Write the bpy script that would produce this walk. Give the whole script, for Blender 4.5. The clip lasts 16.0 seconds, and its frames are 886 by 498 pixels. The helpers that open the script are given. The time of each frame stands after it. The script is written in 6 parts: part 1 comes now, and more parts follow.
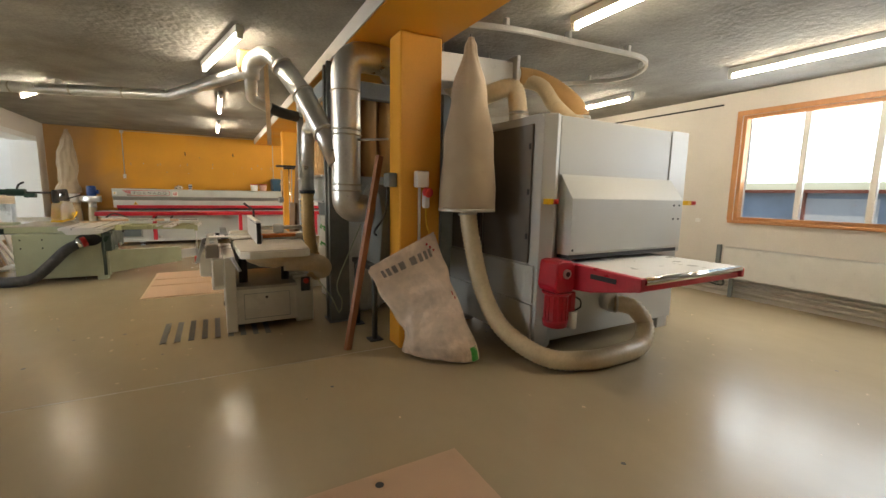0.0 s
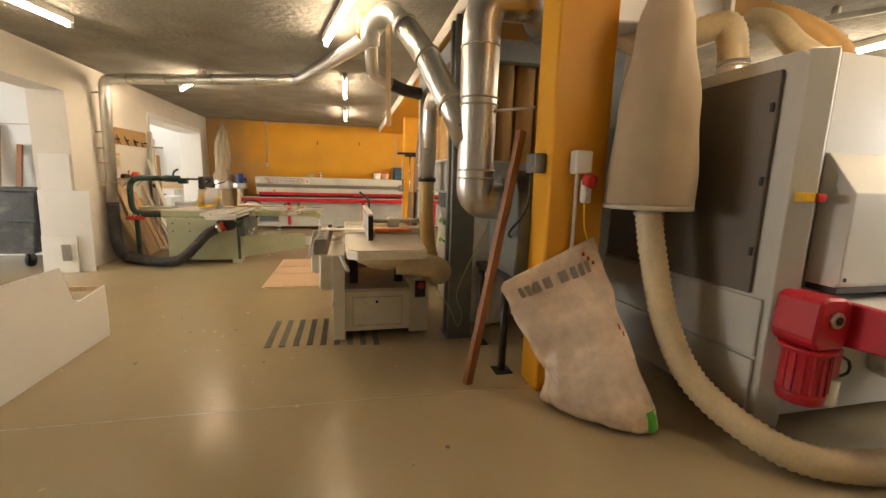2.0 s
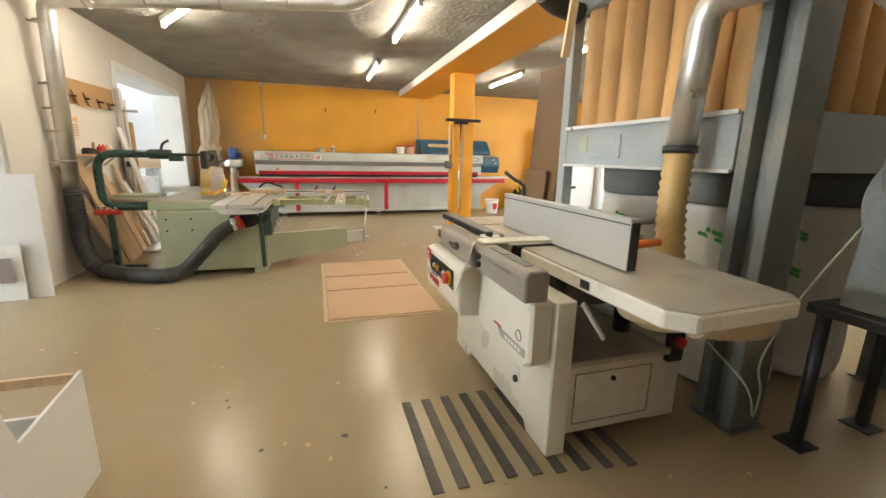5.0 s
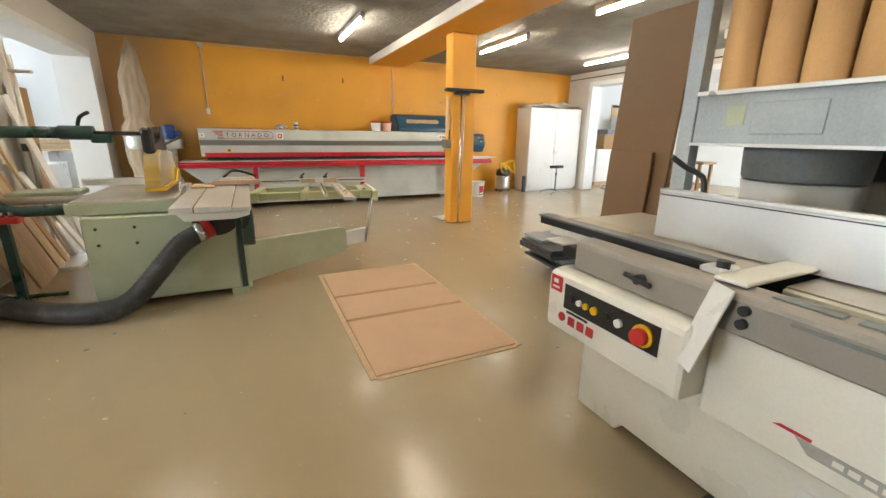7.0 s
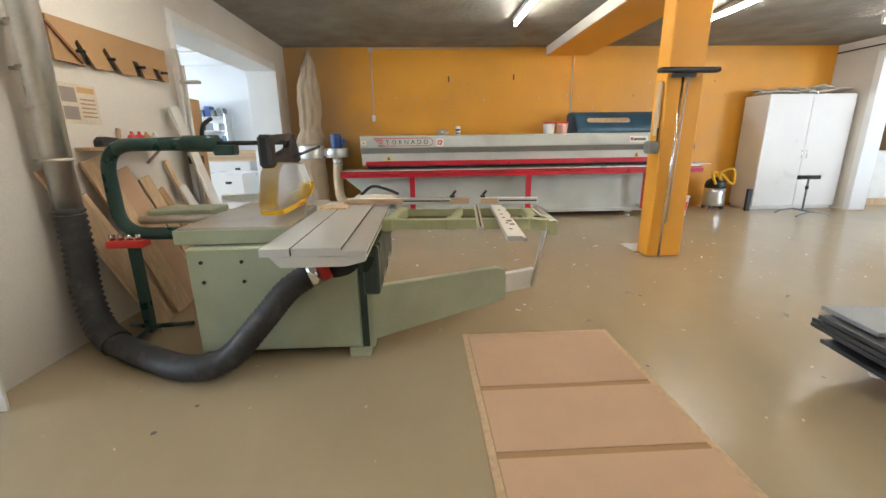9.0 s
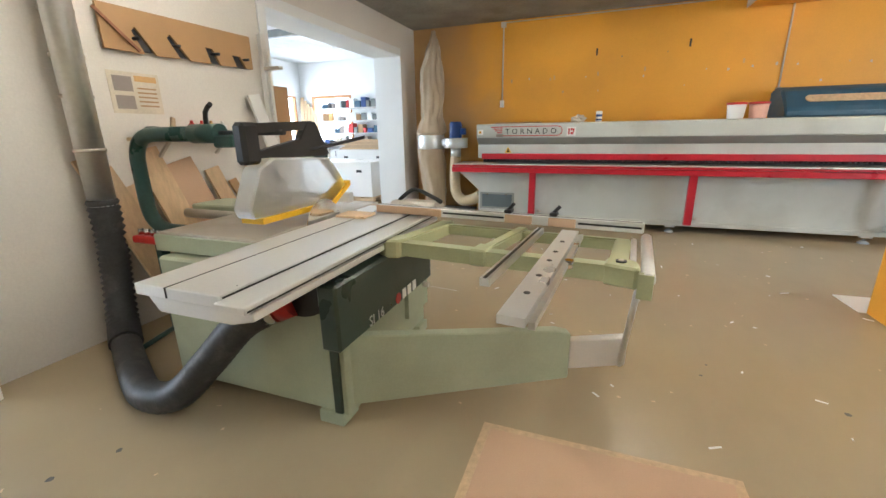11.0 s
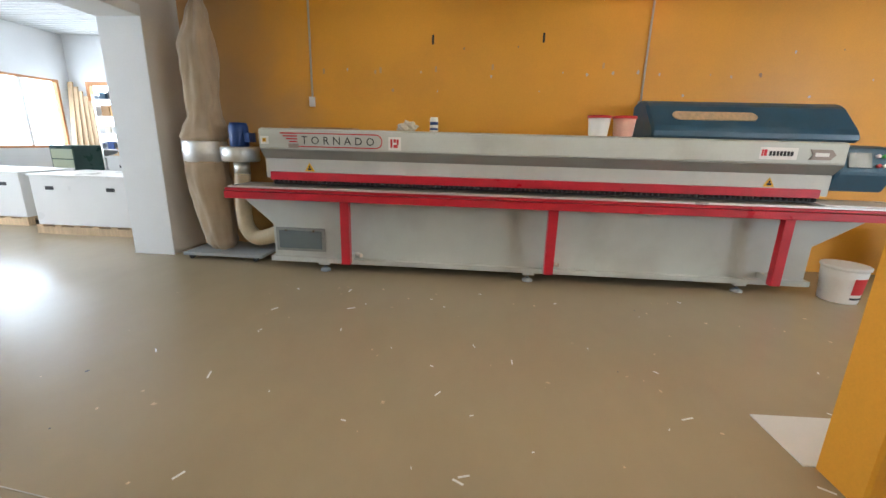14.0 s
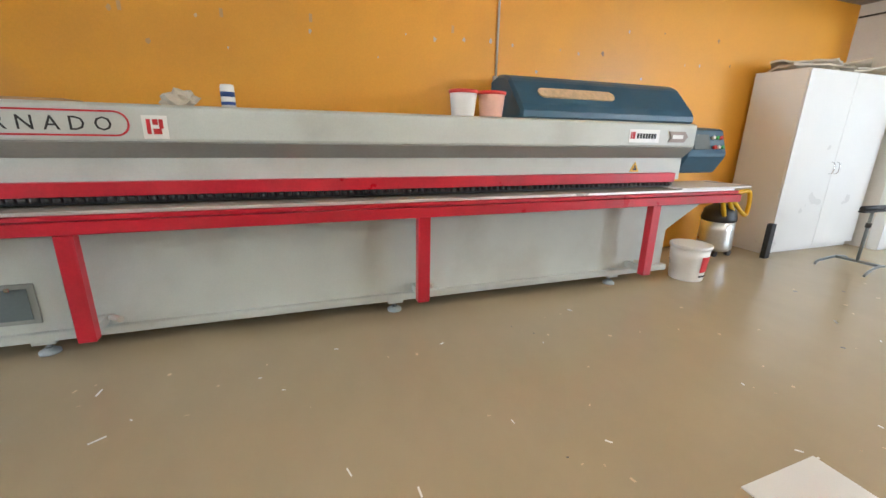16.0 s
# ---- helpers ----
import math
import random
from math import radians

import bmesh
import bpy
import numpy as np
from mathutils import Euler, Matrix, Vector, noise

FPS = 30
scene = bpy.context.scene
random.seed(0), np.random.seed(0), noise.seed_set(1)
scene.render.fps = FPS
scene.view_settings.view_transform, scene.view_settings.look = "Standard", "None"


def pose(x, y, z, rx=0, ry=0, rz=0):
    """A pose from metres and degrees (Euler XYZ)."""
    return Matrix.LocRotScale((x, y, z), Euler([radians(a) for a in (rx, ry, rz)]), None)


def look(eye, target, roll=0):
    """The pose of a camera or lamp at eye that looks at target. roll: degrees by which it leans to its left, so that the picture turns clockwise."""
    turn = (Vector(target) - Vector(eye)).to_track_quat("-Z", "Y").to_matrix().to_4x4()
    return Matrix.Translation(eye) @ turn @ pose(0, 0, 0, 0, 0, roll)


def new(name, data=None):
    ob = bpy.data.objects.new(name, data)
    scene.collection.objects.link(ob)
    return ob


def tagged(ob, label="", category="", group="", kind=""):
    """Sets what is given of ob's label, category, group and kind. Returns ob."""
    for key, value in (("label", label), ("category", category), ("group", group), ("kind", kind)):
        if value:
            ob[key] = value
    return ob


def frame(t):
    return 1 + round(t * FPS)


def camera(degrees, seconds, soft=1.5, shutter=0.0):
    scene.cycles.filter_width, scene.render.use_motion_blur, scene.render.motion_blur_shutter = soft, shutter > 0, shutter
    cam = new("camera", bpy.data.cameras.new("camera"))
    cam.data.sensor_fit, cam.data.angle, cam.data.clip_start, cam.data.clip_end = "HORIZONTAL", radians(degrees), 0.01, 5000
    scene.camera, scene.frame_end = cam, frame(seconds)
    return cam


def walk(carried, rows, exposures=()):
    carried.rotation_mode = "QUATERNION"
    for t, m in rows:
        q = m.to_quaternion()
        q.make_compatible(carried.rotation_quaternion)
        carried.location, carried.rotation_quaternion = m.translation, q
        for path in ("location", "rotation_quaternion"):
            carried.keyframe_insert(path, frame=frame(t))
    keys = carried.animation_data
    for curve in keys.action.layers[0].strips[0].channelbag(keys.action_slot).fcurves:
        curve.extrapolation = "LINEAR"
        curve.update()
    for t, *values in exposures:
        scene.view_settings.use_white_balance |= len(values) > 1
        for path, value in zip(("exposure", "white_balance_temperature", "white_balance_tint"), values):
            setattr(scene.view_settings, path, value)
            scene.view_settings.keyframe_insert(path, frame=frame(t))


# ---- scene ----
cam = camera(94.7, 16.0)
METRES, EYE, TILT, LEAN, TURN = 11.2, 1.49, 0.0, 0.0, -29.3
ROWS = [
    (0.0, 0.0, 0.0, 0.0, 0.14, -7.62, -1.05),
    (0.5, -0.0024, 0.0188, 0.0007, 4.06, -7.81, -1.27),
    (1.0, -0.0071, 0.0388, -0.0008, 7.94, -8.34, -1.32),
    (1.5, -0.0127, 0.0635, 0.0002, 12.15, -8.83, -1.34),
    (2.0, -0.0283, 0.086, -0.0013, 16.21, -9.38, -1.54),
    (2.5, -0.0526, 0.1061, -0.0025, 20.27, -10.17, -1.54),
    (3.0, -0.0813, 0.1296, -0.0038, 22.51, -10.5, -1.65),
    (3.5, -0.1157, 0.1508, -0.0056, 22.11, -10.96, -1.69),
    (4.0, -0.1503, 0.1713, -0.0064, 20.23, -11.32, -1.48),
    (6.5, -0.2914, 0.2674, -0.0048, 3.59, -14.97, -1.11),
    (7.0, -0.3136, 0.2921, -0.007, 4.43, -15.51, -0.68),
    (7.5, -0.3344, 0.3197, -0.0082, 7.58, -15.95, 0.09),
    (8.0, -0.3496, 0.3485, -0.0082, 12.85, -15.87, 0.74),
    (8.5, -0.352, 0.3825, -0.0076, 19.13, -15.46, 0.96),
    (9.0, -0.3553, 0.4133, -0.0084, 26.37, -14.86, 0.8),
    (11.5, -0.3491, 0.5587, -0.0096, 50.95, -16.11, 0.94),
    (12.0, -0.3537, 0.59, -0.0105, 48.53, -15.59, 0.29),
    (12.5, -0.3663, 0.6203, -0.0087, 45.66, -14.94, -0.01),
    (13.0, -0.3768, 0.6549, -0.008, 41.7, -14.69, -0.58),
    (13.5, -0.3925, 0.6846, -0.0089, 37.79, -14.49, -1.17),
    (14.0, -0.4087, 0.7116, -0.0084, 34.11, -14.66, -1.51),
    (14.5, -0.4207, 0.7363, -0.0088, 29.82, -14.86, -1.68),
    (15.0, -0.4383, 0.7572, -0.0094, 24.4, -15.33, -1.76),
    (15.5, -0.4564, 0.7762, -0.01, 17.9, -15.79, -1.47),
    (16.0, -0.4685, 0.8027, -0.0101, 9.77, -16.03, -1.21),
]
walk_rows = [(t, pose(0, 0, EYE, TILT, LEAN, TURN) @ pose(METRES * x, METRES * y, METRES * z, 90 + pitch, roll, yaw)) for t, x, y, z, yaw, pitch, roll in ROWS]
walk(cam, walk_rows, exposures=[(0.0, 0.4, 6800, 11), (1.0, 0.55, 7200, 13), (2.0, 0.7, 8200, 16), (3.0, 0.9, 7200, 13), (4.0, 0.95, 6600, 10), (7.0, 0.75, 6300, 10), (8.5, 0.6, 5900, 10), (12.0, 0.75, 5750, 10), (13.0, 0.62, 5700, 10), (14.5, 0.3, 6000, 12), (16.0, 0.75, 5700, 10)])

# ---- world and large lights ----
world = bpy.data.worlds.new("world")
scene.world = world
world.use_nodes = True
wn = world.node_tree
sky = wn.nodes.new("ShaderNodeTexSky")
sky.sky_type = "NISHITA"
sky.sun_disc = False
sky.sun_elevation = radians(48)
sky.sun_rotation = radians(200)
wn.nodes["Background"].inputs[1].default_value = 0.12
wn.links.new(sky.outputs[0], wn.nodes["Background"].inputs[0])

sun = new("sun", bpy.data.lights.new("sun", "SUN"))
sun.data.energy, sun.data.angle, sun.data.color = 2.5, radians(0.53), (1.0, 0.95, 0.86)
sun.matrix_world = look((0, 0, 0), (0.25, 0.7, -0.85))


def window_light(x, y, z, target, w, h, power, colour=(0.86, 0.93, 1.0)):
    lamp = new("window_light", bpy.data.lights.new("window_light", "AREA"))
    lamp.data.shape, lamp.data.size, lamp.data.size_y = "RECTANGLE", w, h
    lamp.data.energy, lamp.data.color = power, colour
    lamp.matrix_world = look((x, y, z), target)


DAY = 1.2
window_light(7.12, 1.5, 2.22, (0, 1.5, 1.9), 3.5, 0.95, 52 * DAY)
window_light(-9.75, 17.05, 1.8, (-4, 17.05, 1.5), 2.4, 1.45, 70 * DAY)
window_light(-8.4, 18.65, 1.8, (-8.4, 12, 1.4), 1.4, 1.45, 45 * DAY)
window_light(-9.75, 11.7, 1.8, (-4, 11.7, 1.4), 2.4, 1.45, 120 * DAY)
window_light(-9.75, 5.6, 1.8, (-4, 5.6, 1.2), 3.0, 1.45, 130 * DAY)
# lamp in an added, unseen opening that brings daylight to the neighbouring room
window_light(9.3, 7.15, 1.9, (9.3, 12, 1.3), 3.2, 1.6, 170 * DAY)

# ---- materials ----


def mat(name, colour, rough=0.5, metal=0.0, var=0.12, scale=3.0, grain=60.0, bump=0.0, bump_scale=120.0, stain=None, stain_amount=0.0, spread=0.0,
        stretch=(1, 1, 1), rough_var=0.1, sheen=0.0, specular=0.5):
    """A painted, metal or raw surface with wear at two sizes. stain: a second colour in patches; spread: change from piece to piece."""
    m = bpy.data.materials.new(name)
    m.use_nodes = True
    n, l = m.node_tree.nodes, m.node_tree.links
    b = n["Principled BSDF"]
    b.inputs["Metallic"].default_value = metal
    b.inputs["Specular IOR Level"].default_value = specular
    if sheen:
        b.inputs["Sheen Weight"].default_value = sheen
    co = n.new("ShaderNodeTexCoord")
    mp = n.new("ShaderNodeMapping")
    mp.inputs["Scale"].default_value = stretch
    l.new(co.outputs["Object"], mp.inputs[0])

    def tex(s, detail=5.0):
        t = n.new("ShaderNodeTexNoise")
        t.inputs["Scale"].default_value, t.inputs["Detail"].default_value = s, detail
        l.new(mp.outputs[0], t.inputs["Vector"])
        return t

    def ramp(a, b_, lo, hi, src):
        r = n.new("ShaderNodeMapRange")
        for i, v in enumerate((a, b_, lo, hi)):
            r.inputs[i + 1].default_value = v
        l.new(src, r.inputs[0])
        return r.outputs[0]

    def math_node(op, a, c):
        k = n.new("ShaderNodeMath")
        k.operation = op
        for i, v in enumerate((a, c)):
            if isinstance(v, (int, float)):
                k.inputs[i].default_value = v
            else:
                l.new(v, k.inputs[i])
        return k.outputs[0]

    big, fine = tex(scale), tex(grain, 3.0)
    value = math_node("ADD", ramp(0.3, 0.7, 1 - var, 1 + var, big.outputs[0]), ramp(0.3, 0.7, -var * 0.6, var * 0.6, fine.outputs[0]))
    if spread:
        oi = n.new("ShaderNodeObjectInfo")
        value = math_node("MULTIPLY", value, ramp(0, 1, 1 - spread, 1 + spread, oi.outputs["Random"]))
    base = n.new("ShaderNodeRGB")
    base.outputs[0].default_value = (*colour, 1)
    out = base.outputs[0]
    if stain:
        st = tex(scale * 0.6, 8.0)
        mx = n.new("ShaderNodeMix")
        mx.data_type = "RGBA"
        l.new(ramp(0.52, 0.68, 0.0, stain_amount, st.outputs[0]), mx.inputs[0])
        l.new(out, mx.inputs[6])
        mx.inputs[7].default_value = (*stain, 1)
        out = mx.outputs[2]
    mul = n.new("ShaderNodeVectorMath")
    mul.operation = "SCALE"
    l.new(out, mul.inputs[0])
    l.new(value, mul.inputs["Scale"])
    l.new(mul.outputs[0], b.inputs["Base Color"])
    l.new(ramp(0.3, 0.7, max(0.02, rough - rough_var), min(1, rough + rough_var), big.outputs[0]), b.inputs["Roughness"])
    if bump:
        bp = n.new("ShaderNodeBump")
        bp.inputs["Strength"].default_value, bp.inputs["Distance"].default_value = 1.0, bump
        l.new(tex(bump_scale, 4.0).outputs[0], bp.inputs["Height"])
        l.new(bp.outputs[0], b.inputs["Normal"])
    return m


def glow(name, colour, strength):
    m = bpy.data.materials.new(name)
    m.use_nodes = True
    b = m.node_tree.nodes["Principled BSDF"]
    b.inputs["Base Color"].default_value = (0.9, 0.9, 0.9, 1)
    b.inputs["Emission Color"].default_value = (*colour, 1)
    b.inputs["Emission Strength"].default_value = strength
    return m


def clear(name, colour=(1, 1, 1), rough=0.0, ior=1.45):
    m = bpy.data.materials.new(name)
    m.use_nodes = True
    b = m.node_tree.nodes["Principled BSDF"]
    b.inputs["Base Color"].default_value = (*colour, 1)
    b.inputs["Transmission Weight"].default_value = 1
    b.inputs["Roughness"].default_value = rough
    b.inputs["IOR"].default_value = ior
    return m


CEIL = mat("ceiling_board", (0.28, 0.27, 0.245), 0.95, var=0.20, scale=2.2, grain=38, bump=0.016, bump_scale=16, stain=(0.20, 0.185, 0.155), stain_amount=0.6)
ORANGE = mat("orange_paint", (0.78, 0.36, 0.025), 0.5, var=0.05, scale=1.3, grain=90, bump=0.0006, bump_scale=70, stain=(0.60, 0.27, 0.03), stain_amount=0.35)
WALL = mat("white_plaster", (0.70, 0.66, 0.60), 0.85, var=0.05, scale=1.1, grain=70, bump=0.0012, bump_scale=60, stain=(0.55, 0.51, 0.45), stain_amount=0.5)
WHITE_WALL = mat("clean_white_paint", (0.78, 0.79, 0.78), 0.7, var=0.03, scale=1.4, grain=70, bump=0.0006, bump_scale=60)
CORRUGATED = mat("white_sheet_metal", (0.72, 0.73, 0.72), 0.45, var=0.03)
GALV = mat("galvanised_steel", (0.74, 0.74, 0.72), 0.34, 0.92, var=0.06, scale=5, grain=40, rough_var=0.07, stain=(0.62, 0.61, 0.58), stain_amount=0.4)
STEEL = mat("dusty_cast_steel", (0.52, 0.48, 0.41), 0.40, 0.35, var=0.08, scale=5, grain=120, stain=(0.36, 0.28, 0.19), stain_amount=0.5)
ALU = mat("aluminium", (0.74, 0.74, 0.72), 0.36, 0.55, var=0.03, scale=3, grain=90)
GREY_POST = mat("grey_painted_steel", (0.16, 0.175, 0.172), 0.45, var=0.14, scale=4, grain=50, stain=(0.30, 0.27, 0.22), stain_amount=0.5)
FILTER_GREY = mat("blue_grey_sheet", (0.36, 0.40, 0.42), 0.5, var=0.12, scale=3, grain=60, stain=(0.42, 0.37, 0.28), stain_amount=0.5)
SANDER = mat("light_grey_enamel", (0.47, 0.47, 0.44), 0.40, var=0.03, scale=2.0, grain=200, bump=0.0002, bump_scale=260)
DARK_PANEL = mat("taupe_grey_panel", (0.135, 0.115, 0.095), 0.45, var=0.08, scale=2.5, grain=80)
RED = mat("red_enamel", (0.46, 0.014, 0.028), 0.35, var=0.10, scale=6, grain=60, stain=(0.28, 0.03, 0.035), stain_amount=0.4)
BANDER = mat("grey_green_enamel", (0.53, 0.555, 0.515), 0.42, var=0.05, scale=2.2, grain=120, stain=(0.34, 0.335, 0.29), stain_amount=0.4)
# BANDER hue at half value: painted shade on the undercut, plain dark grey elsewhere
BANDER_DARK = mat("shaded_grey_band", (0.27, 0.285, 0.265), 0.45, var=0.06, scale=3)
PALE_GREEN = mat("pale_green_enamel", (0.42, 0.46, 0.32), 0.42, var=0.06, scale=3, grain=90, stain=(0.30, 0.30, 0.20), stain_amount=0.45)
OLIVE = mat("olive_frame_paint", (0.44, 0.46, 0.26), 0.4, var=0.06, scale=5, grain=90)
DARK_GREEN = mat("dark_green_panel", (0.03, 0.048, 0.035), 0.35, var=0.15, scale=5)
TUBE_GREEN = mat("bottle_green_tube", (0.02, 0.058, 0.048), 0.32, var=0.15, scale=6, grain=60)
CREAM = mat("cream_enamel", (0.80, 0.77, 0.67), 0.32, var=0.04, scale=3, grain=90, stain=(0.55, 0.49, 0.38), stain_amount=0.3)
BLACK = mat("black_plastic", (0.018, 0.018, 0.018), 0.45, var=0.2, scale=9)
RUBBER = mat("dark_ribbed_rubber", (0.035, 0.035, 0.036), 0.55, var=0.3, scale=12, grain=70, stain=(0.11, 0.10, 0.09), stain_amount=0.6)
HOSE = mat("beige_spiral_hose", (0.60, 0.48, 0.30), 0.42, var=0.09, scale=7, grain=40)
YELLOW_HOSE = mat("ochre_spiral_hose", (0.62, 0.42, 0.17), 0.42, var=0.08, scale=7, grain=40)
CLOTH = mat("beige_filter_cloth", (0.43, 0.335, 0.225), 0.95, var=0.07, scale=5, grain=300, bump=0.0012, bump_scale=420, sheen=0.3)
FELT = mat("tan_filter_sleeve", (0.60, 0.36, 0.15), 0.9, var=0.09, scale=4, grain=200, bump=0.001, bump_scale=300, spread=0.10, stretch=(1, 1, 0.3))
PLASTIC_SACK = mat("milky_plastic_sack", (0.84, 0.68, 0.55), 0.24, var=0.12, scale=5, grain=16, bump=0.02, bump_scale=11, stain=(0.60, 0.44, 0.31), stain_amount=0.7)
FIBRE = mat("pinkish_fibreboard", (0.56, 0.37, 0.235), 0.75, var=0.05, scale=3, grain=160, bump=0.0005, bump_scale=300, spread=0.05, stain=(0.50, 0.33, 0.20), stain_amount=0.4)
MDF = mat("brown_fibreboard", (0.40, 0.24, 0.11), 0.75, var=0.07, scale=3, grain=150, bump=0.0005, bump_scale=250)
DARK_BOARD = mat("dark_brown_hardboard", (0.16, 0.085, 0.032), 0.6, var=0.10, scale=2.5, grain=90)
TIMBER = mat("raw_spruce_timber", (0.58, 0.41, 0.24), 0.65, var=0.14, scale=5, grain=60, stretch=(6, 6, 0.4), spread=0.18, bump=0.0006, bump_scale=90)
REDWOOD = mat("reddish_wooden_pole", (0.26, 0.10, 0.042), 0.5, var=0.14, scale=6, grain=70, stretch=(6, 6, 0.5), spread=0.1)
WINDOW_WOOD = mat("oiled_larch_frame", (0.50, 0.23, 0.085), 0.45, var=0.10, scale=5, grain=60, stretch=(5, 5, 0.6))
WHITE_BOARD = mat("white_melamine", (0.76, 0.75, 0.72), 0.35, var=0.025, scale=2.0, grain=140, spread=0.04)
BLUE = mat("petrol_blue_plastic", (0.032, 0.095, 0.155), 0.42, var=0.12, scale=4, grain=90, stain=(0.09, 0.13, 0.16), stain_amount=0.4)
MOTOR_BLUE = mat("motor_blue", (0.012, 0.05, 0.20), 0.4, var=0.12, scale=9)
WHITE_PLASTIC = mat("white_plastic", (0.78, 0.77, 0.73), 0.35, var=0.03, scale=6)
PINK_FILL = mat("pinkish_glue", (0.72, 0.42, 0.32), 0.4, var=0.05)
RED_LID = mat("red_plastic", (0.55, 0.03, 0.025), 0.4, var=0.08)
YELLOW = mat("yellow_plastic", (0.78, 0.46, 0.01), 0.4, var=0.08)
ORANGE_PLASTIC = mat("orange_plastic", (0.80, 0.20, 0.03), 0.45, var=0.06)
GREEN_PRINT = mat("green_print", (0.05, 0.38, 0.06), 0.45, var=0.08)
INK = mat("black_ink", (0.02, 0.02, 0.02), 0.6, var=0.05)
GREY_INK = mat("grey_ink", (0.30, 0.25, 0.22), 0.6, var=0.05)
RED_INK = mat("red_ink", (0.52, 0.02, 0.025), 0.5, var=0.05)
BIN = mat("worn_black_container", (0.055, 0.06, 0.065), 0.55, var=0.35, scale=6, grain=40, stain=(0.20, 0.20, 0.20), stain_amount=0.7)
CARTON = mat("brown_cardboard", (0.38, 0.23, 0.115), 0.85, var=0.07, scale=3, grain=70, spread=0.1)
PAPER = mat("creased_paper", (0.60, 0.53, 0.42), 0.85, var=0.09, scale=6, grain=60, bump=0.002, bump_scale=30, spread=0.12)
SLOT = mat("dark_rubber_strip", (0.10, 0.092, 0.078), 0.6, var=0.2, scale=8, stain=(0.14, 0.12, 0.09), stain_amount=0.6)
SMOKE = clear("frosted_guard", (0.90, 0.91, 0.92), 0.3, 1.15)
CHROME = mat("chrome", (0.75, 0.75, 0.74), 0.15, 1.0, var=0.05)
CABLE = mat("grey_conduit", (0.55, 0.50, 0.42), 0.5, var=0.06)
SCREEN = mat("grey_screen", (0.14, 0.17, 0.18), 0.2, var=0.06)
TUBE_LIGHT = glow("fluorescent_tube", (1.0, 0.89, 0.70), 54.0)
GLASS = clear("window_glass", (0.97, 0.99, 0.98))
POLY = clear("hazy_polythene", (0.92, 0.93, 0.93), 0.35, 1.2)
ASPHALT = mat("asphalt", (0.10, 0.10, 0.10), 0.9, var=0.15, scale=0.3, grain=8)
FAR_DARK = mat("far_slate_cladding", (0.42, 0.50, 0.58), 0.6, var=0.15, scale=0.5)
FAR_RED = mat("far_rust_red", (0.30, 0.09, 0.05), 0.6, var=0.1, scale=0.5)


FLOOR = mat("floor_coating", (0.405, 0.325, 0.205), 0.24, var=0.025, scale=1.6, grain=7, bump=0.0008, bump_scale=5, rough_var=0.03, stretch=(1.0, 0.5, 1.0))


def dusty_orange():
    """The wall paint, greyed by settled wood dust round the dust collector in the corner."""
    m = ORANGE.copy()
    m.name = "dusty_orange_paint"
    n, l = m.node_tree.nodes, m.node_tree.links
    b = n["Principled BSDF"]
    paint = b.inputs["Base Color"].links[0].from_socket
    co = n.new("ShaderNodeTexCoord")
    sep = n.new("ShaderNodeSeparateXYZ")
    l.new(co.outputs["Object"], sep.inputs[0])
    t = n.new("ShaderNodeTexNoise")
    t.inputs["Scale"].default_value, t.inputs["Detail"].default_value, t.inputs["Distortion"].default_value = 0.9, 6.0, 0.6
    l.new(co.outputs["Object"], t.inputs["Vector"])
    near = n.new("ShaderNodeMath")
    near.operation = "MULTIPLY_ADD"
    l.new(t.outputs[0], near.inputs[0])
    near.inputs[1].default_value = 1.9
    l.new(sep.outputs[0], near.inputs[2])
    r = n.new("ShaderNodeMapRange")
    for i, v in enumerate((-1.0, -2.2, 0.0, 0.75)):
        r.inputs[i + 1].default_value = v
    l.new(near.outputs[0], r.inputs[0])
    x = n.new("ShaderNodeMix")
    x.data_type = "RGBA"
    l.new(r.outputs[0], x.inputs[0])
    l.new(paint, x.inputs[6])
    x.inputs[7].default_value = (0.36, 0.24, 0.12, 1)
    l.new(x.outputs[2], b.inputs["Base Color"])
    return m


# ---- mesh helpers ----
BASE = {}


def box(bm, x0, y0, z0, x1, y1, z1, bev=0.004, seg=1):
    made = bmesh.ops.create_cube(bm, size=1.0)["verts"]
    for v in made:
        v.co = Vector(((x0 + x1) / 2 + v.co.x * (x1 - x0), (y0 + y1) / 2 + v.co.y * (y1 - y0), (z0 + z1) / 2 + v.co.z * (z1 - z0)))
    if bev:
        bev = min(bev, 0.45 * min(abs(x1 - x0), abs(y1 - y0), abs(z1 - z0)))
        bmesh.ops.bevel(bm, geom=list({e for v in made for e in v.link_edges}), offset=bev, segments=seg, affect="EDGES", clamp_overlap=True)
    return bm


def boxes(*rows, bev=0.004):
    bm = bmesh.new()
    for r in rows:
        box(bm, *r, bev=bev)
    return bm


def slab(p, q, w, h, bm=None, up=(0, 0, 1)):
    """A bar of width w and height h from p to q."""
    bm = bm or bmesh.new()
    p, q, up = Vector(p), Vector(q), Vector(up)
    d = (q - p).normalized()
    if abs(d.dot(up)) > 0.98:
        up = Vector((0, 1, 0))
    s = d.cross(up).normalized() * (w / 2)
    u = s.cross(d).normalized() * (h / 2)
    vs = [bm.verts.new(c + a * s + b * u) for c in (p, q) for a, b in ((-1, -1), (1, -1), (1, 1), (-1, 1))]
    for f in ((3, 2, 1, 0), (4, 5, 6, 7), (0, 1, 5, 4), (1, 2, 6, 5), (2, 3, 7, 6), (3, 0, 4, 7)):
        bm.faces.new([vs[i] for i in f])
    bmesh.ops.recalc_face_normals(bm, faces=bm.faces)
    return bm


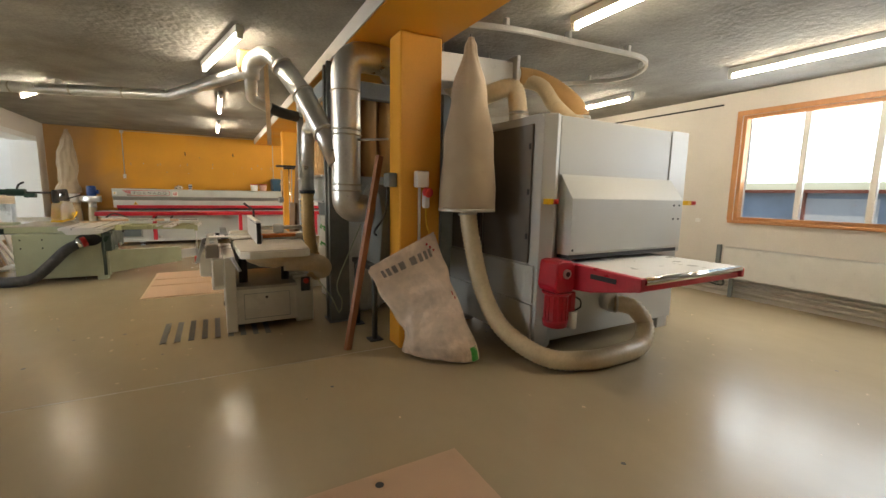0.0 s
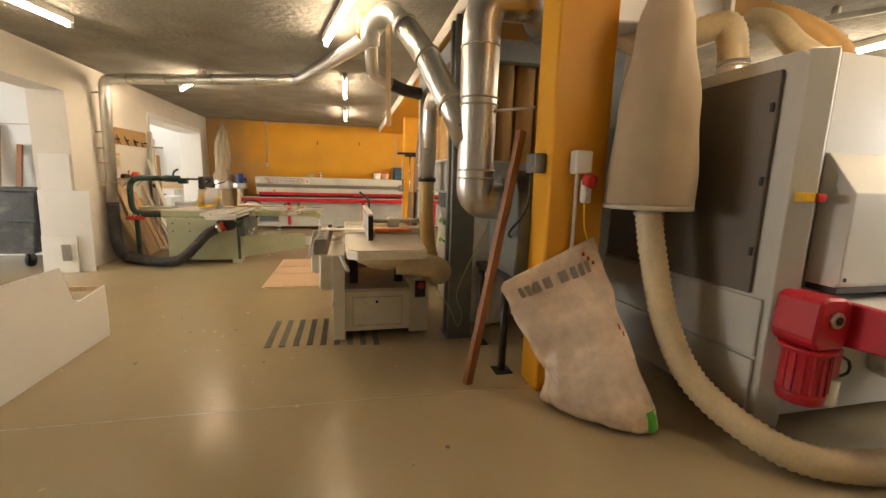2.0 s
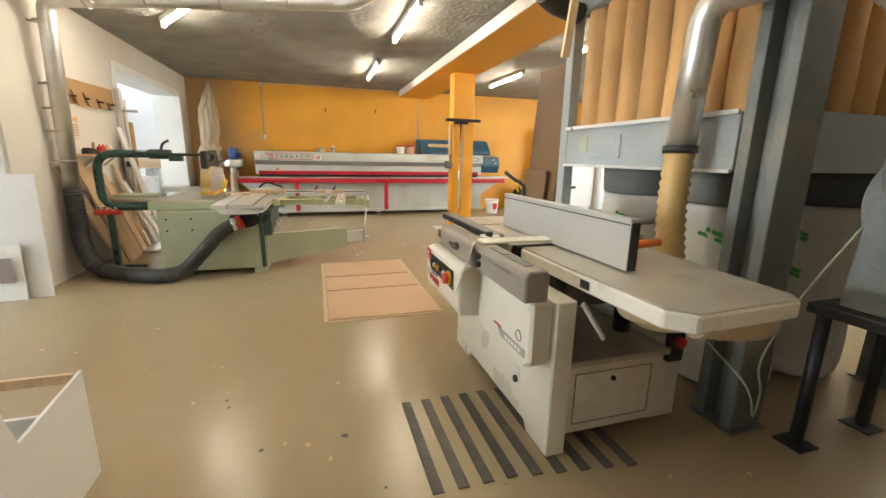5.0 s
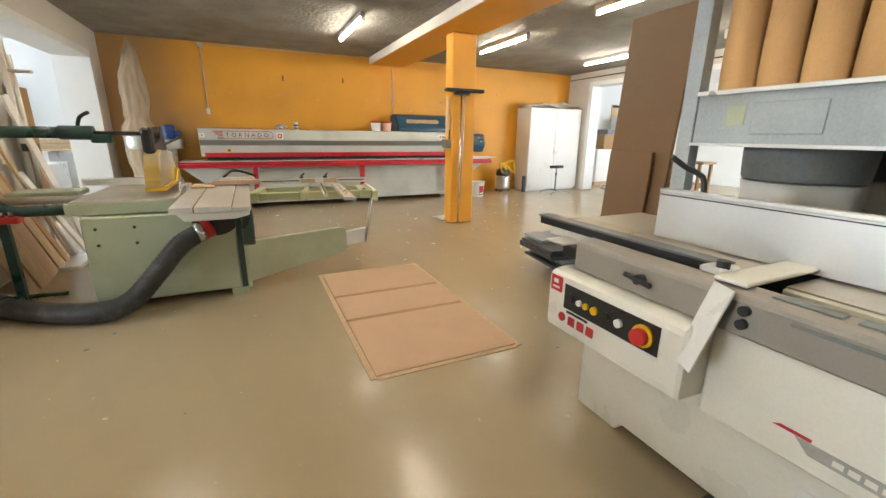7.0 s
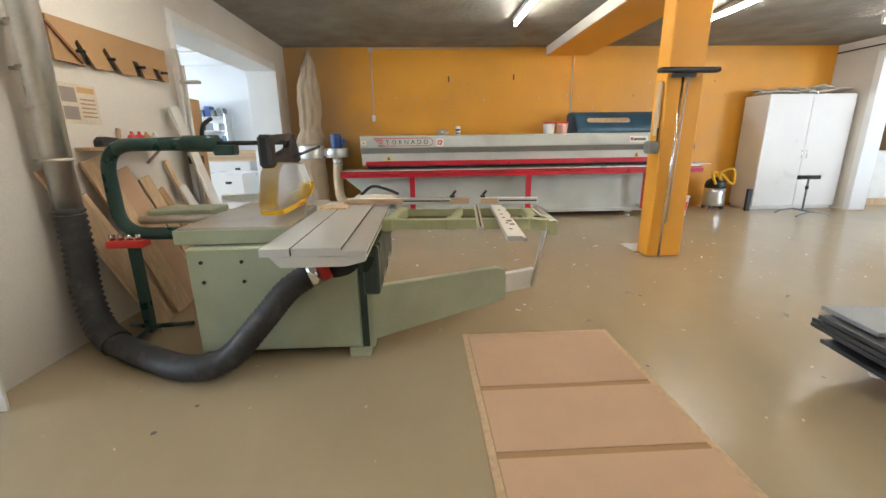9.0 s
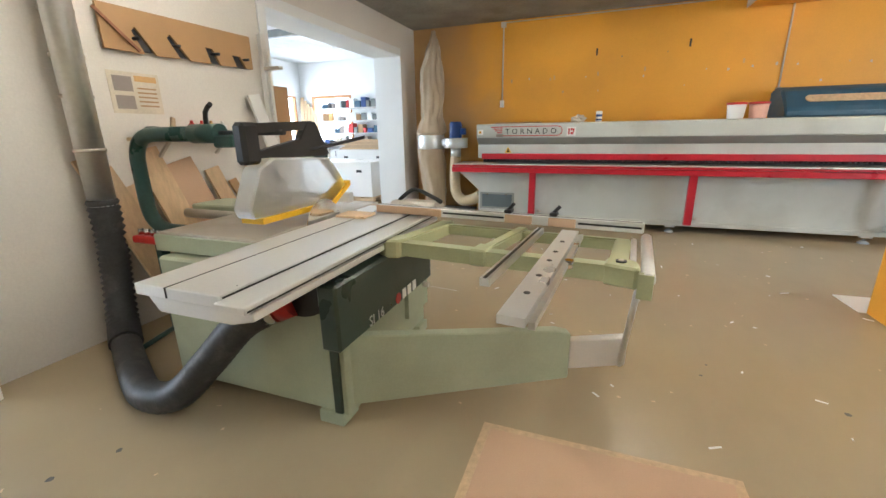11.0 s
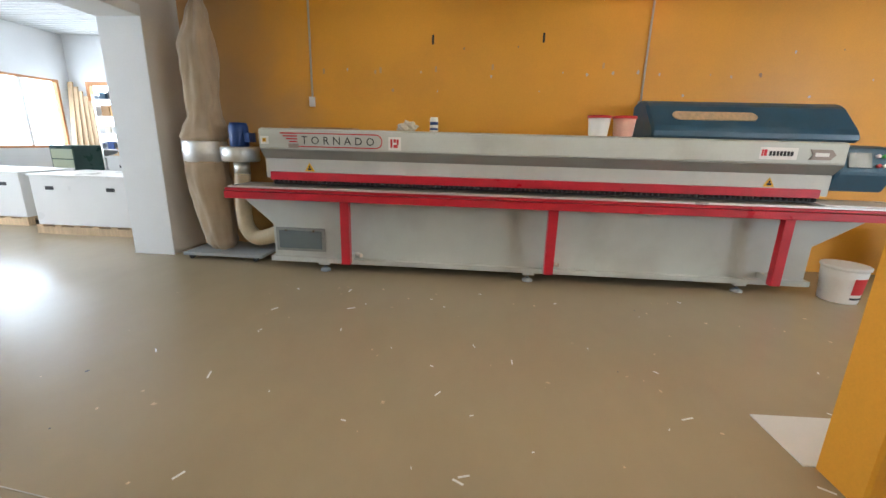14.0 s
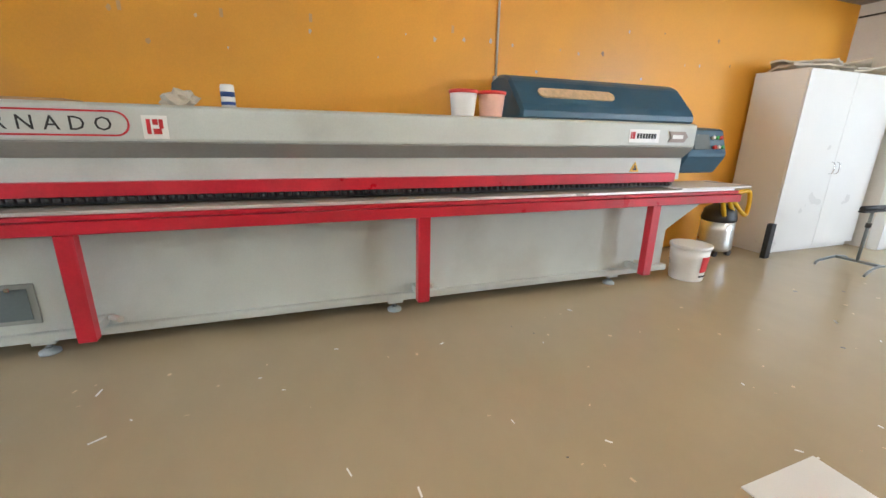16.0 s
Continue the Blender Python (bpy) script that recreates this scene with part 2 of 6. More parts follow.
def prism(profile, lo, hi, axis="x", bm=None, bev=0.0):
    """A closed outline pushed along an axis. The outline is in the two other axes, in order (for x: y, z; for y: x, z; for z: x, y)."""
    bm = bm or bmesh.new()
    put = {"x": lambda a, b, c: (c, a, b), "y": lambda a, b, c: (a, c, b), "z": lambda a, b, c: (a, b, c)}[axis]
    lows = [bm.verts.new(put(a, b, lo)) for a, b in profile]
    highs = [bm.verts.new(put(a, b, hi)) for a, b in profile]
    faces = [bm.faces.new(lows), bm.faces.new(highs[::-1])]
    for i in range(len(profile)):
        j = (i + 1) % len(profile)
        faces.append(bm.faces.new((lows[i], highs[i], highs[j], lows[j])))
    bmesh.ops.recalc_face_normals(bm, faces=faces)
    if bev:
        bmesh.ops.bevel(bm, geom=list({e for f in faces for e in f.edges}), offset=bev, segments=1, affect="EDGES", clamp_overlap=True)
    return bm


def spline(points, step=0.03):
    pts = [Vector(p) for p in points]
    pts = [pts[0] * 2 - pts[1]] + pts + [pts[-1] * 2 - pts[-2]]
    out = []
    for a, b, c, d in zip(pts, pts[1:], pts[2:], pts[3:]):
        k = max(2, int((c - b).length / step))
        for i in range(k):
            t = i / k
            out.append(0.5 * (2 * b + (c - a) * t + (2 * a - 5 * b + 4 * c - d) * t * t + (3 * b - a - 3 * c + d) * t ** 3))
    out.append(pts[-2])
    return out


def sweep(path, r, seg=14, ribs=0.0, bm=None, cap=True, smooth=True):
    """A round tube along a list of points. ribs: depth of a corrugation, ring by ring. r: a number or one per point."""
    bm = bm or bmesh.new()
    path = [Vector(p) for p in path]
    t0 = (path[1] - path[0]).normalized()
    side = t0.orthogonal().normalized()
    rings = []
    for i, p in enumerate(path):
        d = (path[min(i + 1, len(path) - 1)] - path[max(i - 1, 0)]).normalized()
        side = (side - d * side.dot(d)).normalized()
        other = d.cross(side)
        rad = (r[i] if isinstance(r, (list, tuple)) else r) + (ribs if i % 2 else -ribs)
        rings.append([bm.verts.new(p + rad * (math.cos(a) * side + math.sin(a) * other)) for a in (2 * math.pi * k / seg for k in range(seg))])
    for a, b in zip(rings, rings[1:]):
        for k in range(seg):
            f = bm.faces.new((a[k], a[(k + 1) % seg], b[(k + 1) % seg], b[k]))
            f.smooth = smooth
    if cap:
        bm.faces.new(rings[0][::-1])
        bm.faces.new(rings[-1])
    return bm


def rod(p, q, r, seg=12, bm=None, r2=None):
    return sweep([p, q], [r, r if r2 is None else r2], seg, bm=bm)


def hose(points, r, ribs=0.004, pitch=0.014, seg=16):
    return sweep(spline(points, pitch), r, seg, ribs)


def elbow_path(points, r=0.25, n=6):
    """Straight runs joined by segmented bends of radius r."""
    pts = [Vector(p) for p in points]
    out = [pts[0]]
    for a, b, c in zip(pts, pts[1:], pts[2:]):
        u, v = (a - b), (c - b)
        k = min(r, 0.48 * u.length, 0.48 * v.length)
        p, q = b + u.normalized() * k, b + v.normalized() * k
        for i in range(n + 1):
            t = i / n
            out.append((1 - t) ** 2 * p + 2 * t * (1 - t) * b + t * t * q)
    out.append(pts[-1])
    return out


def lathe(profile, centre, seg=24, bm=None, wobble=0.0, freq=3.0, squash=1.0, lean=(0, 0)):
    """Rings of (radius, height) round a vertical axis; wobble: folds and dents."""
    bm = bm or bmesh.new()
    cx, cy, cz = centre
    top = profile[-1][1] - profile[0][1] or 1
    rings = []
    for r, z in profile:
        ring = []
        for k in range(seg):
            a = 2 * math.pi * k / seg
            n = noise.noise(Vector((math.cos(a) * freq, math.sin(a) * freq, z * freq + cx * 7))) * wobble
            f = (z - profile[0][1]) / top
            ring.append(bm.verts.new((cx + (r + n) * math.cos(a) + lean[0] * f, cy + (r + n) * squash * math.sin(a) + lean[1] * f, cz + z)))
        rings.append(ring)
    for a, b in zip(rings, rings[1:]):
        for k in range(seg):
            f = bm.faces.new((a[k], a[(k + 1) % seg], b[(k + 1) % seg], b[k]))
            f.smooth = True
    bm.faces.new(rings[0][::-1])
    bm.faces.new(rings[-1])
    return bm


def ring_profile(steps, n=5):
    """Points between (radius, height) pairs, n to a step."""
    out = []
    for (r0, z0), (r1, z1) in zip(steps, steps[1:]):
        out += [(r0 + (r1 - r0) * (3 * t * t - 2 * t ** 3), z0 + (z1 - z0) * t) for t in (i / n for i in range(n))]
    return out + [steps[-1]]


def moved(bm, m):
    bmesh.ops.transform(bm, matrix=m, verts=bm.verts)
    return bm


def mesh_from(name, bm, material, origin=(0, 0, 0)):
    me = bpy.data.meshes.new(name)
    for v in bm.verts:
        v.co -= Vector(origin)
    bm.to_mesh(me)
    bm.free()
    me.materials.append(material)
    return me


def thing(name, at, label, category, group=""):
    ob = new(name)
    ob.empty_display_size = 0.1
    ob.location = at
    BASE[ob.name] = Vector(at)
    return tagged(ob, label, category, group, "")


def part(name, bm, material, parent, label=""):
    top = parent
    while top.parent:
        top = top.parent
    ob = new(name, mesh_from(name, bm, material, BASE[top.name]))
    ob.parent = parent
    return tagged(ob, label)


def single(name, bm, material, label, category, at=(0, 0, 0), group="", kind=""):
    ob = new(name, mesh_from(name, bm, material, at))
    ob.location = at
    BASE[ob.name] = Vector(at)
    return tagged(ob, label, category, group, kind)


def structure(name, bm, material, label=""):
    return single(name, bm, material, label or name.replace("_", " "), name.split("_")[0], kind="structure")


def letters(text, size, m, material, parent, extrude=0.001, spacing=1.0, name="lettering"):
    """Raised lettering from the built-in font, as one mesh; m: its pose in the world, the text runs along its x."""
    cu = bpy.data.curves.new(name, "FONT")
    cu.body, cu.size, cu.extrude, cu.space_character, cu.resolution_u = text, size, extrude, spacing, 2
    tmp = bpy.data.objects.new(name, cu)
    me = bpy.data.meshes.new_from_object(tmp)
    bpy.data.objects.remove(tmp)
    bm = bmesh.new()
    bm.from_mesh(me)
    bpy.data.meshes.remove(me)
    moved(bm, m)
    return part(name, bm, material, parent)

# ---- large structure ----
CH = 3.08
WX, EX, NY, SY = -3.69, 6.95, 14.25, -3.0
structure("floor", boxes((-10.2, -3.4, -0.25, 12.6, 19.2, 0.0), bev=0), FLOOR, "glossy olive-beige coated workshop floor with scuffs")
structure("ceiling", boxes((-3.95, -3.2, CH, 7.25, 14.5, CH + 0.25), bev=0), CEIL, "rough grey ceiling of fibrous concrete boards")
structure("beam", boxes((1.2, -3.0, 2.92, 2.0, NY, CH - 0.004), bev=0.01), ORANGE, "long ceiling beam with orange underside")
structure("trim", boxes((1.185, -3.0, 2.922, 1.197, NY - 0.004, CH - 0.008), bev=0), WALL, "white painted side of the ceiling beam")
structure("wall_north", boxes((-4.2, NY, 0, 7.25, NY + 0.25, CH), bev=0), dusty_orange(), "orange painted end wall with drill marks")
structure("wall_south", boxes((-4.2, SY - 0.25, 0, 7.25, SY, CH), bev=0), WALL, "plain plastered wall")


def wall_with_openings(name, x0, x1, y0, y1, top, holes, material, label):
    """A wall along y with openings (y0, y1, z0, z1), built of butted blocks."""
    bm, y = bmesh.new(), y0
    for a, b, lo, hi in sorted(holes):
        box(bm, x0, y, 0, x1, a, top, 0)
        if lo > 0:
            box(bm, x0, a, 0, x1, b, lo, 0)
        if hi < top:
            box(bm, x0, a, hi, x1, b, top, 0)
        y = b
    box(bm, x0, y, 0, x1, y1, top, 0)
    bmesh.ops.remove_doubles(bm, verts=bm.verts, dist=0.0005)
    return structure(name, bm, material, label)


wall_with_openings("wall_west", -4.15, WX, SY, NY, CH, [(3.2, 8.12, 0, 2.6), (10.66, 13.66, 0, 2.6)], WALL, "dusty white plastered wall with two wide openings")
wall_with_openings("wall_east", EX, 7.25, SY, NY, CH, [(-0.25, 3.32, 1.18, 2.73), (7.6, 13.35, 0, 2.73)], WALL, "off-white plastered wall with window and opening")
# white reveals round the far opening of the west wall
structure("trim_1", boxes((-4.17, 10.56, 0, WX + 0.02, 10.66, 2.7), (-4.17, 10.66, 2.585, WX + 0.02, 13.64, 2.7), (-4.17, 13.64, 0, WX + 0.02, 13.655, 2.7), bev=0.004), WHITE_WALL, "smooth white frame of the opening")
structure("trim_2", boxes((EX - 0.02, 13.34, 0, 7.26, 13.46, 2.82), (EX - 0.02, 7.6, 2.71, 7.26, 13.34, 2.82), bev=0.004), WHITE_WALL, "white frame of the opening")

# rooms beyond the openings
structure("wall_1", boxes((-9.85, 9.55, 0, -4.15, 9.7, 3.5), bev=0), WHITE_WALL, "white partition wall of the side room")
structure("wall_2", boxes((-9.85, 0.9, 0, -4.15, 1.05, 3.5), bev=0), WHITE_WALL, "white side room wall")
wall_with_openings("wall_3", -9.85, -9.55, 1.05, 18.5, 3.5, [(4.1, 7.1, 1.05, 2.52), (10.5, 12.9, 1.05, 2.52), (15.85, 18.25, 1.05, 2.52)], WHITE_WALL, "white outer wall with windows")
bm = bmesh.new()
for a in ((-9.85, 18.5, 0, -9.15, 18.75, 3.5), (-9.15, 18.5, 0, -7.7, 18.75, 1.05), (-9.15, 18.5, 2.52, -7.7, 18.75, 3.5), (-7.7, 18.5, 0, -3.9, 18.75, 3.5)):
    box(bm, *a, 0)
structure("wall_4", bm, WHITE_WALL, "white end wall of the bright side hall")
structure("wall_5", boxes((-4.15, NY + 0.25, 0, -3.9, 18.5, 3.5), (-4.15, 1.05, CH + 0.004, -3.96, 14.5, 3.5), bev=0), WHITE_WALL, "white inner wall of the side hall")
bm = bmesh.new()
prof = []
for i in range(int(17.7 / 0.15)):
    y = 1.0 + i * 0.15
    prof += [(y, 3.5), (y + 0.05, 3.5), (y + 0.075, 3.55), (y + 0.125, 3.55)]
prof += [(18.75, 3.5), (18.75, 3.7), (1.0, 3.7)]
prism(prof, -9.85, -3.9, "x", bm)
structure("ceiling_1", bm, CORRUGATED, "white corrugated sheet ceiling of the side hall")
# out-of-view wall; its window opening is added to let daylight in
bm = bmesh.new()
for a in ((7.25, 6.9, 0, 7.6, 7.1, 3.1), (11.0, 6.9, 0, 12.2, 7.1, 3.1), (7.6, 6.9, 0, 11.0, 7.1, 1.05), (7.6, 6.9, 2.75, 11.0, 7.1, 3.1)):
    box(bm, *a, 0)
structure("wall_6", bm, WHITE_WALL, "unseen white wall of the neighbouring room with an added window opening")
structure("wall_7", boxes((12.0, 7.1, 0, 12.2, 15.0, 3.1), (7.25, 15.0, 0, 12.2, 15.2, 3.1), (7.05, 14.5, 0, 7.25, 15.0, 3.1), bev=0), WHITE_WALL, "clean white walls of the neighbouring room")
structure("ceiling_2", boxes((7.25, 6.9, 3.1, 12.2, 15.2, 3.25), bev=0), WHITE_WALL, "white ceiling of the neighbouring room")


# ---- columns ----
def column(x0, y0, x1, y1, label):
    c = thing("column", ((x0 + x1) / 2, (y0 + y1) / 2, 0), label, "column")
    part("shaft", boxes((x0, y0, 0, x1, y1, 2.918), bev=0.012), ORANGE, c)
    return c


col_1 = column(1.50, 3.5, 1.92, 3.76, "orange painted concrete column with scuffed edges")
col_2 = column(1.5, 10.64, 1.91, 10.88, "orange painted concrete column beside the edge bander")


# ---- windows ----
def window_x(name, x, y0, y1, z0, z1, mullions, depth=0.12, label=""):
    """A timber window in a wall along y, with its panes."""
    w = tagged(thing(name, (x, (y0 + y1) / 2, z0), label, "window"), kind="structure")
    f = 0.05
    part("window_frame", boxes((x, y0, z0, x + depth, y0 + f, z1), (x, y1 - f, z0, x + depth, y1, z1), (x, y0 + f, z1 - f, x + depth, y1 - f, z1), (x, y0 + f, z0, x + depth, y1 - f, z0 + f)), WINDOW_WOOD, w)
    ys = [y0 + f] + list(mullions) + [y1 - f]
    for i, m in enumerate(mullions):
        part("mullion", boxes((x + 0.03, m - 0.035, z0 + f, x + depth - 0.02, m + 0.035, z1 - f)), WHITE_PLASTIC, w)
    for a, b in zip(ys, ys[1:]):
        p = part("pane", boxes((x + depth / 2, a, z0 + f, x + depth / 2 + 0.006, b, z1 - f), bev=0), GLASS, w)
        p.visible_shadow = False
    return w


window_x("window_1", EX + 0.02, -0.25, 3.32, 1.18, 2.73, (0.2, 1.02, 1.83, 2.56), label="larch-framed workshop window with bright daylight")
part("window_sill", boxes((EX - 0.04, -0.3, 1.14, EX + 0.02, 3.37, 1.18)), WINDOW_WOOD, bpy.data.objects["window_1"])
part("architrave", boxes((EX - 0.015, -0.32, 1.18, EX - 0.002, -0.25, 2.8), (EX - 0.015, 3.32, 1.18, EX - 0.002, 3.39, 2.8), (EX - 0.015, -0.25, 2.73, EX - 0.002, 3.32, 2.8), bev=0.002), WINDOW_WOOD, bpy.data.objects["window_1"])
window_x("window_2", -9.68, 15.85, 18.25, 1.05, 2.52, (17.45,), label="orange-brown timber window of the side hall")
window_x("window_3", -9.68, 10.5, 12.9, 1.05, 2.52, (11.7,), label="orange-brown timber window of the side hall")
window_x("window_4", -9.68, 4.1, 7.1, 1.05, 2.52, (5.6,), label="orange-brown timber window of the side room")
w5 = tagged(thing("window_5", (-8.4, 18.5, 1.05), "timber window above the shelves of the side hall", "window"), kind="structure")
part("window_frame", boxes((-9.15, 18.48, 1.05, -9.07, 18.6, 2.52), (-7.78, 18.48, 1.05, -7.7, 18.6, 2.52), (-9.07, 18.48, 2.44, -7.78, 18.6, 2.52), (-9.07, 18.48, 1.05, -7.78, 18.6, 1.13)), WINDOW_WOOD, w5)
part("pane", boxes((-9.07, 18.54, 1.13, -7.78, 18.546, 2.44), bev=0), GLASS, w5).visible_shadow = False

# outside ground and far yard
structure("ground", boxes((-400, -400, -0.6, 400, 400, -0.26), bev=0), ASPHALT, "grey asphalt yard around the workshop")
shed = thing("warehouse", (42, 12, -0.26), "low slate-grey warehouse with rust-red posts beyond the yard", "building")
part("wall", boxes((40, -30, -0.26, 44, 60, 2.1), bev=0), FAR_DARK, shed)
part("roof", boxes((39.4, -31, 2.1, 44.6, 61, 2.35), bev=0), FAR_RED, shed)
for i in range(14):
    part("post", boxes((39.7, -28 + i * 6, -0.26, 39.95, -27.7 + i * 6, 2.1), bev=0), FAR_RED, shed)
for i in range(7):
    part("door", boxes((39.88, -26 + i * 12, -0.26, 39.99, -22 + i * 12, 1.7), bev=0), WHITE_PLASTIC, shed)

# ---- fluorescent lamps ----


def ceiling_lamp(x0, y0, x1, y1):
    c = Vector(((x0 + x1) / 2, (y0 + y1) / 2, CH))
    d = (Vector((x1, y1, CH)) - Vector((x0, y0, CH))).normalized()
    a, b = c - d * 0.78, c + d * 0.78
    lamp = thing("ceiling_lamp", c, "long fluorescent batten lamp, lit, with white casing", "ceiling lamp", "fluorescent lamps on the ceiling")
    z = Vector((0, 0, 1))
    part("casing", slab(a - z * 0.035, b - z * 0.035, 0.075, 0.068), WHITE_PLASTIC, lamp)
    part("tube", rod(a - z * 0.098 + d * 0.04, b - z * 0.098 - d * 0.04, 0.021), TUBE_LIGHT, lamp)
    for p in (a + d * 0.02, b - d * 0.02):
        part("socket", slab(p - z * 0.07 - d * 0.02, p - z * 0.07 + d * 0.02, 0.05, 0.11), WHITE_PLASTIC, lamp)


for y in (11.6, 8.55):
    ceiling_lamp(0.18, y - 0.75, 0.18, y + 0.75)
for y in (11.45, 8.4, 2.05):
    ceiling_lamp(2.88, y - 0.75, 2.88, y + 0.75)
for y in (11.5, 8.4, 5.0, 2.1):
    ceiling_lamp(5.6, y - 0.75, 5.6, y + 0.75)
ceiling_lamp(-2.68, 9.59, -1.95, 8.35)
ceiling_lamp(-0.02, 6.15, 0.3, 4.65)
ceiling_lamp(-2.60, 6.37, -2.92, 4.84)

# ---- edge bander at the end wall ----
eb = thing("edge_bander", (0.5, 13.6, 0), "long grey-green edge banding machine with red rails and blue hood", "edge bander")
part("lower_body", prism([(-2.62, 0.82), (-2.25, 0.5), (-2.25, 0.12), (3.2, 0.12), (3.2, 0.5), (3.72, 0.82)], 13.34, 13.95, "y", bev=0.006), BANDER, eb)
part("plinth", boxes((-2.28, 13.30, 0.1, 3.24, 13.98, 0.155)), BANDER, eb)
up = [(13.17, 1.30), (13.17, 1.475), (13.22, 1.49), (13.95, 1.49), (13.95, 1.0), (13.27, 1.0), (13.27, 1.20)]
body = part("upper_body", prism(up, -2.24, 3.16, "x", bev=0.005), BANDER, eb)
# thin strip over the undercut slope; the darker grey paints in its shade
part("recess_band", prism([(13.166, 1.285), (13.262, 1.195), (13.266, 1.2), (13.17, 1.292)], -2.235, 3.155, "x"), BANDER_DARK, eb, "sloping undercut band with its shade painted in darker grey")
part("pressure_beam", boxes((-2.17, 13.21, 0.985, 3.05, 13.268, 1.065)), RED, eb, "red pressure beam")
part("roller_strip", boxes((-2.15, 13.24, 0.94, 3.04, 13.30, 0.985), bev=0.002), BLACK, eb)
roller = part("pressure_roller", rod((0, 0, 0), (0, 0, 0.03), 0.021, 8), BLACK, eb)
roller.data.transform(Matrix.Translation((-2.13, 13.235, 0.955)))
for i in range(1, 104):
    r = new("pressure_roller", roller.data)
    r.parent, r.location = eb, (0.05 * i, 0, 0)
part("conveyor_top", boxes((-2.55, 13.12, 0.875, 3.70, 13.5, 0.925), bev=0.003), STEEL, eb)
part("conveyor_edge", boxes((-2.57, 13.105, 0.905, 3.7, 13.119, 0.925), bev=0.002), ALU, eb, "thin bright guide strip")
part("rail", boxes((-2.60, 13.07, 0.80, 3.76, 13.118, 0.872)), RED, eb, "red square-tube rail")
part("upper_rail", boxes((-2.60, 13.09, 0.876, 3.74, 13.118, 0.903)), RED, eb, "narrow red strip above the rail")
for x in (-1.38, 0.65, 2.76):
    post = part("rail_post", boxes((x - 0.045, 13.08, 0.16, x + 0.045, 13.15, 0.80)), RED, eb, "red support post")
    part("post_pin", rod((x + 0.05, 13.30, 0.22), (x + 0.12, 13.24, 0.22), 0.02), STEEL, post)
    part("bracket", slab((x, 13.15, 0.2), (x, 13.33, 0.2), 0.05, 0.05), BANDER, post)
for x in (-1.70, 0.49, 2.60):
    foot = part("foot", rod((x, 13.36, 0.03), (x, 13.36, 0.12), 0.018), CHROME, eb)
    part("foot_pad", lathe([(0.055, 0), (0.055, 0.015), (0.025, 0.035)], (x, 13.36, 0.0)), FILTER_GREY, foot)
    part("foot_nut", boxes((x - 0.06, 13.31, 0.075, x + 0.06, 13.36, 0.115)), BANDER, foot)
vent = part("inspection_window", boxes((-2.22, 13.326, 0.215, -1.68, 13.338, 0.47)), BANDER_DARK, eb, "framed dark inspection window")
part("window_pane", boxes((-2.185, 13.320, 0.245, -1.715, 13.325, 0.44), bev=0.001), SCREEN, vent)
for x in (-2.10, -1.80):
    part("catch", boxes((x - 0.012, 13.31, 0.43, x + 0.012, 13.3195, 0.455), bev=0.002), CHROME, vent)
FACE = pose(0, 0, 0, 90, 0, 0)
letters("TORNADO", 0.105, Matrix.Translation((-1.81, 13.166, 1.345)) @ FACE, INK, eb, spacing=1.62)
loop = part("lettering_outline", boxes((-1.85, 13.163, 1.315, -1.075, 13.168, 1.325), (-1.85, 13.163, 1.44, -1.075, 13.168, 1.45), bev=0), RED_INK, eb)
part("outline_end", sweep([(-1.075 + 0.0625 * math.sin(a), 13.166, 1.3825 - 0.0625 * math.cos(a)) for a in (math.pi * k / 12 for k in range(13))], 0.005, 6), RED_INK, eb)
part("speed_lines", boxes(*[(-2.02 + 0.03 * i, 13.163, 1.436 - 0.026 * i, -1.85, 13.168, 1.449 - 0.026 * i) for i in range(4)], bev=0), RED_INK, eb)
part("emblem", boxes((-1.94, 13.163, 1.305, -1.84, 13.168, 1.345), bev=0), GREY_INK, eb)


def sticker(x0, z0, x1, z1, marks, y=13.168):
    s = part("sticker", boxes((x0, y - 0.004, z0, x1, y, z1), bev=0), WHITE_PLASTIC, eb, "small printed white sticker")
    for (a, b, c, d, m) in marks:
        part("print", boxes((x0 + a, y - 0.006, z0 + b, x0 + c, y - 0.0045, z0 + d), bev=0), m, s)


sticker(-0.95, 1.305, -0.83, 1.43, [(0.02, 0.025, 0.04, 0.105, RED_INK), (0.05, 0.025, 0.09, 0.055, RED_INK), (0.05, 0.075, 0.075, 0.105, RED_INK), (0.08, 0.055, 0.1, 0.105, RED_INK)])
sticker(2.42, 1.325, 2.74, 1.43, [(0.015, 0.03, 0.03, 0.085, RED_INK), (0.035, 0.03, 0.06, 0.085, RED_INK)])
sticker(-2.22, 1.335, -2.14, 1.41, [(0.02, 0.02, 0.055, 0.055, YELLOW), (0.03, 0.03, 0.045, 0.045, RED_INK)])
part("print", boxes(*[(2.50 + 0.03 * i, 13.1615, 1.357, 2.522 + 0.03 * i, 13.1635, 1.398) for i in range(7)], bev=0), INK, eb)
part("maker_plate", prism([(2.84, 1.33), (2.87, 1.37), (2.84, 1.42), (3.02, 1.42), (3.06, 1.375), (3.02, 1.33)], 13.160, 13.168, "y"), GREY_INK, eb, "dark purple shield-shaped plate")
part("maker_plate_bar", boxes((2.885, 13.157, 1.36, 3.0, 13.1595, 1.392), bev=0), WHITE_PLASTIC, eb)
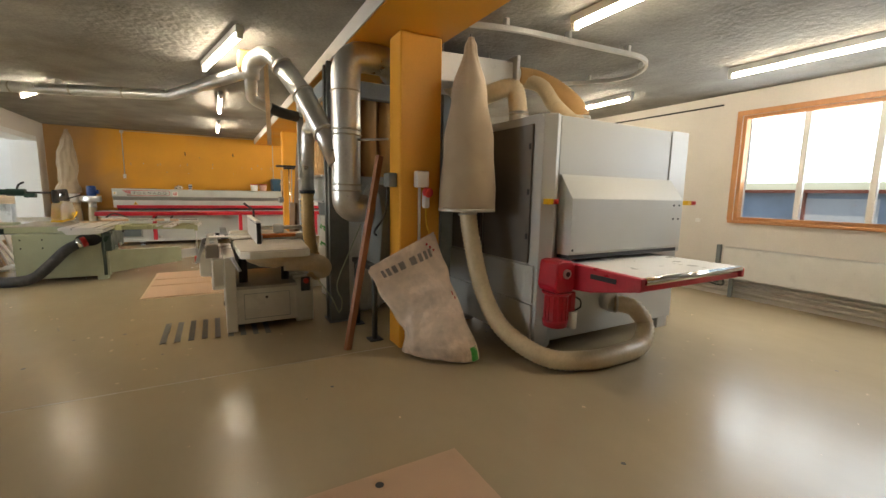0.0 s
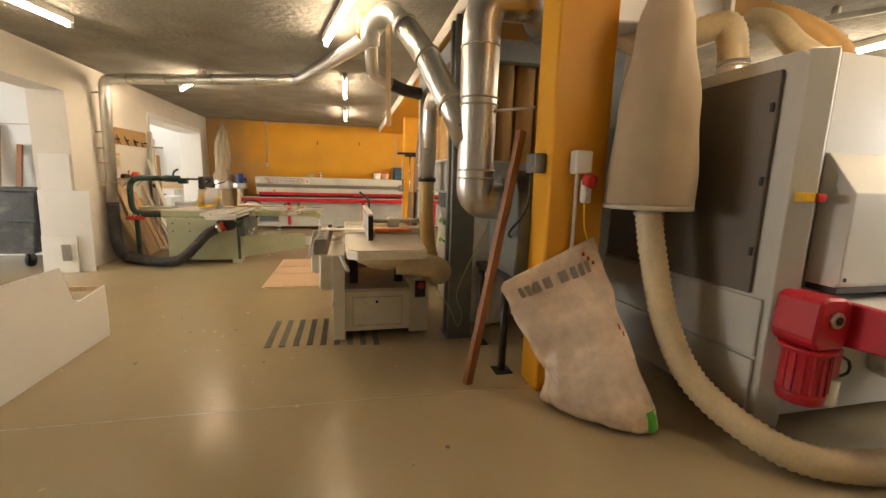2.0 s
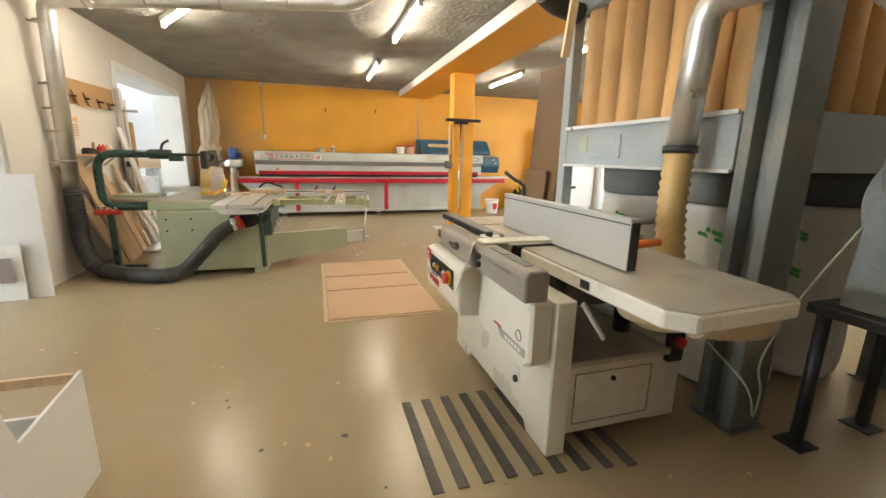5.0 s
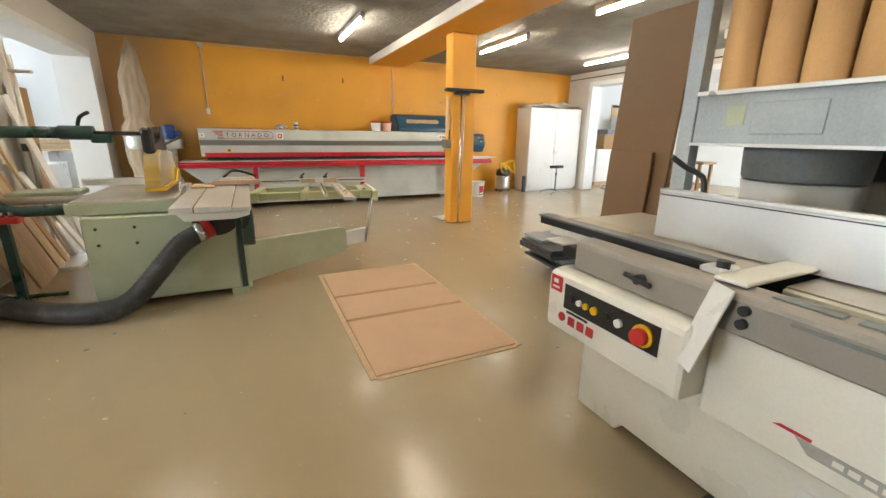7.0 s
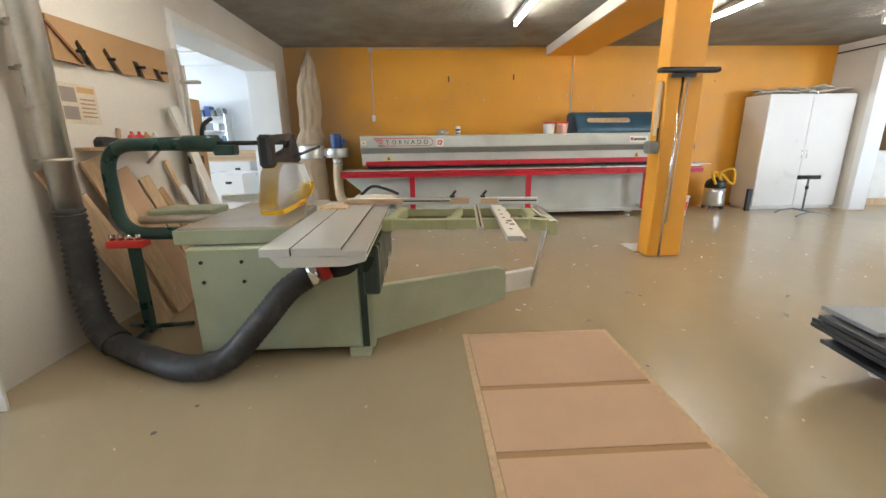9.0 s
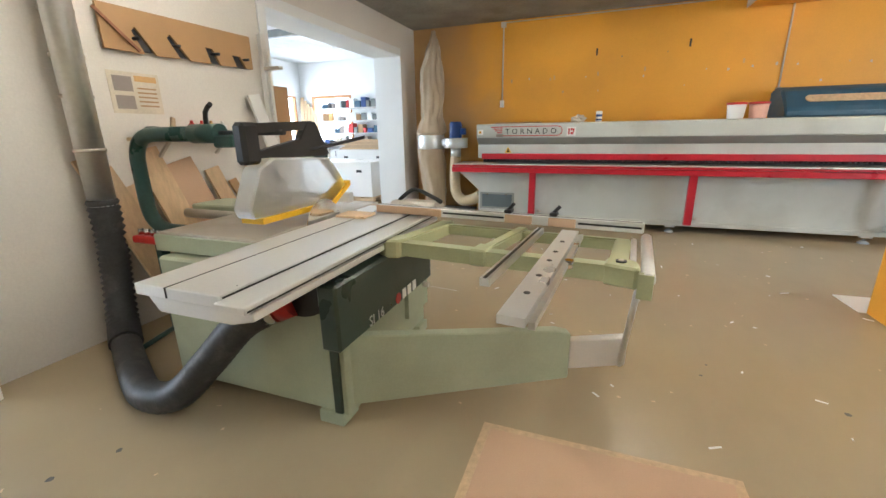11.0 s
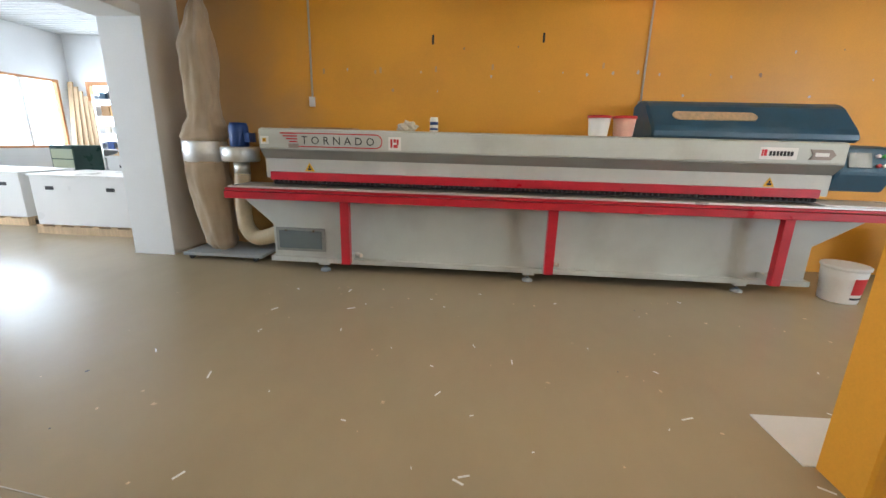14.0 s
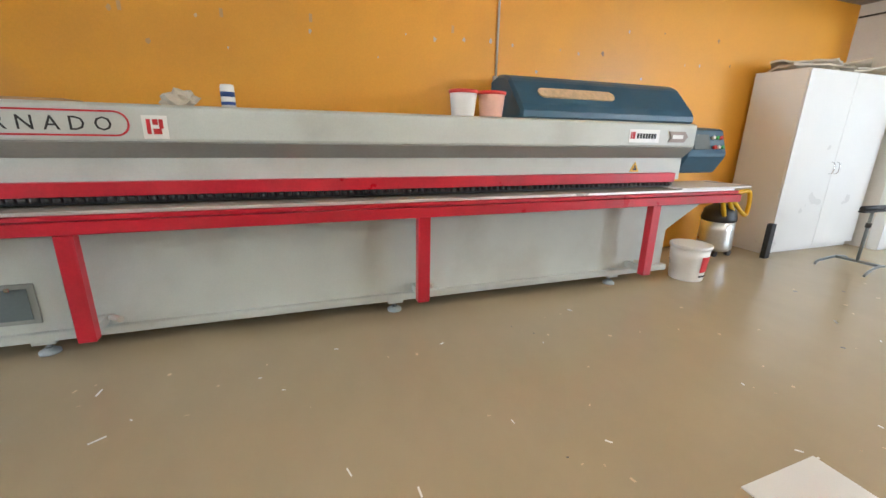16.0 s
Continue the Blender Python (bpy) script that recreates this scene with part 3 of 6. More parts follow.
for x, z in ((-1.78, 1.075), (2.62, 1.075)):
    w = part("warning_sign", prism([(x - 0.05, z), (x + 0.05, z), (x, z + 0.085)], 13.262, 13.268, "y"), YELLOW, eb, "yellow triangular warning sign")
    part("warning_mark", boxes((x - 0.02, 13.2595, z + 0.012, x + 0.02, 13.2615, z + 0.032), (x - 0.008, 13.2595, z + 0.034, x + 0.008, 13.2615, z + 0.056), bev=0), INK, w)
hood = part("hood", prism([(13.52, 1.492), (13.50, 1.54), (13.53, 1.60), (13.76, 1.83), (13.86, 1.87), (14.0, 1.88), (14.12, 1.84), (14.12, 1.492)], 1.60, 3.52, "x", bev=0.025), BLUE, eb, "petrol-blue plastic hood")
slant = Matrix.Translation((2.22, 13.634, 1.715)) @ pose(0, 0, 0, -45, 0, 0)
part("hood_window", moved(prism([(0.40 * math.copysign(1, math.cos(a)) + 0.06 * math.cos(a) - 0.06 * math.copysign(1, math.cos(a)), 0.055 * math.sin(a)) for a in (2 * math.pi * (k + 0.5) / 24 for k in range(24))], -0.008, 0.004, "y"), slant), TIMBER, hood, "dusty oval hood window")
con = part("control_box", prism([(13.32, 1.05), (13.22, 1.22), (13.30, 1.45), (13.5, 1.47), (13.9, 1.47), (13.9, 1.05)], 3.165, 3.66, "x", bev=0.015), BLUE, eb, "blue control box")
face = Matrix.Translation((0, 13.255, 1.335)) @ pose(0, 0, 0, -19.2, 0, 0)
part("screen", moved(boxes((3.24, -0.01, -0.07, 3.44, 0.004, 0.07), bev=0.002), face), SCREEN, con)
for i in range(3):
    for j in range(2):
        part("button", moved(rod((3.49 + 0.05 * i, 0.0, -0.05 + 0.09 * j), (3.49 + 0.05 * i, -0.025, -0.05 + 0.09 * j), 0.016), face), (RED_LID, WHITE_PLASTIC, GREEN_PRINT)[(i + j) % 3], con)
part("board_on_outfeed", boxes((3.02, 13.09, 0.927, 3.9, 13.55, 0.945)), WHITE_BOARD, eb, "pale board lying on the outfeed")


def tub(x, y, z, fill, label):
    t = thing("plastic_tub", (x, y, z), label, "tub", "tubs on the edge bander")
    part("body", lathe(ring_profile([(0.085, 0), (0.09, 0.02), (0.105, 0.175)], 2), (x, y, z)), fill, t)
    part("lid", lathe([(0.112, 0.17), (0.114, 0.182), (0.112, 0.195), (0.09, 0.198)], (x, y, z)), RED_LID, t, "red lid")


tub(1.08, 13.5, 1.492, WHITE_PLASTIC, "white plastic tub with red lid, on the edge bander")
tub(1.32, 13.5, 1.492, PINK_FILL, "pinkish plastic tub with red lid, on the edge bander")
can = thing("spray_can", (-0.55, 13.5, 1.492), "white and blue printed spray can", "spray can")
part("body", lathe([(0.04, 0), (0.042, 0.01), (0.042, 0.13), (0.036, 0.145)], (-0.55, 13.5, 1.492), 16), WHITE_PLASTIC, can)
part("print_band", lathe([(0.0425, 0.02), (0.0425, 0.04)], (-0.55, 13.5, 1.492), 16), MOTOR_BLUE, can)
part("print_band", lathe([(0.0425, 0.07), (0.0425, 0.1)], (-0.55, 13.5, 1.492), 16), MOTOR_BLUE, can)
rag = bmesh.new()
bmesh.ops.create_icosphere(rag, subdivisions=3, radius=0.09)
for v in rag.verts:
    v.co *= 1 + 0.5 * noise.noise(v.co * 22)
    v.co = Vector((v.co.x * 1.1 - 0.82, v.co.y + 13.5, max(1.492, v.co.z * 0.7 + 1.53)))
single("crumpled_cloth", rag, PAPER, "crumpled white cloth on the edge bander", "cloth", (-0.82, 13.5, 1.492))
single("offcut_board", boxes((-2.0, 13.35, 1.492, -1.35, 13.6, 1.51)), MDF, "thin brown offcut lying on the edge bander", "board", (-1.7, 13.5, 1.492))

pail = thing("bucket", (3.5, 13.28, 0), "white plastic bucket with red print, standing on the floor", "bucket")
part("body", lathe(ring_profile([(0.15, 0), (0.155, 0.02), (0.18, 0.33)], 3), (3.5, 13.28, 0), 28), WHITE_PLASTIC, pail)
part("rim", lathe([(0.185, 0.325), (0.192, 0.335), (0.192, 0.355), (0.184, 0.36)], (3.5, 13.28, 0), 28), WHITE_PLASTIC, pail)
for z0, z1, m in ((0.10, 0.26, RED_INK), (0.05, 0.07, INK)):
    bm = bmesh.new()
    for k in range(6):
        a0, a1 = -1.75 + k * 0.13, -1.75 + (k + 1) * 0.13
        q = [bm.verts.new((3.5 + r * math.cos(a), 13.28 + r * math.sin(a), z)) for a, z, r in ((a0, z0, 0.16 + z0 * 0.07), (a1, z0, 0.16 + z0 * 0.07), (a1, z1, 0.16 + z1 * 0.07), (a0, z1, 0.16 + z1 * 0.07))]
        bm.faces.new(q)
    part("print", bm, m, pail)

# ---- dust collector in the corner ----
dc = thing("dust_collector", (-3.1, 13.75, 0), "dust collector with beige cloth filter bag and blue motor", "dust collector")
part("base", boxes((-3.45, 13.5, 0.05, -2.5, 14.1, 0.085)), FILTER_GREY, dc)
for x, y in ((-3.38, 13.56), (-2.6, 13.55), (-2.6, 14.05), (-3.38, 14.05)):
    part("caster", rod((x, y - 0.02, 0.03), (x, y + 0.02, 0.03), 0.03), BLACK, dc)
part("drum", lathe([(0.225, 1.11), (0.23, 1.12), (0.23, 1.33), (0.225, 1.34)], (-3.22, 13.78, 0), 32), GALV, dc, "galvanised drum ring")
part("dust_bag", lathe(ring_profile([(0.12, 0.09), (0.17, 0.17), (0.20, 0.6), (0.225, 0.95), (0.224, 1.12)], 6), (-3.12, 13.78, 0), 40, wobble=0.045, freq=3.4, lean=(-0.10, 0)), CLOTH, dc)
part("filter_bag", lathe(ring_profile([(0.226, 1.33), (0.255, 1.38), (0.235, 1.46), (0.165, 1.64), (0.20, 2.0), (0.185, 2.3), (0.11, 2.62), (0.012, 2.94)], 8), (-3.22, 13.78, 0), 44, wobble=0.06, freq=3.2, squash=0.75, lean=(0.08, 0)), CLOTH, dc, "limp conical cloth filter bag")
fan = part("fan_housing", lathe([(0.19, 1.13), (0.2, 1.14), (0.2, 1.28), (0.19, 1.29)], (-2.74, 13.68, 0), 32), GALV, dc)
part("fan_motor", lathe([(0.095, 1.29), (0.1, 1.31), (0.1, 1.5), (0.085, 1.545)], (-2.74, 13.68, 0), 24), MOTOR_BLUE, dc, "blue electric motor")
part("motor_box", boxes((-2.64, 13.6, 1.34, -2.58, 13.74, 1.44)), MOTOR_BLUE, dc)
part("inlet", lathe([(0.085, 0.98), (0.085, 1.13)], (-2.74, 13.68, 0), 20), GALV, dc)
part("duct", boxes((-3.0, 13.7, 1.16, -2.9, 13.86, 1.27)), GALV, dc)
part("hose", hose([(-2.74, 13.68, 1.0), (-2.75, 13.66, 0.75), (-2.72, 13.62, 0.42), (-2.58, 13.58, 0.28), (-2.38, 13.56, 0.32), (-2.28, 13.56, 0.38)], 0.085), HOSE, dc, "beige spiral hose")

# ---- conduits and outlets on the end wall ----
for x, z0 in ((-2.1, 1.88), (1.71, 1.9)):
    c = thing("wall_conduit", (x, NY, z0), "thin grey conduit running up the orange wall", "conduit")
    part("pipe", rod((x, NY - 0.012, z0), (x, NY - 0.012, CH - 0.03), 0.011), CABLE, c)
    part("outlet_box", boxes((x - 0.03, NY - 0.05, z0 - 0.11, x + 0.03, NY - 0.002, z0)), WHITE_PLASTIC if z0 < 1.89 else CABLE, c)
    part("junction_box", boxes((x - 0.04, NY - 0.04, CH - 0.1, x + 0.04, NY - 0.002, CH - 0.02)), CABLE, c)
single("wall_cable", rod((-2.1, NY - 0.012, CH - 0.03), (1.18, NY - 0.012, CH - 0.02), 0.009), CABLE, "thin cable clipped along the top of the orange wall", "cable", (0, NY, CH - 0.03))
single("wall_cable", rod((EX - 0.015, NY - 0.02, 2.93), (EX - 0.015, 3.6, 2.93), 0.012), BLACK, "dark cable clipped along the top of the plastered wall", "cable", (EX, 9, 2.93))
for x, z in ((-0.66, 2.47), (0.58, 2.5), (-1.27, 2.16), (-0.62, 2.18), (0.03, 2.21), (1.26, 2.24), (-1.95, 2.14)):
    bm = boxes((x - 0.012, NY - 0.004, z, x + 0.012, NY - 0.001, z + (0.1 if z > 2.4 else 0.06)), bev=0)
    single("wall_mark", bm, INK if z > 2.4 else FELT, "small dark slot or filled patch in the orange wall", "mark", (x, NY, z), "marks on the orange wall", "structure")

# ---- white cabinet in the corner ----
cab = thing("wardrobe", (5.9, 13.9, 0), "tall white two-door cabinet against the orange wall", "cabinet")
part("body", boxes((5.2, 13.62, 0.06, 6.88, 14.2, 2.14)), WHITE_BOARD, cab)
part("plinth", boxes((5.22, 13.66, 0, 6.86, 14.18, 0.058)), WHITE_BOARD, cab)
for a, b, h in ((5.205, 6.037, 5.99), (6.043, 6.875, 6.09)):
    d = part("door", boxes((a, 13.598, 0.07, b, 13.618, 2.13), bev=0.002), WHITE_BOARD, cab)
    part("handle", sweep(spline([(h, 13.598, 0.98), (h, 13.565, 1.0), (h, 13.565, 1.1), (h, 13.598, 1.12)]), 0.006, 8), CHROME, d)
random.seed(4)
for i in range(9):
    x, y, a = 5.42 + (i % 5) * 0.3, 13.85 + 0.12 * (i % 2), random.uniform(-35, 35)
    bm = boxes((-0.24, -0.18, -0.012, 0.24, 0.18, 0.012), bev=0)
    bmesh.ops.subdivide_edges(bm, edges=bm.edges, cuts=5, use_grid_fill=True)
    for v in bm.verts:
        v.co.z += 0.04 * noise.noise(v.co * 6 + Vector((i * 3, 0, 0))) * (1 if v.co.z > -1 else 0)
    moved(bm, Matrix.Translation((x, y, 2.175 + 0.022 * (i // 2))) @ pose(0, 0, 0, random.uniform(-4, 4), random.uniform(-4, 4), a))
    single("paper_sack", bm, PAPER, "flat creased brown paper sack on the cabinet", "paper sack", (x, y, 2.12), "sacks on the cabinet")
single("black_board", boxes((5.02, 13.5, 0, 5.1, 13.56, 0.42)), BLACK, "narrow black board standing beside the cabinet", "board", (5.06, 13.53, 0))
vc = thing("workshop_vacuum", (4.6, 13.85, 0), "grey workshop vacuum with yellow hose, beside the cabinet", "vacuum cleaner")
part("tank", lathe(ring_profile([(0.17, 0.07), (0.19, 0.1), (0.18, 0.42)], 3), (4.6, 13.85, 0)), GALV, vc)
part("head", lathe(ring_profile([(0.18, 0.42), (0.19, 0.45), (0.17, 0.55), (0.08, 0.62)], 3), (4.6, 13.85, 0)), BLACK, vc)
part("hose", hose([(4.5, 13.72, 0.5), (4.4, 13.7, 0.72), (4.62, 13.75, 0.68), (4.85, 13.72, 0.5), (4.8, 13.7, 0.78), (4.55, 13.72, 0.7), (4.7, 13.72, 0.45)], 0.025, 0.002, 0.012, 10), YELLOW, vc, "coiled yellow hose")
for a in range(4):
    an = math.pi / 4 + a * math.pi / 2
    part("caster", rod((4.6 + 0.16 * math.cos(an), 13.83 + 0.16 * math.sin(an), 0.035), (4.6 + 0.16 * math.cos(an), 13.87 + 0.16 * math.sin(an), 0.035), 0.035), BLACK, vc)


def roller_stand(x, y, h, label, mat_legs, flat=False):
    s = thing("roller_stand", (x, y, 0), label, "roller stand")
    for dy in (-0.22, 0.22):
        part("foot", sweep(spline([(x - 0.3, y + dy, 0.02), (x - 0.26, y + dy, 0.06), (x, y + dy * 0.9, 0.1), (x + 0.26, y + dy, 0.06), (x + 0.3, y + dy, 0.02)], 0.06), 0.014, 8), mat_legs, s)
    part("crossbar", rod((x, y - 0.2, 0.1), (x, y + 0.2, 0.1), 0.016), mat_legs, s)
    part("pole", rod((x, y, 0.1), (x, y, h - 0.06), 0.016), mat_legs, s)
    part("collar", rod((x, y, 0.48), (x, y, 0.53), 0.026), BLACK, s)
    part("bracket", boxes((x - 0.2, y - 0.03, h - 0.07, x + 0.2, y + 0.03, h - 0.05)), BLACK, s)
    part("roller", rod((x - 0.2, y, h - 0.025), (x + 0.2, y, h - 0.025), 0.026), BLACK, s)


roller_stand(5.6, 12.92, 0.72, "black roller stand with splayed feet", GREY_POST)

# ---- wide-belt sander ----
sd = thing("wide_belt_sander", (3.6, 3.4, 0), "large light-grey wide-belt sander with red conveyor frame", "sander")
part("side_frame", prism([(2.72, 0.12), (2.72, 2.15), (2.77, 2.2), (4.2, 2.2), (4.25, 2.15), (4.25, 0.12)], 2.5, 2.56, "x", bev=0.004), SANDER, sd)
part("body", prism([(2.56, 0.14), (4.58, 0.14), (4.58, 2.16), (4.54, 2.2), (2.56, 2.2)], 2.735, 4.24, "y", bev=0.006), SANDER, sd)
part("front_post", boxes((4.30, 2.712, 0.9, 4.60, 2.733, 2.205), bev=0.006), SANDER, sd)
part("front_plate", boxes((2.70, 2.722, 1.3, 4.29, 2.733, 2.195), bev=0.003), SANDER, sd)
part("corner_post", prism([(2.498, 2.72), (2.60, 2.66), (2.68, 2.71), (2.68, 2.735), (2.498, 2.735)], 0.12, 2.195, "z", bev=0.004), SANDER, sd)
dp = part("side_door", boxes((2.475, 2.84, 0.88, 2.498, 3.56, 2.12)), DARK_PANEL, sd, "taupe-grey side door")
for z in (1.1, 1.5, 1.9):
    part("hinge", boxes((2.462, 2.85, z, 2.474, 2.87, z + 0.05), bev=0.002), BLACK, dp)
part("side_door", boxes((2.478, 3.60, 0.88, 2.498, 4.2, 2.12)), DARK_PANEL, sd, "taupe-grey side door")
part("side_skirt", boxes((2.472, 2.76, 0.14, 2.498, 4.24, 0.5)), SANDER, sd)
part("side_skirt", boxes((2.480, 2.76, 0.52, 2.498, 4.24, 0.86)), SANDER, sd)
part("front_hood", prism([(2.72, 0.975), (2.57, 0.975), (2.55, 1.0), (2.55, 1.475), (2.70, 1.685), (2.72, 1.685)], 2.705, 4.32, "x", bev=0.004), SANDER, sd, "sloping front hood")
part("hood_gap", boxes((2.72, 2.57, 0.94, 4.3, 2.72, 0.974), bev=0.001), BLACK, sd)
for x, z in ((4.17, 1.42), (4.26, 1.42), (4.17, 1.28), (4.26, 1.28), (2.735, 1.02)):
    part("screw", rod((x, 2.552, z), (x, 2.545, z), 0.011), BLACK, sd)
for x in (2.555, 4.62):
    sw = part("emergency_switch", boxes((x - 0.05, 2.64, 1.42, x + 0.02, 2.70, 1.47)), YELLOW, sd, "yellow emergency switch with red knob")
    part("knob", rod((x + 0.02, 2.64, 1.445), (x + 0.05, 2.62, 1.445), 0.022), RED_LID, sw)
tb = part("conveyor_table", boxes((2.76, 1.88, 0.855, 4.12, 2.74, 0.898), bev=0.01), WHITE_PLASTIC, sd, "white conveyor belt")
part("front_roller", rod((2.76, 1.86, 0.872), (4.12, 1.86, 0.872), 0.03), CHROME, sd)
part("table_side", prism([(1.84, 0.80), (1.84, 0.90), (2.74, 0.92), (2.74, 0.66), (2.3, 0.70)], 2.70, 2.755, "x", bev=0.006), RED, sd, "red conveyor side frame")
part("table_side", prism([(1.84, 0.80), (1.84, 0.88), (2.74, 0.88), (2.74, 0.70)], 4.125, 4.17, "x", bev=0.006), RED, sd, "red conveyor side frame")
part("table_front", boxes((2.755, 1.87, 0.79, 4.125, 1.91, 0.84)), RED, sd)
part("lettering_bar", boxes((2.694, 2.05, 0.82, 2.699, 2.3, 0.86), bev=0), INK, sd)
gb = part("gearbox", prism([(2.48, 0.72), (2.50, 0.93), (2.54, 0.95), (2.66, 0.945), (2.72, 0.90), (2.72, 0.74), (2.69, 0.665), (2.52, 0.665)], 2.47, 2.70, "y", bev=0.014), RED, sd, "red cast gearbox and motor")
part("gear_cap", rod((2.60, 2.47, 0.835), (2.60, 2.455, 0.835), 0.042, 20), STEEL, gb)
part("gear_hub", rod((2.60, 2.455, 0.835), (2.60, 2.448, 0.835), 0.022), BLACK, gb)
part("flange", lathe([(0.12, 0.645), (0.125, 0.65), (0.125, 0.664)], (2.60, 2.575, 0), 24), RED, gb)
part("feed_motor", lathe(ring_profile([(0.06, 0.335), (0.105, 0.355), (0.112, 0.41), (0.104, 0.415), (0.104, 0.63), (0.112, 0.645)], 3), (2.60, 2.575, 0), 28), RED, gb)
for k in range(9):
    a = math.radians(170 + 22 * k)
    part("cooling_fin", slab((2.60 + 0.108 * math.cos(a), 2.575 + 0.108 * math.sin(a), 0.42), (2.60 + 0.108 * math.cos(a), 2.575 + 0.108 * math.sin(a), 0.63), 0.006, 0.012), RED, gb)
part("terminal_box", boxes((2.715, 2.52, 0.47, 2.79, 2.64, 0.65), bev=0.01), RED, gb)
part("motor_cable", sweep(spline([(2.79, 2.56, 0.60), (2.85, 2.53, 0.57), (2.86, 2.53, 0.50), (2.80, 2.55, 0.47), (2.74, 2.57, 0.46)]), 0.008, 8), BLACK, gb)
part("ribbed_cover", hose([(2.80, 2.57, 0.30), (2.80, 2.57, 0.46)], 0.045, 0.004, 0.012, 14), GALV, gb)
part("black_plate", prism([(2.50, 0.77), (2.60, 0.78), (2.60, 0.87), (2.50, 0.87)], 2.692, 2.6985, "x"), BLACK, sd)
for x, y in ((2.6, 2.85), (4.5, 2.85), (2.6, 4.1), (4.5, 4.1)):
    part("foot", boxes((x - 0.09, y - 0.08, 0.0, x + 0.09, y + 0.08, 0.14), bev=0.01), SANDER, sd)
part("cable", sweep(spline([(4.1, 2.0, 0.80), (4.2, 2.02, 0.69), (4.28, 2.2, 0.68), (4.3, 2.6, 0.8)]), 0.009, 8), BLACK, sd)
part("outlet", rod((3.45, 2.74, 0.46), (3.45, 2.62, 0.44), 0.1, 20), GALV, sd)
for x, y in ((2.85, 3.5), (3.55, 3.3), (3.75, 3.9)):
    st = part("extraction_stub", rod((x, y, 2.2), (x, y, 2.36), 0.1, 20), GALV, sd)
    for z in (2.24, 2.32):
        part("clamp", rod((x, y, z), (x, y, z + 0.015), 0.106, 20), STEEL, st)

# ducts and hoses over the sander
pl = thing("extraction_plenum", (3.0, 4.2, 2.55), "white sheet-metal extraction plenum hung below the ceiling", "duct")
part("box", prism([(2.0, 2.62), (2.0, 2.9), (2.95, 2.95), (2.95, 2.68)], 3.75, 4.35, "y", bev=0.01), WHITE_PLASTIC, pl)
part("flange", boxes((2.95, 3.68, 2.60, 2.99, 4.42, 3.0)), WHITE_PLASTIC, pl)
for y in (3.85, 4.2):
    part("stub", rod((2.99, y, 2.84), (3.12, y, 2.84), 0.085, 18), GALV, pl)
for x, y in ((2.2, 4.0), (2.8, 4.0)):
    part("hanger", rod((x, y, 2.9), (x, y, CH), 0.008, 8), STEEL, pl)
single("extraction_hose", hose([(3.1, 3.85, 2.84), (3.3, 3.78, 2.82), (3.42, 3.6, 2.7), (3.5, 3.38, 2.5), (3.55, 3.3, 2.34)], 0.098, 0.004), FELT, "orange-brown spiral extraction hose above the sander", "hose", (3.3, 3.6, 2.5))
single("extraction_hose", hose([(3.1, 4.2, 2.84), (3.2, 3.95, 2.82), (3.22, 3.6, 2.7), (3.2, 3.35, 2.45), (3.2, 3.1, 2.25), (3.2, 3.0, 2.22)], 0.075, 0.004), HOSE, "cream spiral extraction hose above the sander", "hose", (3.2, 3.6, 2.5))
single("extraction_hose", hose([(2.35, 4.1, 2.7), (2.5, 3.9, 2.5), (2.62, 3.7, 2.56), (2.8, 3.55, 2.6), (2.85, 3.5, 2.34)], 0.095, 0.004), HOSE, "sagging beige spiral hose above the sander", "hose", (2.6, 3.8, 2.5))
rail = elbow_path([(2.0, 3.3, 3.0), (2.5, 3.15, 3.0), (4.3, 3.0, 3.0), (4.75, 3.6, 3.0), (4.2, 4.3, 3.0), (3.2, 4.8, 3.0)], 0.4, 8)
bm = bmesh.new()
for a, b in zip(rail, rail[1:]):
    slab(a, b, 0.032, 0.045, bm)
cr = thing("ceiling_rail", (3.4, 3.6, 3.0), "curved galvanised curtain rail hung under the ceiling", "rail")
part("track", bm, GALV, cr)
for p in ((2.4, 3.18), (3.1, 3.1), (3.9, 3.04), (4.5, 3.3), (4.4, 4.0), (3.6, 4.6)):
    part("hanger", boxes((p[0] - 0.02, p[1] - 0.03, 3.02, p[0] + 0.02, p[1] + 0.03, CH)), GALV, cr)

# hanging filter bag and floor hose
fb = thing("hanging_dust_bag", (2.1, 3.3, 1.33), "beige cloth filter bag hanging beside the orange column", "dust bag")
part("bag", lathe(ring_profile([(0.262, 1.36), (0.262, 1.5), (0.23, 1.95), (0.165, 2.4), (0.05, 2.82), (0.02, 2.9)], 7), (2.1, 3.3, 0), 36, wobble=0.018, freq=2.2), CLOTH, fb)
part("ring", lathe([(0.266, 1.335), (0.27, 1.34), (0.27, 1.36), (0.262, 1.365)], (2.1, 3.3, 0), 36), STEEL, fb)
part("cord", rod((2.1, 3.3, 2.89), (2.1, 3.3, 2.925), 0.006, 6), BLACK, fb)
fh = thing("floor_hose", (2.8, 2.4, 0), "thick beige spiral hose lying in a curve on the floor", "hose")
part("hose", hose([(2.1, 3.28, 1.33), (2.12, 3.22, 1.05), (2.18, 3.1, 0.6), (2.26, 2.88, 0.28), (2.42, 2.5, 0.12), (2.75, 2.33, 0.09), (3.2, 2.3, 0.09), (3.5, 2.34, 0.11), (3.66, 2.42, 0.25), (3.6, 2.5, 0.40), (3.5, 2.58, 0.44), (3.45, 2.63, 0.44)], 0.08, 0.0055, 0.02, 24), HOSE, fh)
part("clamp", rod((2.1, 3.275, 1.30), (2.1, 3.277, 1.318), 0.089, 24), STEEL, fh, "steel band clamp")
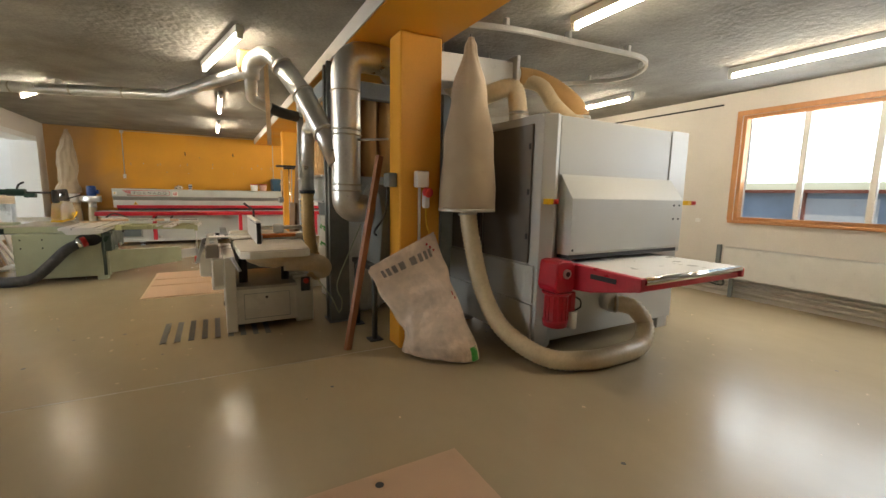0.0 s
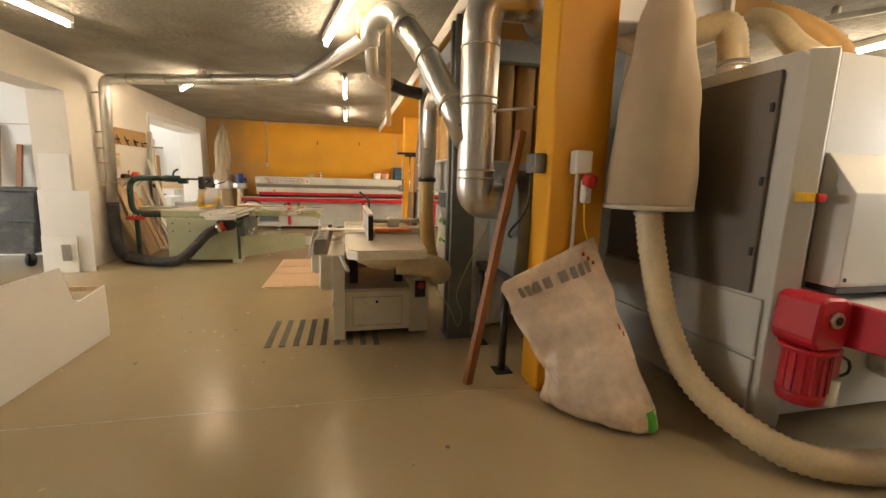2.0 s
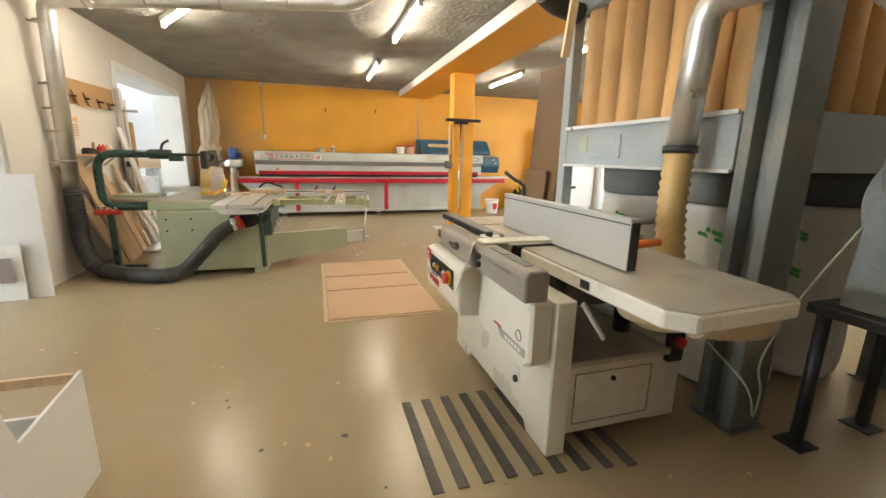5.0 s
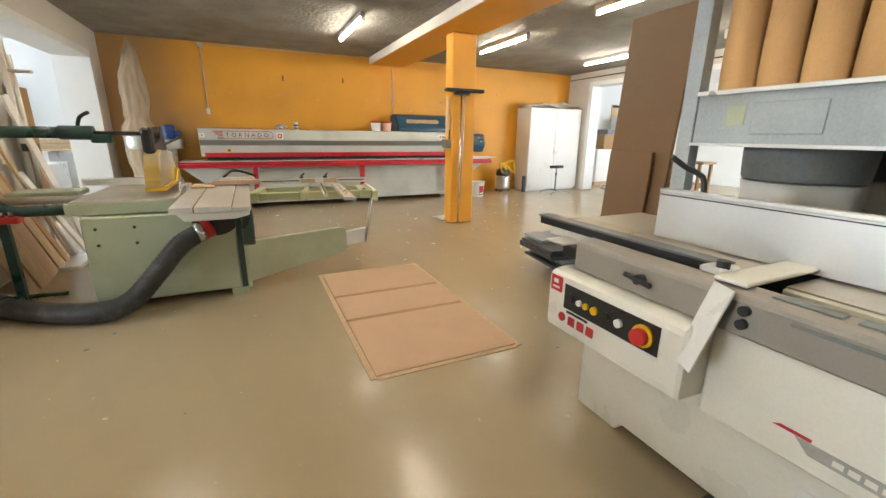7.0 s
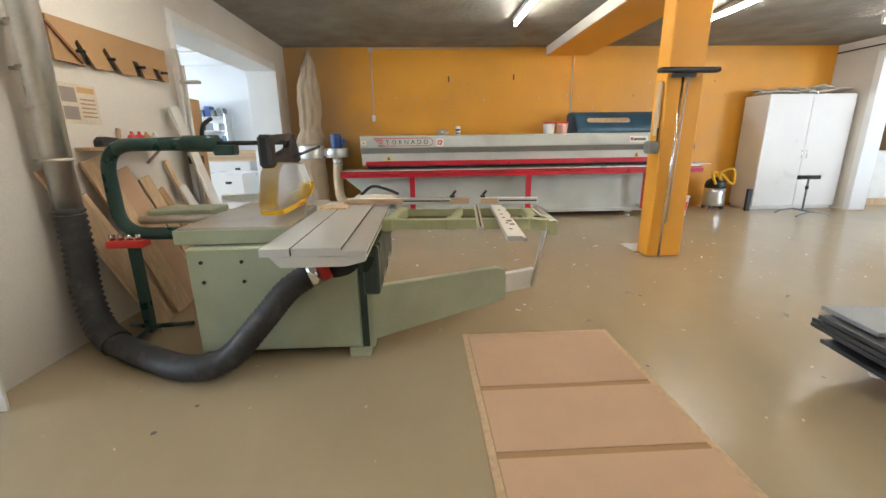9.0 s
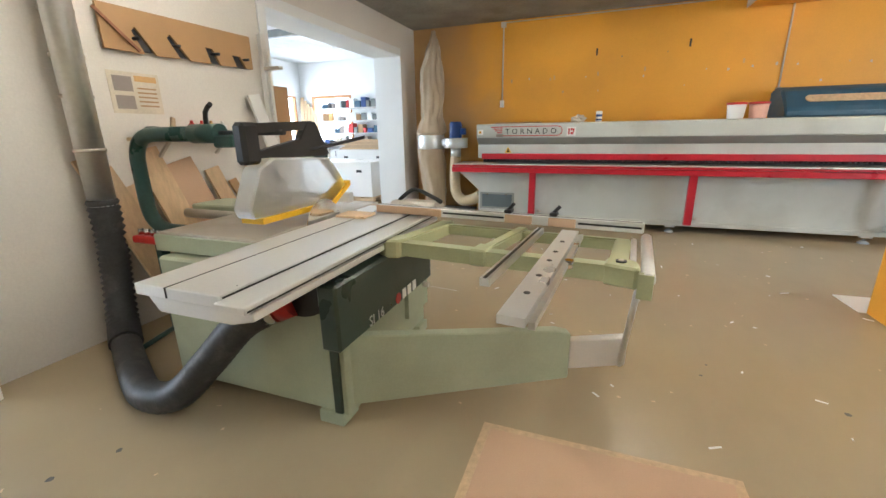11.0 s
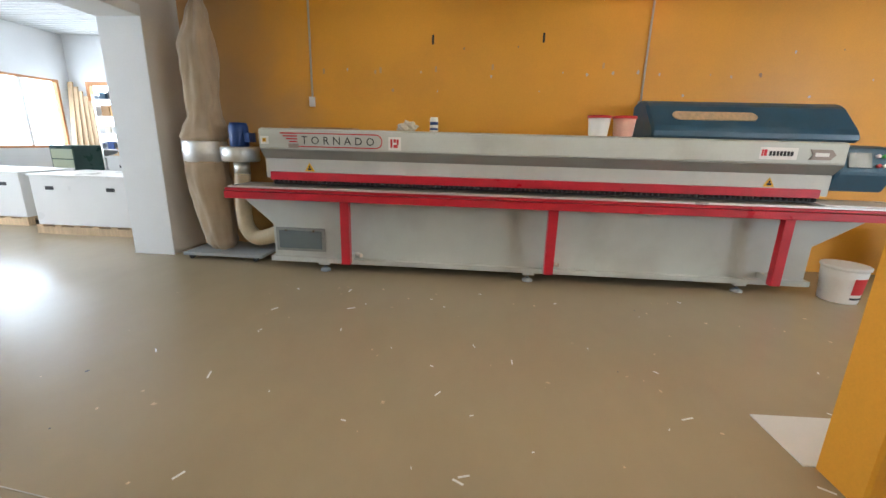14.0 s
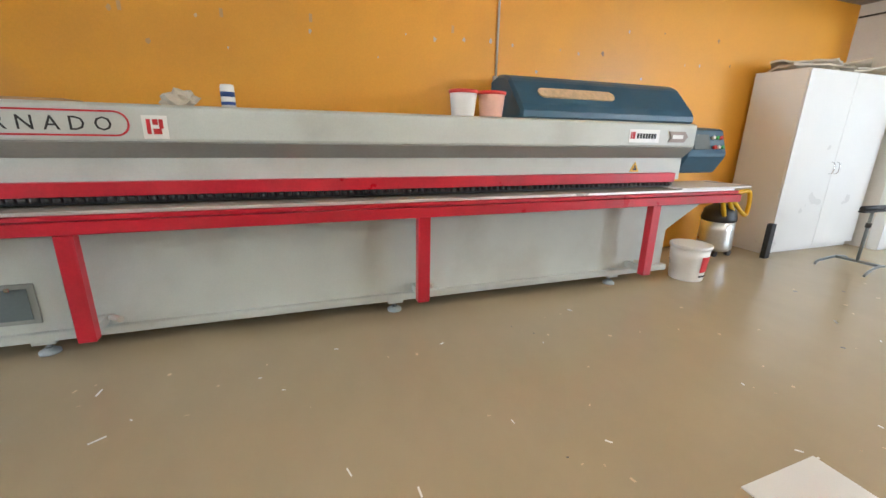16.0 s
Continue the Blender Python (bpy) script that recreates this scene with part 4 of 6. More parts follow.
part("clamp", rod((3.47, 2.61, 0.44), (3.455, 2.624, 0.44), 0.089, 24), STEEL, fh, "steel band clamp")

# ---- sack at the column ----
SACK = [(0.0, (1.56, 3.40, 0.0), (1.96, 2.96, 0.0), 0.10), (0.04, (1.50, 3.41, 0.03), (2.02, 2.90, 0.02), 0.15), (0.15, (1.51, 3.40, 0.13), (2.02, 2.93, 0.13), 0.19), (0.32, (1.50, 3.40, 0.23), (1.98, 3.02, 0.30), 0.17), (0.5, (1.40, 3.41, 0.39), (1.94, 3.15, 0.52), 0.10), (0.75, (1.26, 3.42, 0.62), (1.88, 3.30, 0.84), 0.05), (0.93, (1.17, 3.43, 0.79), (1.83, 3.41, 1.06), 0.022), (1.0, (1.19, 3.43, 0.84), (1.81, 3.43, 1.13), 0.008)]


def sack_point(s, an, out=0.0):
    """A point on the sack: s from its bottom to its mouth, an round it, out of its skin."""
    k = max(j for j in range(len(SACK) - 1) if SACK[j][0] <= s + 1e-9)
    a, b = SACK[k], SACK[k + 1]
    f = (s - a[0]) / (b[0] - a[0])
    p, q, d = Vector(a[1]).lerp(Vector(b[1]), f), Vector(a[2]).lerp(Vector(b[2]), f), a[3] + (b[3] - a[3]) * f
    ax = (q - p) / 2
    front = Vector((ax.y, -ax.x, 0)).normalized()
    c, s_ = math.cos(an), math.sin(an)
    v = (p + q) / 2 + ax * math.copysign(abs(c) ** 0.75, c) + front * (d * s_ + out)
    wrinkle = 0.5 * noise.noise(v * 6) + 0.5 * noise.noise(Vector((v.x * 16, v.y * 16, v.z * 5)))
    v += front * wrinkle * min(0.045, d * 0.6) + ax.normalized() * noise.noise(v * 5 + Vector((3, 0, 0))) * 0.02
    v.z = max(v.z, 0.002)
    return v


bm = bmesh.new()
rings = [[bm.verts.new(sack_point(i / 44, 2 * math.pi * q / 56)) for q in range(56)] for i in range(45)]
for a, b in zip(rings, rings[1:]):
    for q in range(56):
        bm.faces.new((a[q], a[(q + 1) % 56], b[(q + 1) % 56], b[q])).smooth = True
bm.faces.new(rings[0][::-1])
bm.faces.new(rings[-1])
sk = thing("plastic_sack", (1.75, 3.15, 0), "half-full milky plastic sack leaning on the orange column", "sack")
part("bag", bm, PLASTIC_SACK, sk)


def sack_print(rows, material, name="print", label=""):
    """Patches (s0, s1, a0, a1) lying on the front of the sack."""
    bm = bmesh.new()
    for s0, s1, a0, a1 in rows:
        g = [[bm.verts.new(sack_point(s0 + (s1 - s0) * i / 3, math.radians(a0 + (a1 - a0) * j / 3), 0.006)) for j in range(4)] for i in range(4)]
        for i in range(3):
            for j in range(3):
                bm.faces.new((g[i][j], g[i][j + 1], g[i + 1][j + 1], g[i + 1][j]))
    part(name, bm, material, sk, label)


sack_print([(0.84, 0.90, 132 - 11 * i, 125 - 11 * i) for i in range(8)], GREY_INK, "lettering_bars", "faded grey lettering")
sack_print([(0.925, 0.945, 54, 49), (0.895, 0.915, 48, 43), (0.87, 0.885, 42, 36), (0.55, 0.575, 34, 29), (0.52, 0.54, 29, 24)], RED_INK)
sack_print([(0.05, 0.17, 34, 8)], GREEN_PRINT, "corner_print", "green printed corner")
# switch box on the column
sb = thing("power_socket", (1.7, 3.49, 1.6), "white industrial socket box with red plug on the column", "socket")
part("box", boxes((1.635, 3.42, 1.55, 1.76, 3.498, 1.70), bev=0.01), WHITE_PLASTIC, sb)
part("plug", rod((1.73, 3.43, 1.51), (1.745, 3.38, 1.50), 0.045), RED_LID, sb, "red round plug")
part("plug_body", boxes((1.70, 3.40, 1.36, 1.76, 3.46, 1.52), bev=0.012), WHITE_PLASTIC, sb)
part("cable_duct", boxes((1.68, 3.47, 0.95, 1.70, 3.497, 1.55), bev=0.004), WHITE_PLASTIC, sb)
part("cable", sweep(spline([(1.73, 3.43, 1.36), (1.75, 3.44, 1.2), (1.79, 3.45, 1.1), (1.78, 3.46, 0.98)]), 0.008, 8), YELLOW, sb)
jb = thing("junction_box", (1.42, 3.62, 1.6), "grey switch box on the side of the column", "switch box")
part("box", boxes((1.415, 3.56, 1.55, 1.497, 3.70, 1.68), bev=0.008), GREY_POST, jb)
part("cable", sweep(spline([(1.42, 3.6, 1.55), (1.40, 3.62, 1.3), (1.36, 3.8, 1.12), (1.45, 3.95, 1.05)]), 0.01, 8), BLACK, jb)

# leaning pole
single("wooden_pole", slab((1.05, 3.70, 0.0), (1.43, 3.84, 1.85), 0.045, 0.06), REDWOOD, "reddish wooden pole leaning against the orange column", "pole", (1.03, 3.74, 0))

# ---- dust extraction plant ----
fp = thing("dust_extractor", (1.9, 5.5, 0), "grey steel dust extraction unit with tan filter sleeves", "dust extractor")
for x in (1.12, 2.55):
    pf = part("post", boxes((x, 4.6, 0, x + 0.22, 4.66, 2.88), (x, 4.76, 0, x + 0.22, 4.82, 2.88), (x + 0.09, 4.66, 0, x + 0.13, 4.76, 2.88), bev=0.004), GREY_POST, fp, "dark grey steel post")
    part("base_plate", boxes((x - 0.02, 4.57, 0, x + 0.24, 4.85, 0.012)), GREY_POST, pf)
    part("post", boxes((x, 6.36, 0, x + 0.09, 6.46, 2.8)), FILTER_GREY, fp, "blue-grey steel post")
part("top_frame", boxes((1.12, 4.83, 2.56, 1.20, 6.35, 2.74), (2.69, 4.83, 2.56, 2.77, 6.35, 2.74), (1.35, 4.66, 2.56, 2.54, 4.76, 2.74), (1.22, 6.37, 2.56, 2.54, 6.45, 2.74)), FILTER_GREY, fp)
part("top_plate", boxes((1.2, 4.83, 2.70, 2.69, 6.35, 2.735), bev=0), FILTER_GREY, fp)
for y0, y1 in ((4.83, 6.35),):
    pn = part("side_panel", boxes((1.118, y0, 1.38, 1.15, y1, 1.68)), FILTER_GREY, fp, "blue-grey side panel with hatch")
    part("panel_lip", boxes((1.095, y0, 1.665, 1.117, y1, 1.69), (1.095, y0, 1.37, 1.117, y1, 1.39), bev=0.002), ALU, pn)
    part("hatch", boxes((1.108, 5.68, 1.44, 1.1175, 6.02, 1.61), bev=0.003), FILTER_GREY, pn)
    part("hatch_label", boxes((1.112, 6.06, 1.49, 1.1175, 6.16, 1.6), bev=0.001), PALE_GREEN, pn)
part("back_panel", boxes((2.7, 4.83, 1.38, 2.74, 6.35, 1.68), (1.35, 4.68, 1.38, 2.54, 4.72, 1.68), (1.22, 6.38, 1.38, 2.54, 6.42, 1.68)), FILTER_GREY, fp)
part("sleeve_plate", boxes((1.15, 4.83, 1.60, 2.70, 6.35, 1.62), bev=0), FILTER_GREY, fp)
for i in range(7):
    for j in range(7):
        if 0 < i < 6 and 1 < j < 6:
            continue
        x, y = 1.27 + i * 0.215, 4.94 + j * 0.215
        s = part("filter_sleeve", lathe(ring_profile([(0.075, 1.625), (0.094, 1.66), (0.092, 2.1), (0.094, 2.6), (0.08, 2.69)], 4), (x, y, 0), 20, wobble=0.012, freq=2.5), FELT, fp)
        if i == 0 or j == 0:
            part("sleeve_band", lathe([(0.09, 1.64), (0.092, 1.655)], (x, y, 0), 16), STEEL, s)
for y in (5.2, 6.0):
    part("hopper", lathe([(0.30, 1.17), (0.31, 1.19), (0.32, 1.33), (0.32, 1.375)], (1.62, y - 0.05, 0), 28), GREY_POST, fp, "conical discharge hopper")
    part("hopper", lathe([(0.30, 1.17), (0.31, 1.19), (0.32, 1.33), (0.32, 1.375)], (2.28, y - 0.05, 0), 28), GREY_POST, fp, "conical discharge hopper")
for x, y in ((1.62, 5.15), (1.62, 5.95), (2.28, 5.15), (2.28, 5.95)):
    b = thing("waste_sack", (x, y, 0), "white plastic waste sack under the dust extractor", "sack", "sacks under the extractor")
    part("bag", lathe(ring_profile([(0.24, 0), (0.31, 0.04), (0.32, 0.4), (0.30, 0.8), (0.297, 1.165)], 7), (x, y, 0), 40, wobble=0.05, freq=3.0), WHITE_PLASTIC, b)
    for z in (0.76, 1.0):
        for k in range(2):
            part("print", slab((x - 0.31, y - 0.02 - 0.05 * k, z + 0.03 * k), (x - 0.255, y - 0.185, z - 0.05 + 0.03 * k), 0.012, 0.022), GREEN_PRINT, b)
single("blue_drum", lathe(ring_profile([(0.2, 0), (0.22, 0.03), (0.22, 0.5), (0.2, 0.53)], 3), (1.36, 6.75, 0.0)), WHITE_PLASTIC, "white plastic drum standing behind the extractor", "drum", (1.36, 6.75, 0))
single("hardboard_sheet", moved(boxes((-0.012, -0.3, 0, 0.012, 0.22, 2.26)), Matrix.Translation((1.06, 6.8, 0)) @ pose(0, 0, 0, 0, 4, 0)), DARK_BOARD, "tall brown hardboard panel leaning on the extractor", "panel", (1.0, 6.82, 0))
single("hardboard_sheet", moved(boxes((-0.012, -0.26, 0, 0.012, 0.1, 1.32)), Matrix.Translation((1.02, 6.86, 0)) @ pose(0, 0, 0, 0, 3, 3)), DARK_BOARD, "shorter brown hardboard panel leaning on the extractor", "panel", (0.93, 6.88, 0))
single("plywood_sheet", moved(boxes((-0.01, -0.25, 0, 0.01, 0.3, 1.2)), Matrix.Translation((1.16, 6.78, 0)) @ pose(0, 0, 0, 0, 2, 0)), MDF, "brown plywood panel standing behind the hardboard", "panel", (1.08, 6.78, 0))

# fan on its stand
fs = thing("fan_stand", (1.62, 4.15, 0), "black steel stand with four bolted legs", "stand")
part("top", boxes((1.34, 3.80, 0.715, 1.95, 4.50, 0.765)), BLACK, fs)
for x in (1.38, 1.9):
    for y in (3.86, 4.44):
        lg = part("leg", rod((x, y, 0.01), (x, y, 0.715), 0.03, 14), BLACK, fs)
        part("foot_plate", boxes((x - 0.07, y - 0.07, 0, x + 0.07, y + 0.07, 0.012)), BLACK, lg)
fn = thing("extraction_fan", (1.65, 4.15, 0.766), "grey centrifugal extraction fan on a black stand", "fan")
prof = [(4.12 + (0.30 + 0.03 * k / 8) * math.cos(a), 1.24 + (0.30 + 0.03 * k / 8) * math.sin(a)) for k, a in ((k, math.radians(-20 + k * 10)) for k in range(23))]
part("volute", prism(prof + [(3.83, 0.766), (4.42, 0.766)], 1.42, 1.72, "x", bev=0.006), GREY_POST, fn)
part("inlet_plate", prism([(4.12 + 0.19 * math.cos(a), 1.33 + 0.19 * math.sin(a)) for a in (2 * math.pi * k / 28 for k in range(28))], 1.40, 1.419, "x"), GREY_POST, fn)
part("motor", rod((1.725, 4.12, 1.24), (2.0, 4.12, 1.24), 0.15, 24), BLUE, fn)

# ductwork
dw = thing("duct_riser", (1.14, 4.08, 1.2), "large galvanised duct rising from the fan to the ceiling", "duct")
part("pipe", sweep(elbow_path([(1.42, 4.12, 1.33), (1.17, 4.10, 1.33), (1.17, 4.06, 2.80), (1.6, 4.05, 2.80), (1.75, 4.3, 2.78)], 0.2, 7), 0.142, 32), GALV, dw)
for z in (1.5, 1.56, 2.04, 2.09, 2.45):
    part("clamp", rod((1.17, 4.075, z), (1.17, 4.075, z + 0.014), 0.149, 32), STEEL, dw)
part("wall_stay", rod((1.24, 4.0, 2.0), (1.47, 3.72, 2.0), 0.012, 8), STEEL, dw)
br = thing("duct_branch", (0.9, 4.5, 2.4), "galvanised duct branch slanting up to the ceiling run", "duct")
part("pipe", sweep([(1.1, 4.1, 1.78), (1.0, 4.2, 2.05), (0.86, 4.53, 2.48), (0.68, 4.74, 2.80)], [0.10, 0.105, 0.105, 0.10], 24), GALV, br)
part("bend", sweep(elbow_path([(0.72, 4.70, 2.74), (0.57, 4.86, 2.95), (0.42, 5.02, 2.86), (0.42, 5.08, 2.70)], 0.12, 5), 0.085, 20), GALV, br)
for p, q in (((1.0, 4.2, 2.05), (0.99, 4.222, 2.078)), ((0.86, 4.53, 2.48), (0.851, 4.54, 2.497)), ((0.70, 4.715, 2.76), (0.69, 4.725, 2.778))):
    part("clamp", rod(p, q, 0.116, 24), STEEL, br)
cd = thing("ceiling_duct", (-1.5, 7.5, 2.9), "thin galvanised duct running below the ceiling", "duct")
run = [(0.50, 4.95, 2.88), (0.42, 5.4, 2.86), (-0.1, 6.9, 2.93), (-0.52, 7.92, 2.95), (-3.50, 8.78, 2.92), (-3.56, 8.80, 0.95)]
part("pipe", sweep(elbow_path(run, 0.14, 5), 0.078, 20), GALV, cd)
for k in (0.2, 0.42, 0.66, 0.86):
    a, b = Vector(run[3]), Vector(run[4])
    p = a.lerp(b, k)
    part("clamp", rod(p, p + (b - a).normalized() * 0.02, 0.085, 20), STEEL, cd)
for z in (1.3, 1.62, 1.85, 2.1, 2.7):
    part("clamp", rod((-3.555, 8.80, z), (-3.555, 8.80, z + 0.02), 0.086, 20), STEEL, cd)
    part("bracket", boxes((WX, 8.78, z, -3.62, 8.82, z + 0.02), bev=0.002), STEEL, cd)
part("wooden_collar", boxes((0.3, 5.1, 2.8, 0.52, 5.3, 3.0), bev=0.02), FELT, cd, "orange-brown collar")
dr = thing("duct_drop", (0.95, 5.02, 1.5), "grey duct drop with beige hose to the planer", "duct")
part("pipe", sweep(elbow_path([(0.97, 5.03, 1.50), (0.99, 5.0, 2.22), (0.98, 4.45, 2.18)], 0.13, 5), 0.075, 20), GALV, dr)
part("clamp", rod((0.97, 5.03, 1.47), (0.97, 5.03, 1.51), 0.088, 20), BLACK, dr)
part("hose", hose([(0.97, 5.03, 1.48), (0.97, 5.03, 1.15), (1.0, 5.0, 0.8), (1.03, 4.9, 0.6), (0.98, 4.85, 0.5)], 0.074, 0.006, 0.024), YELLOW_HOSE, dr, "beige spiral hose")
sm = thing("small_duct", (0.7, 6.1, 2.7), "short galvanised duct with black hose entering the extractor", "duct")
part("pipe", sweep(elbow_path([(0.45, 5.5, 2.86), (0.5, 6.1, 2.68), (0.72, 6.2, 2.62)], 0.14, 5), 0.07, 18), GALV, sm)
part("hose", hose([(0.72, 6.2, 2.62), (0.9, 6.28, 2.58), (1.12, 6.3, 2.55)], 0.072, 0.003, 0.012), RUBBER, sm)
single("hanging_batten", slab((0.66, 5.75, 2.08), (0.62, 5.5, 3.08), 0.05, 0.03), TIMBER, "wooden batten hanging from the ceiling duct", "batten", (0.65, 5.7, 2.1))

# ---- planer thicknesser ----
TAUPE = mat("taupe_plastic", (0.30, 0.265, 0.225), 0.5, var=0.06, scale=4, grain=120, bump=0.0002, bump_scale=300)
pn = thing("planer_thicknesser", (0.5, 5.4, 0), "cream planer thicknesser with dusty cast tables and grey fence", "planer")
wall_outline = [(4.70, 0.0), (4.90, 0.0), (4.94, 0.05), (5.74, 0.05), (5.78, 0.0), (6.04, 0.0), (6.04, 0.80), (4.70, 0.80)]
part("side_wall", prism(wall_outline, 0.062, 0.165, "x", bev=0.006), CREAM, pn)
part("side_wall", prism([(y if y > 5 else y + 0.12, min(z, 0.50)) for y, z in wall_outline], 0.775, 0.965, "x", bev=0.006), CREAM, pn)
fr = part("front_panel", boxes((0.167, 4.76, 0.06, 0.773, 5.98, 0.445)), CREAM, pn)
part("panel_groove", boxes((0.235, 4.755, 0.11, 0.70, 4.7595, 0.114), (0.235, 4.755, 0.385, 0.70, 4.7595, 0.389), (0.235, 4.755, 0.115, 0.239, 4.7595, 0.384), (0.696, 4.755, 0.115, 0.70, 4.7595, 0.384), bev=0), BANDER_DARK, fr)
part("lock", rod((0.46, 4.76, 0.34), (0.46, 4.748, 0.34), 0.013), BLACK, fr)
part("thicknesser_bed", boxes((0.167, 4.72, 0.447, 0.773, 6.0, 0.478)), STEEL, pn)
for x in (0.25, 0.69):
    part("bed_column", rod((x, 5.0, 0.478), (x, 5.0, 0.84), 0.045), BLACK, pn)
part("housing", boxes((0.167, 5.1, 0.60, 0.94, 5.9, 0.845)), GREY_POST, pn)
infeed = [(0.17, 4.80), (0.19, 4.26), (0.27, 4.18), (0.79, 4.205), (0.835, 4.26), (0.93, 5.28), (0.17, 5.28)]
ft = part("infeed_table", prism(infeed, 0.848, 0.917, "z", bev=0.008), CREAM, pn, "cream cast table body")
part("table_face", prism([(0.5 + (x - 0.5) * 0.975, 4.75 + (y - 4.75) * 0.988) for x, y in infeed], 0.9175, 0.925, "z", bev=0.002), STEEL, ft, "dusty planed table face")
part("height_scale", boxes((0.165, 4.64, 0.868, 0.169, 4.70, 0.905), bev=0), BLACK, ft)
part("lever", slab((0.13, 4.62, 0.82), (0.20, 4.55, 0.68), 0.035, 0.012), ALU, ft, "bare metal table lever")
ot = part("outfeed_table", boxes((0.16, 5.42, 0.848, 0.93, 6.5, 0.917), bev=0.008), CREAM, pn, "cream cast table body")
part("table_face", boxes((0.17, 5.43, 0.9175, 0.92, 6.49, 0.925), bev=0.002), STEEL, ot, "dusty planed table face")
part("outfeed_rib", boxes((0.3, 5.6, 0.74, 0.8, 6.4, 0.847)), BLACK, pn)
part("cutter_block", rod((0.17, 5.35, 0.872), (0.92, 5.35, 0.872), 0.05), BLACK, pn)
fe = part("fence", boxes((0.375, 4.665, 0.935, 0.405, 5.96, 1.158), bev=0.003), ALU, pn, "long grey fence")
part("fence_cap", boxes((0.372, 4.665, 1.159, 0.425, 5.96, 1.174), bev=0.002), ALU, fe)
part("fence_seam", boxes((0.3735, 4.67, 1.144, 0.3748, 5.955, 1.149), bev=0), BLACK, fe)
part("fence_end", boxes((0.377, 4.655, 0.937, 0.42, 4.6648, 1.156), bev=0.001), BLACK, fe, "black end plate")
part("fence_back", boxes((0.407, 4.72, 0.95, 0.44, 5.9, 1.02), bev=0.004), STEEL, fe)
part("fence_bracket", boxes((0.445, 5.18, 0.926, 0.95, 5.32, 1.0), bev=0.012), STEEL, fe)
part("fence_bar", rod((0.43, 5.25, 1.06), (1.06, 5.25, 1.06), 0.024), STEEL, fe)
part("bar_clamp", boxes((0.60, 5.20, 1.0, 0.72, 5.30, 1.10), bev=0.012), ALU, fe)
part("fence_lever", rod((0.42, 4.86, 1.0), (0.80, 4.92, 1.0), 0.026, 12, r2=0.02), ORANGE_PLASTIC, fe, "orange hand lever")
part("tilt_lever", sweep(spline([(0.44, 5.78, 1.14), (0.44, 5.80, 1.24), (0.40, 5.86, 1.28), (0.34, 5.90, 1.33)]), 0.013, 8), BLACK, fe)
gr = part("guard_housing", prism([(-0.10, 0.802), (-0.10, 0.925), (-0.085, 0.945), (0.005, 0.95), (0.02, 0.935), (0.02, 0.802)], 4.715, 6.0, "y", bev=0.008), TAUPE, pn, "taupe plastic table-side housing")
part("housing_recess", boxes((-0.06, 4.80, 0.9465, -0.015, 5.0, 0.9525), (-0.06, 5.03, 0.9465, -0.015, 5.20, 0.9525), bev=0.002), GREY_POST, gr)
part("grip_slot", boxes((-0.1035, 4.86, 0.895, -0.1005, 5.12, 0.908), bev=0.001), GREY_POST, gr)
for z in (0.85, 0.895):
    part("clip", rod((-0.10, 5.24, z), (-0.118, 5.24, z), 0.017, 12), BLACK, gr)
part("crank", rod((-0.10, 5.62, 0.875), (-0.135, 5.62, 0.875), 0.02), BLACK, gr)
part("crank_handle", rod((-0.13, 5.56, 0.868), (-0.13, 5.68, 0.882), 0.011), BLACK, gr)
part("end_block", boxes((-0.09, 6.001, 0.84, 0.03, 6.10, 0.90), bev=0.006), BLACK, gr)
part("end_plate", boxes((-0.12, 6.06, 0.902, 0.02, 6.2, 0.91), bev=0.002), ALU, gr)
br = part("guard_arm", boxes((-0.07, 5.265, 0.953, 0.366, 5.375, 0.968), bev=0.005), CREAM, pn, "cream bridge guard over the cutter")
part("arm_knob", rod((0.02, 5.40, 0.952), (0.02, 5.40, 1.0), 0.022, 14), BLACK, br)
part("arm_seat", boxes((-0.02, 5.376, 0.951, 0.09, 5.46, 0.975), bev=0.006), ALU, br)
part("guard_drop", slab((-0.112, 5.31, 0.955), (-0.192, 5.35, 0.665), 0.10, 0.006), WHITE_PLASTIC, pn, "milky plastic flap")
rl = part("guide_rail", boxes((0.055, 5.42, 0.9255, 0.125, 6.47, 0.966), bev=0.004), BLACK, pn)
part("rail_lip", boxes((0.05, 5.42, 0.9665, 0.13, 6.48, 0.976), bev=0.002), GREY_POST, rl)
lp = part("lower_cover", prism([(4.72, 0.50), (4.78, 0.455), (5.352, 0.445), (5.352, 0.80), (4.72, 0.80)], -0.055, 0.0615, "x", bev=0.014), CREAM, pn)
part("stripe", prism([(4.76, 0.515), (5.02, 0.515), (5.06, 0.555), (4.76, 0.555)], -0.0585, -0.0555, "x"), mat("grey_stripe", (0.40, 0.38, 0.34), 0.5), lp)
part("stripe_print", boxes(*[(-0.0605, 4.80 + 0.035 * i, 0.527, -0.0588, 4.825 + 0.035 * i, 0.545) for i in range(5)], bev=0), CREAM, lp)
part("red_stripe", prism([(5.02, 0.558), (5.12, 0.558), (5.10, 0.568), (5.02, 0.568)], -0.0585, -0.0555, "x"), RED_INK, lp)
part("round_label", sweep([(-0.056, 4.83 + 0.026 * math.cos(a), 0.60 + 0.026 * math.sin(a)) for a in (2 * math.pi * k / 16 for k in range(17))], 0.003, 6), GREY_INK, lp)
part("lock_plate", boxes((0.056, 5.0, 0.22, 0.0615, 5.06, 0.32), bev=0.002), WHITE_PLASTIC, pn, "white lock sticker")
part("lock_knob", rod((0.056, 5.03, 0.245), (0.044, 5.03, 0.245), 0.02), BLACK, pn)
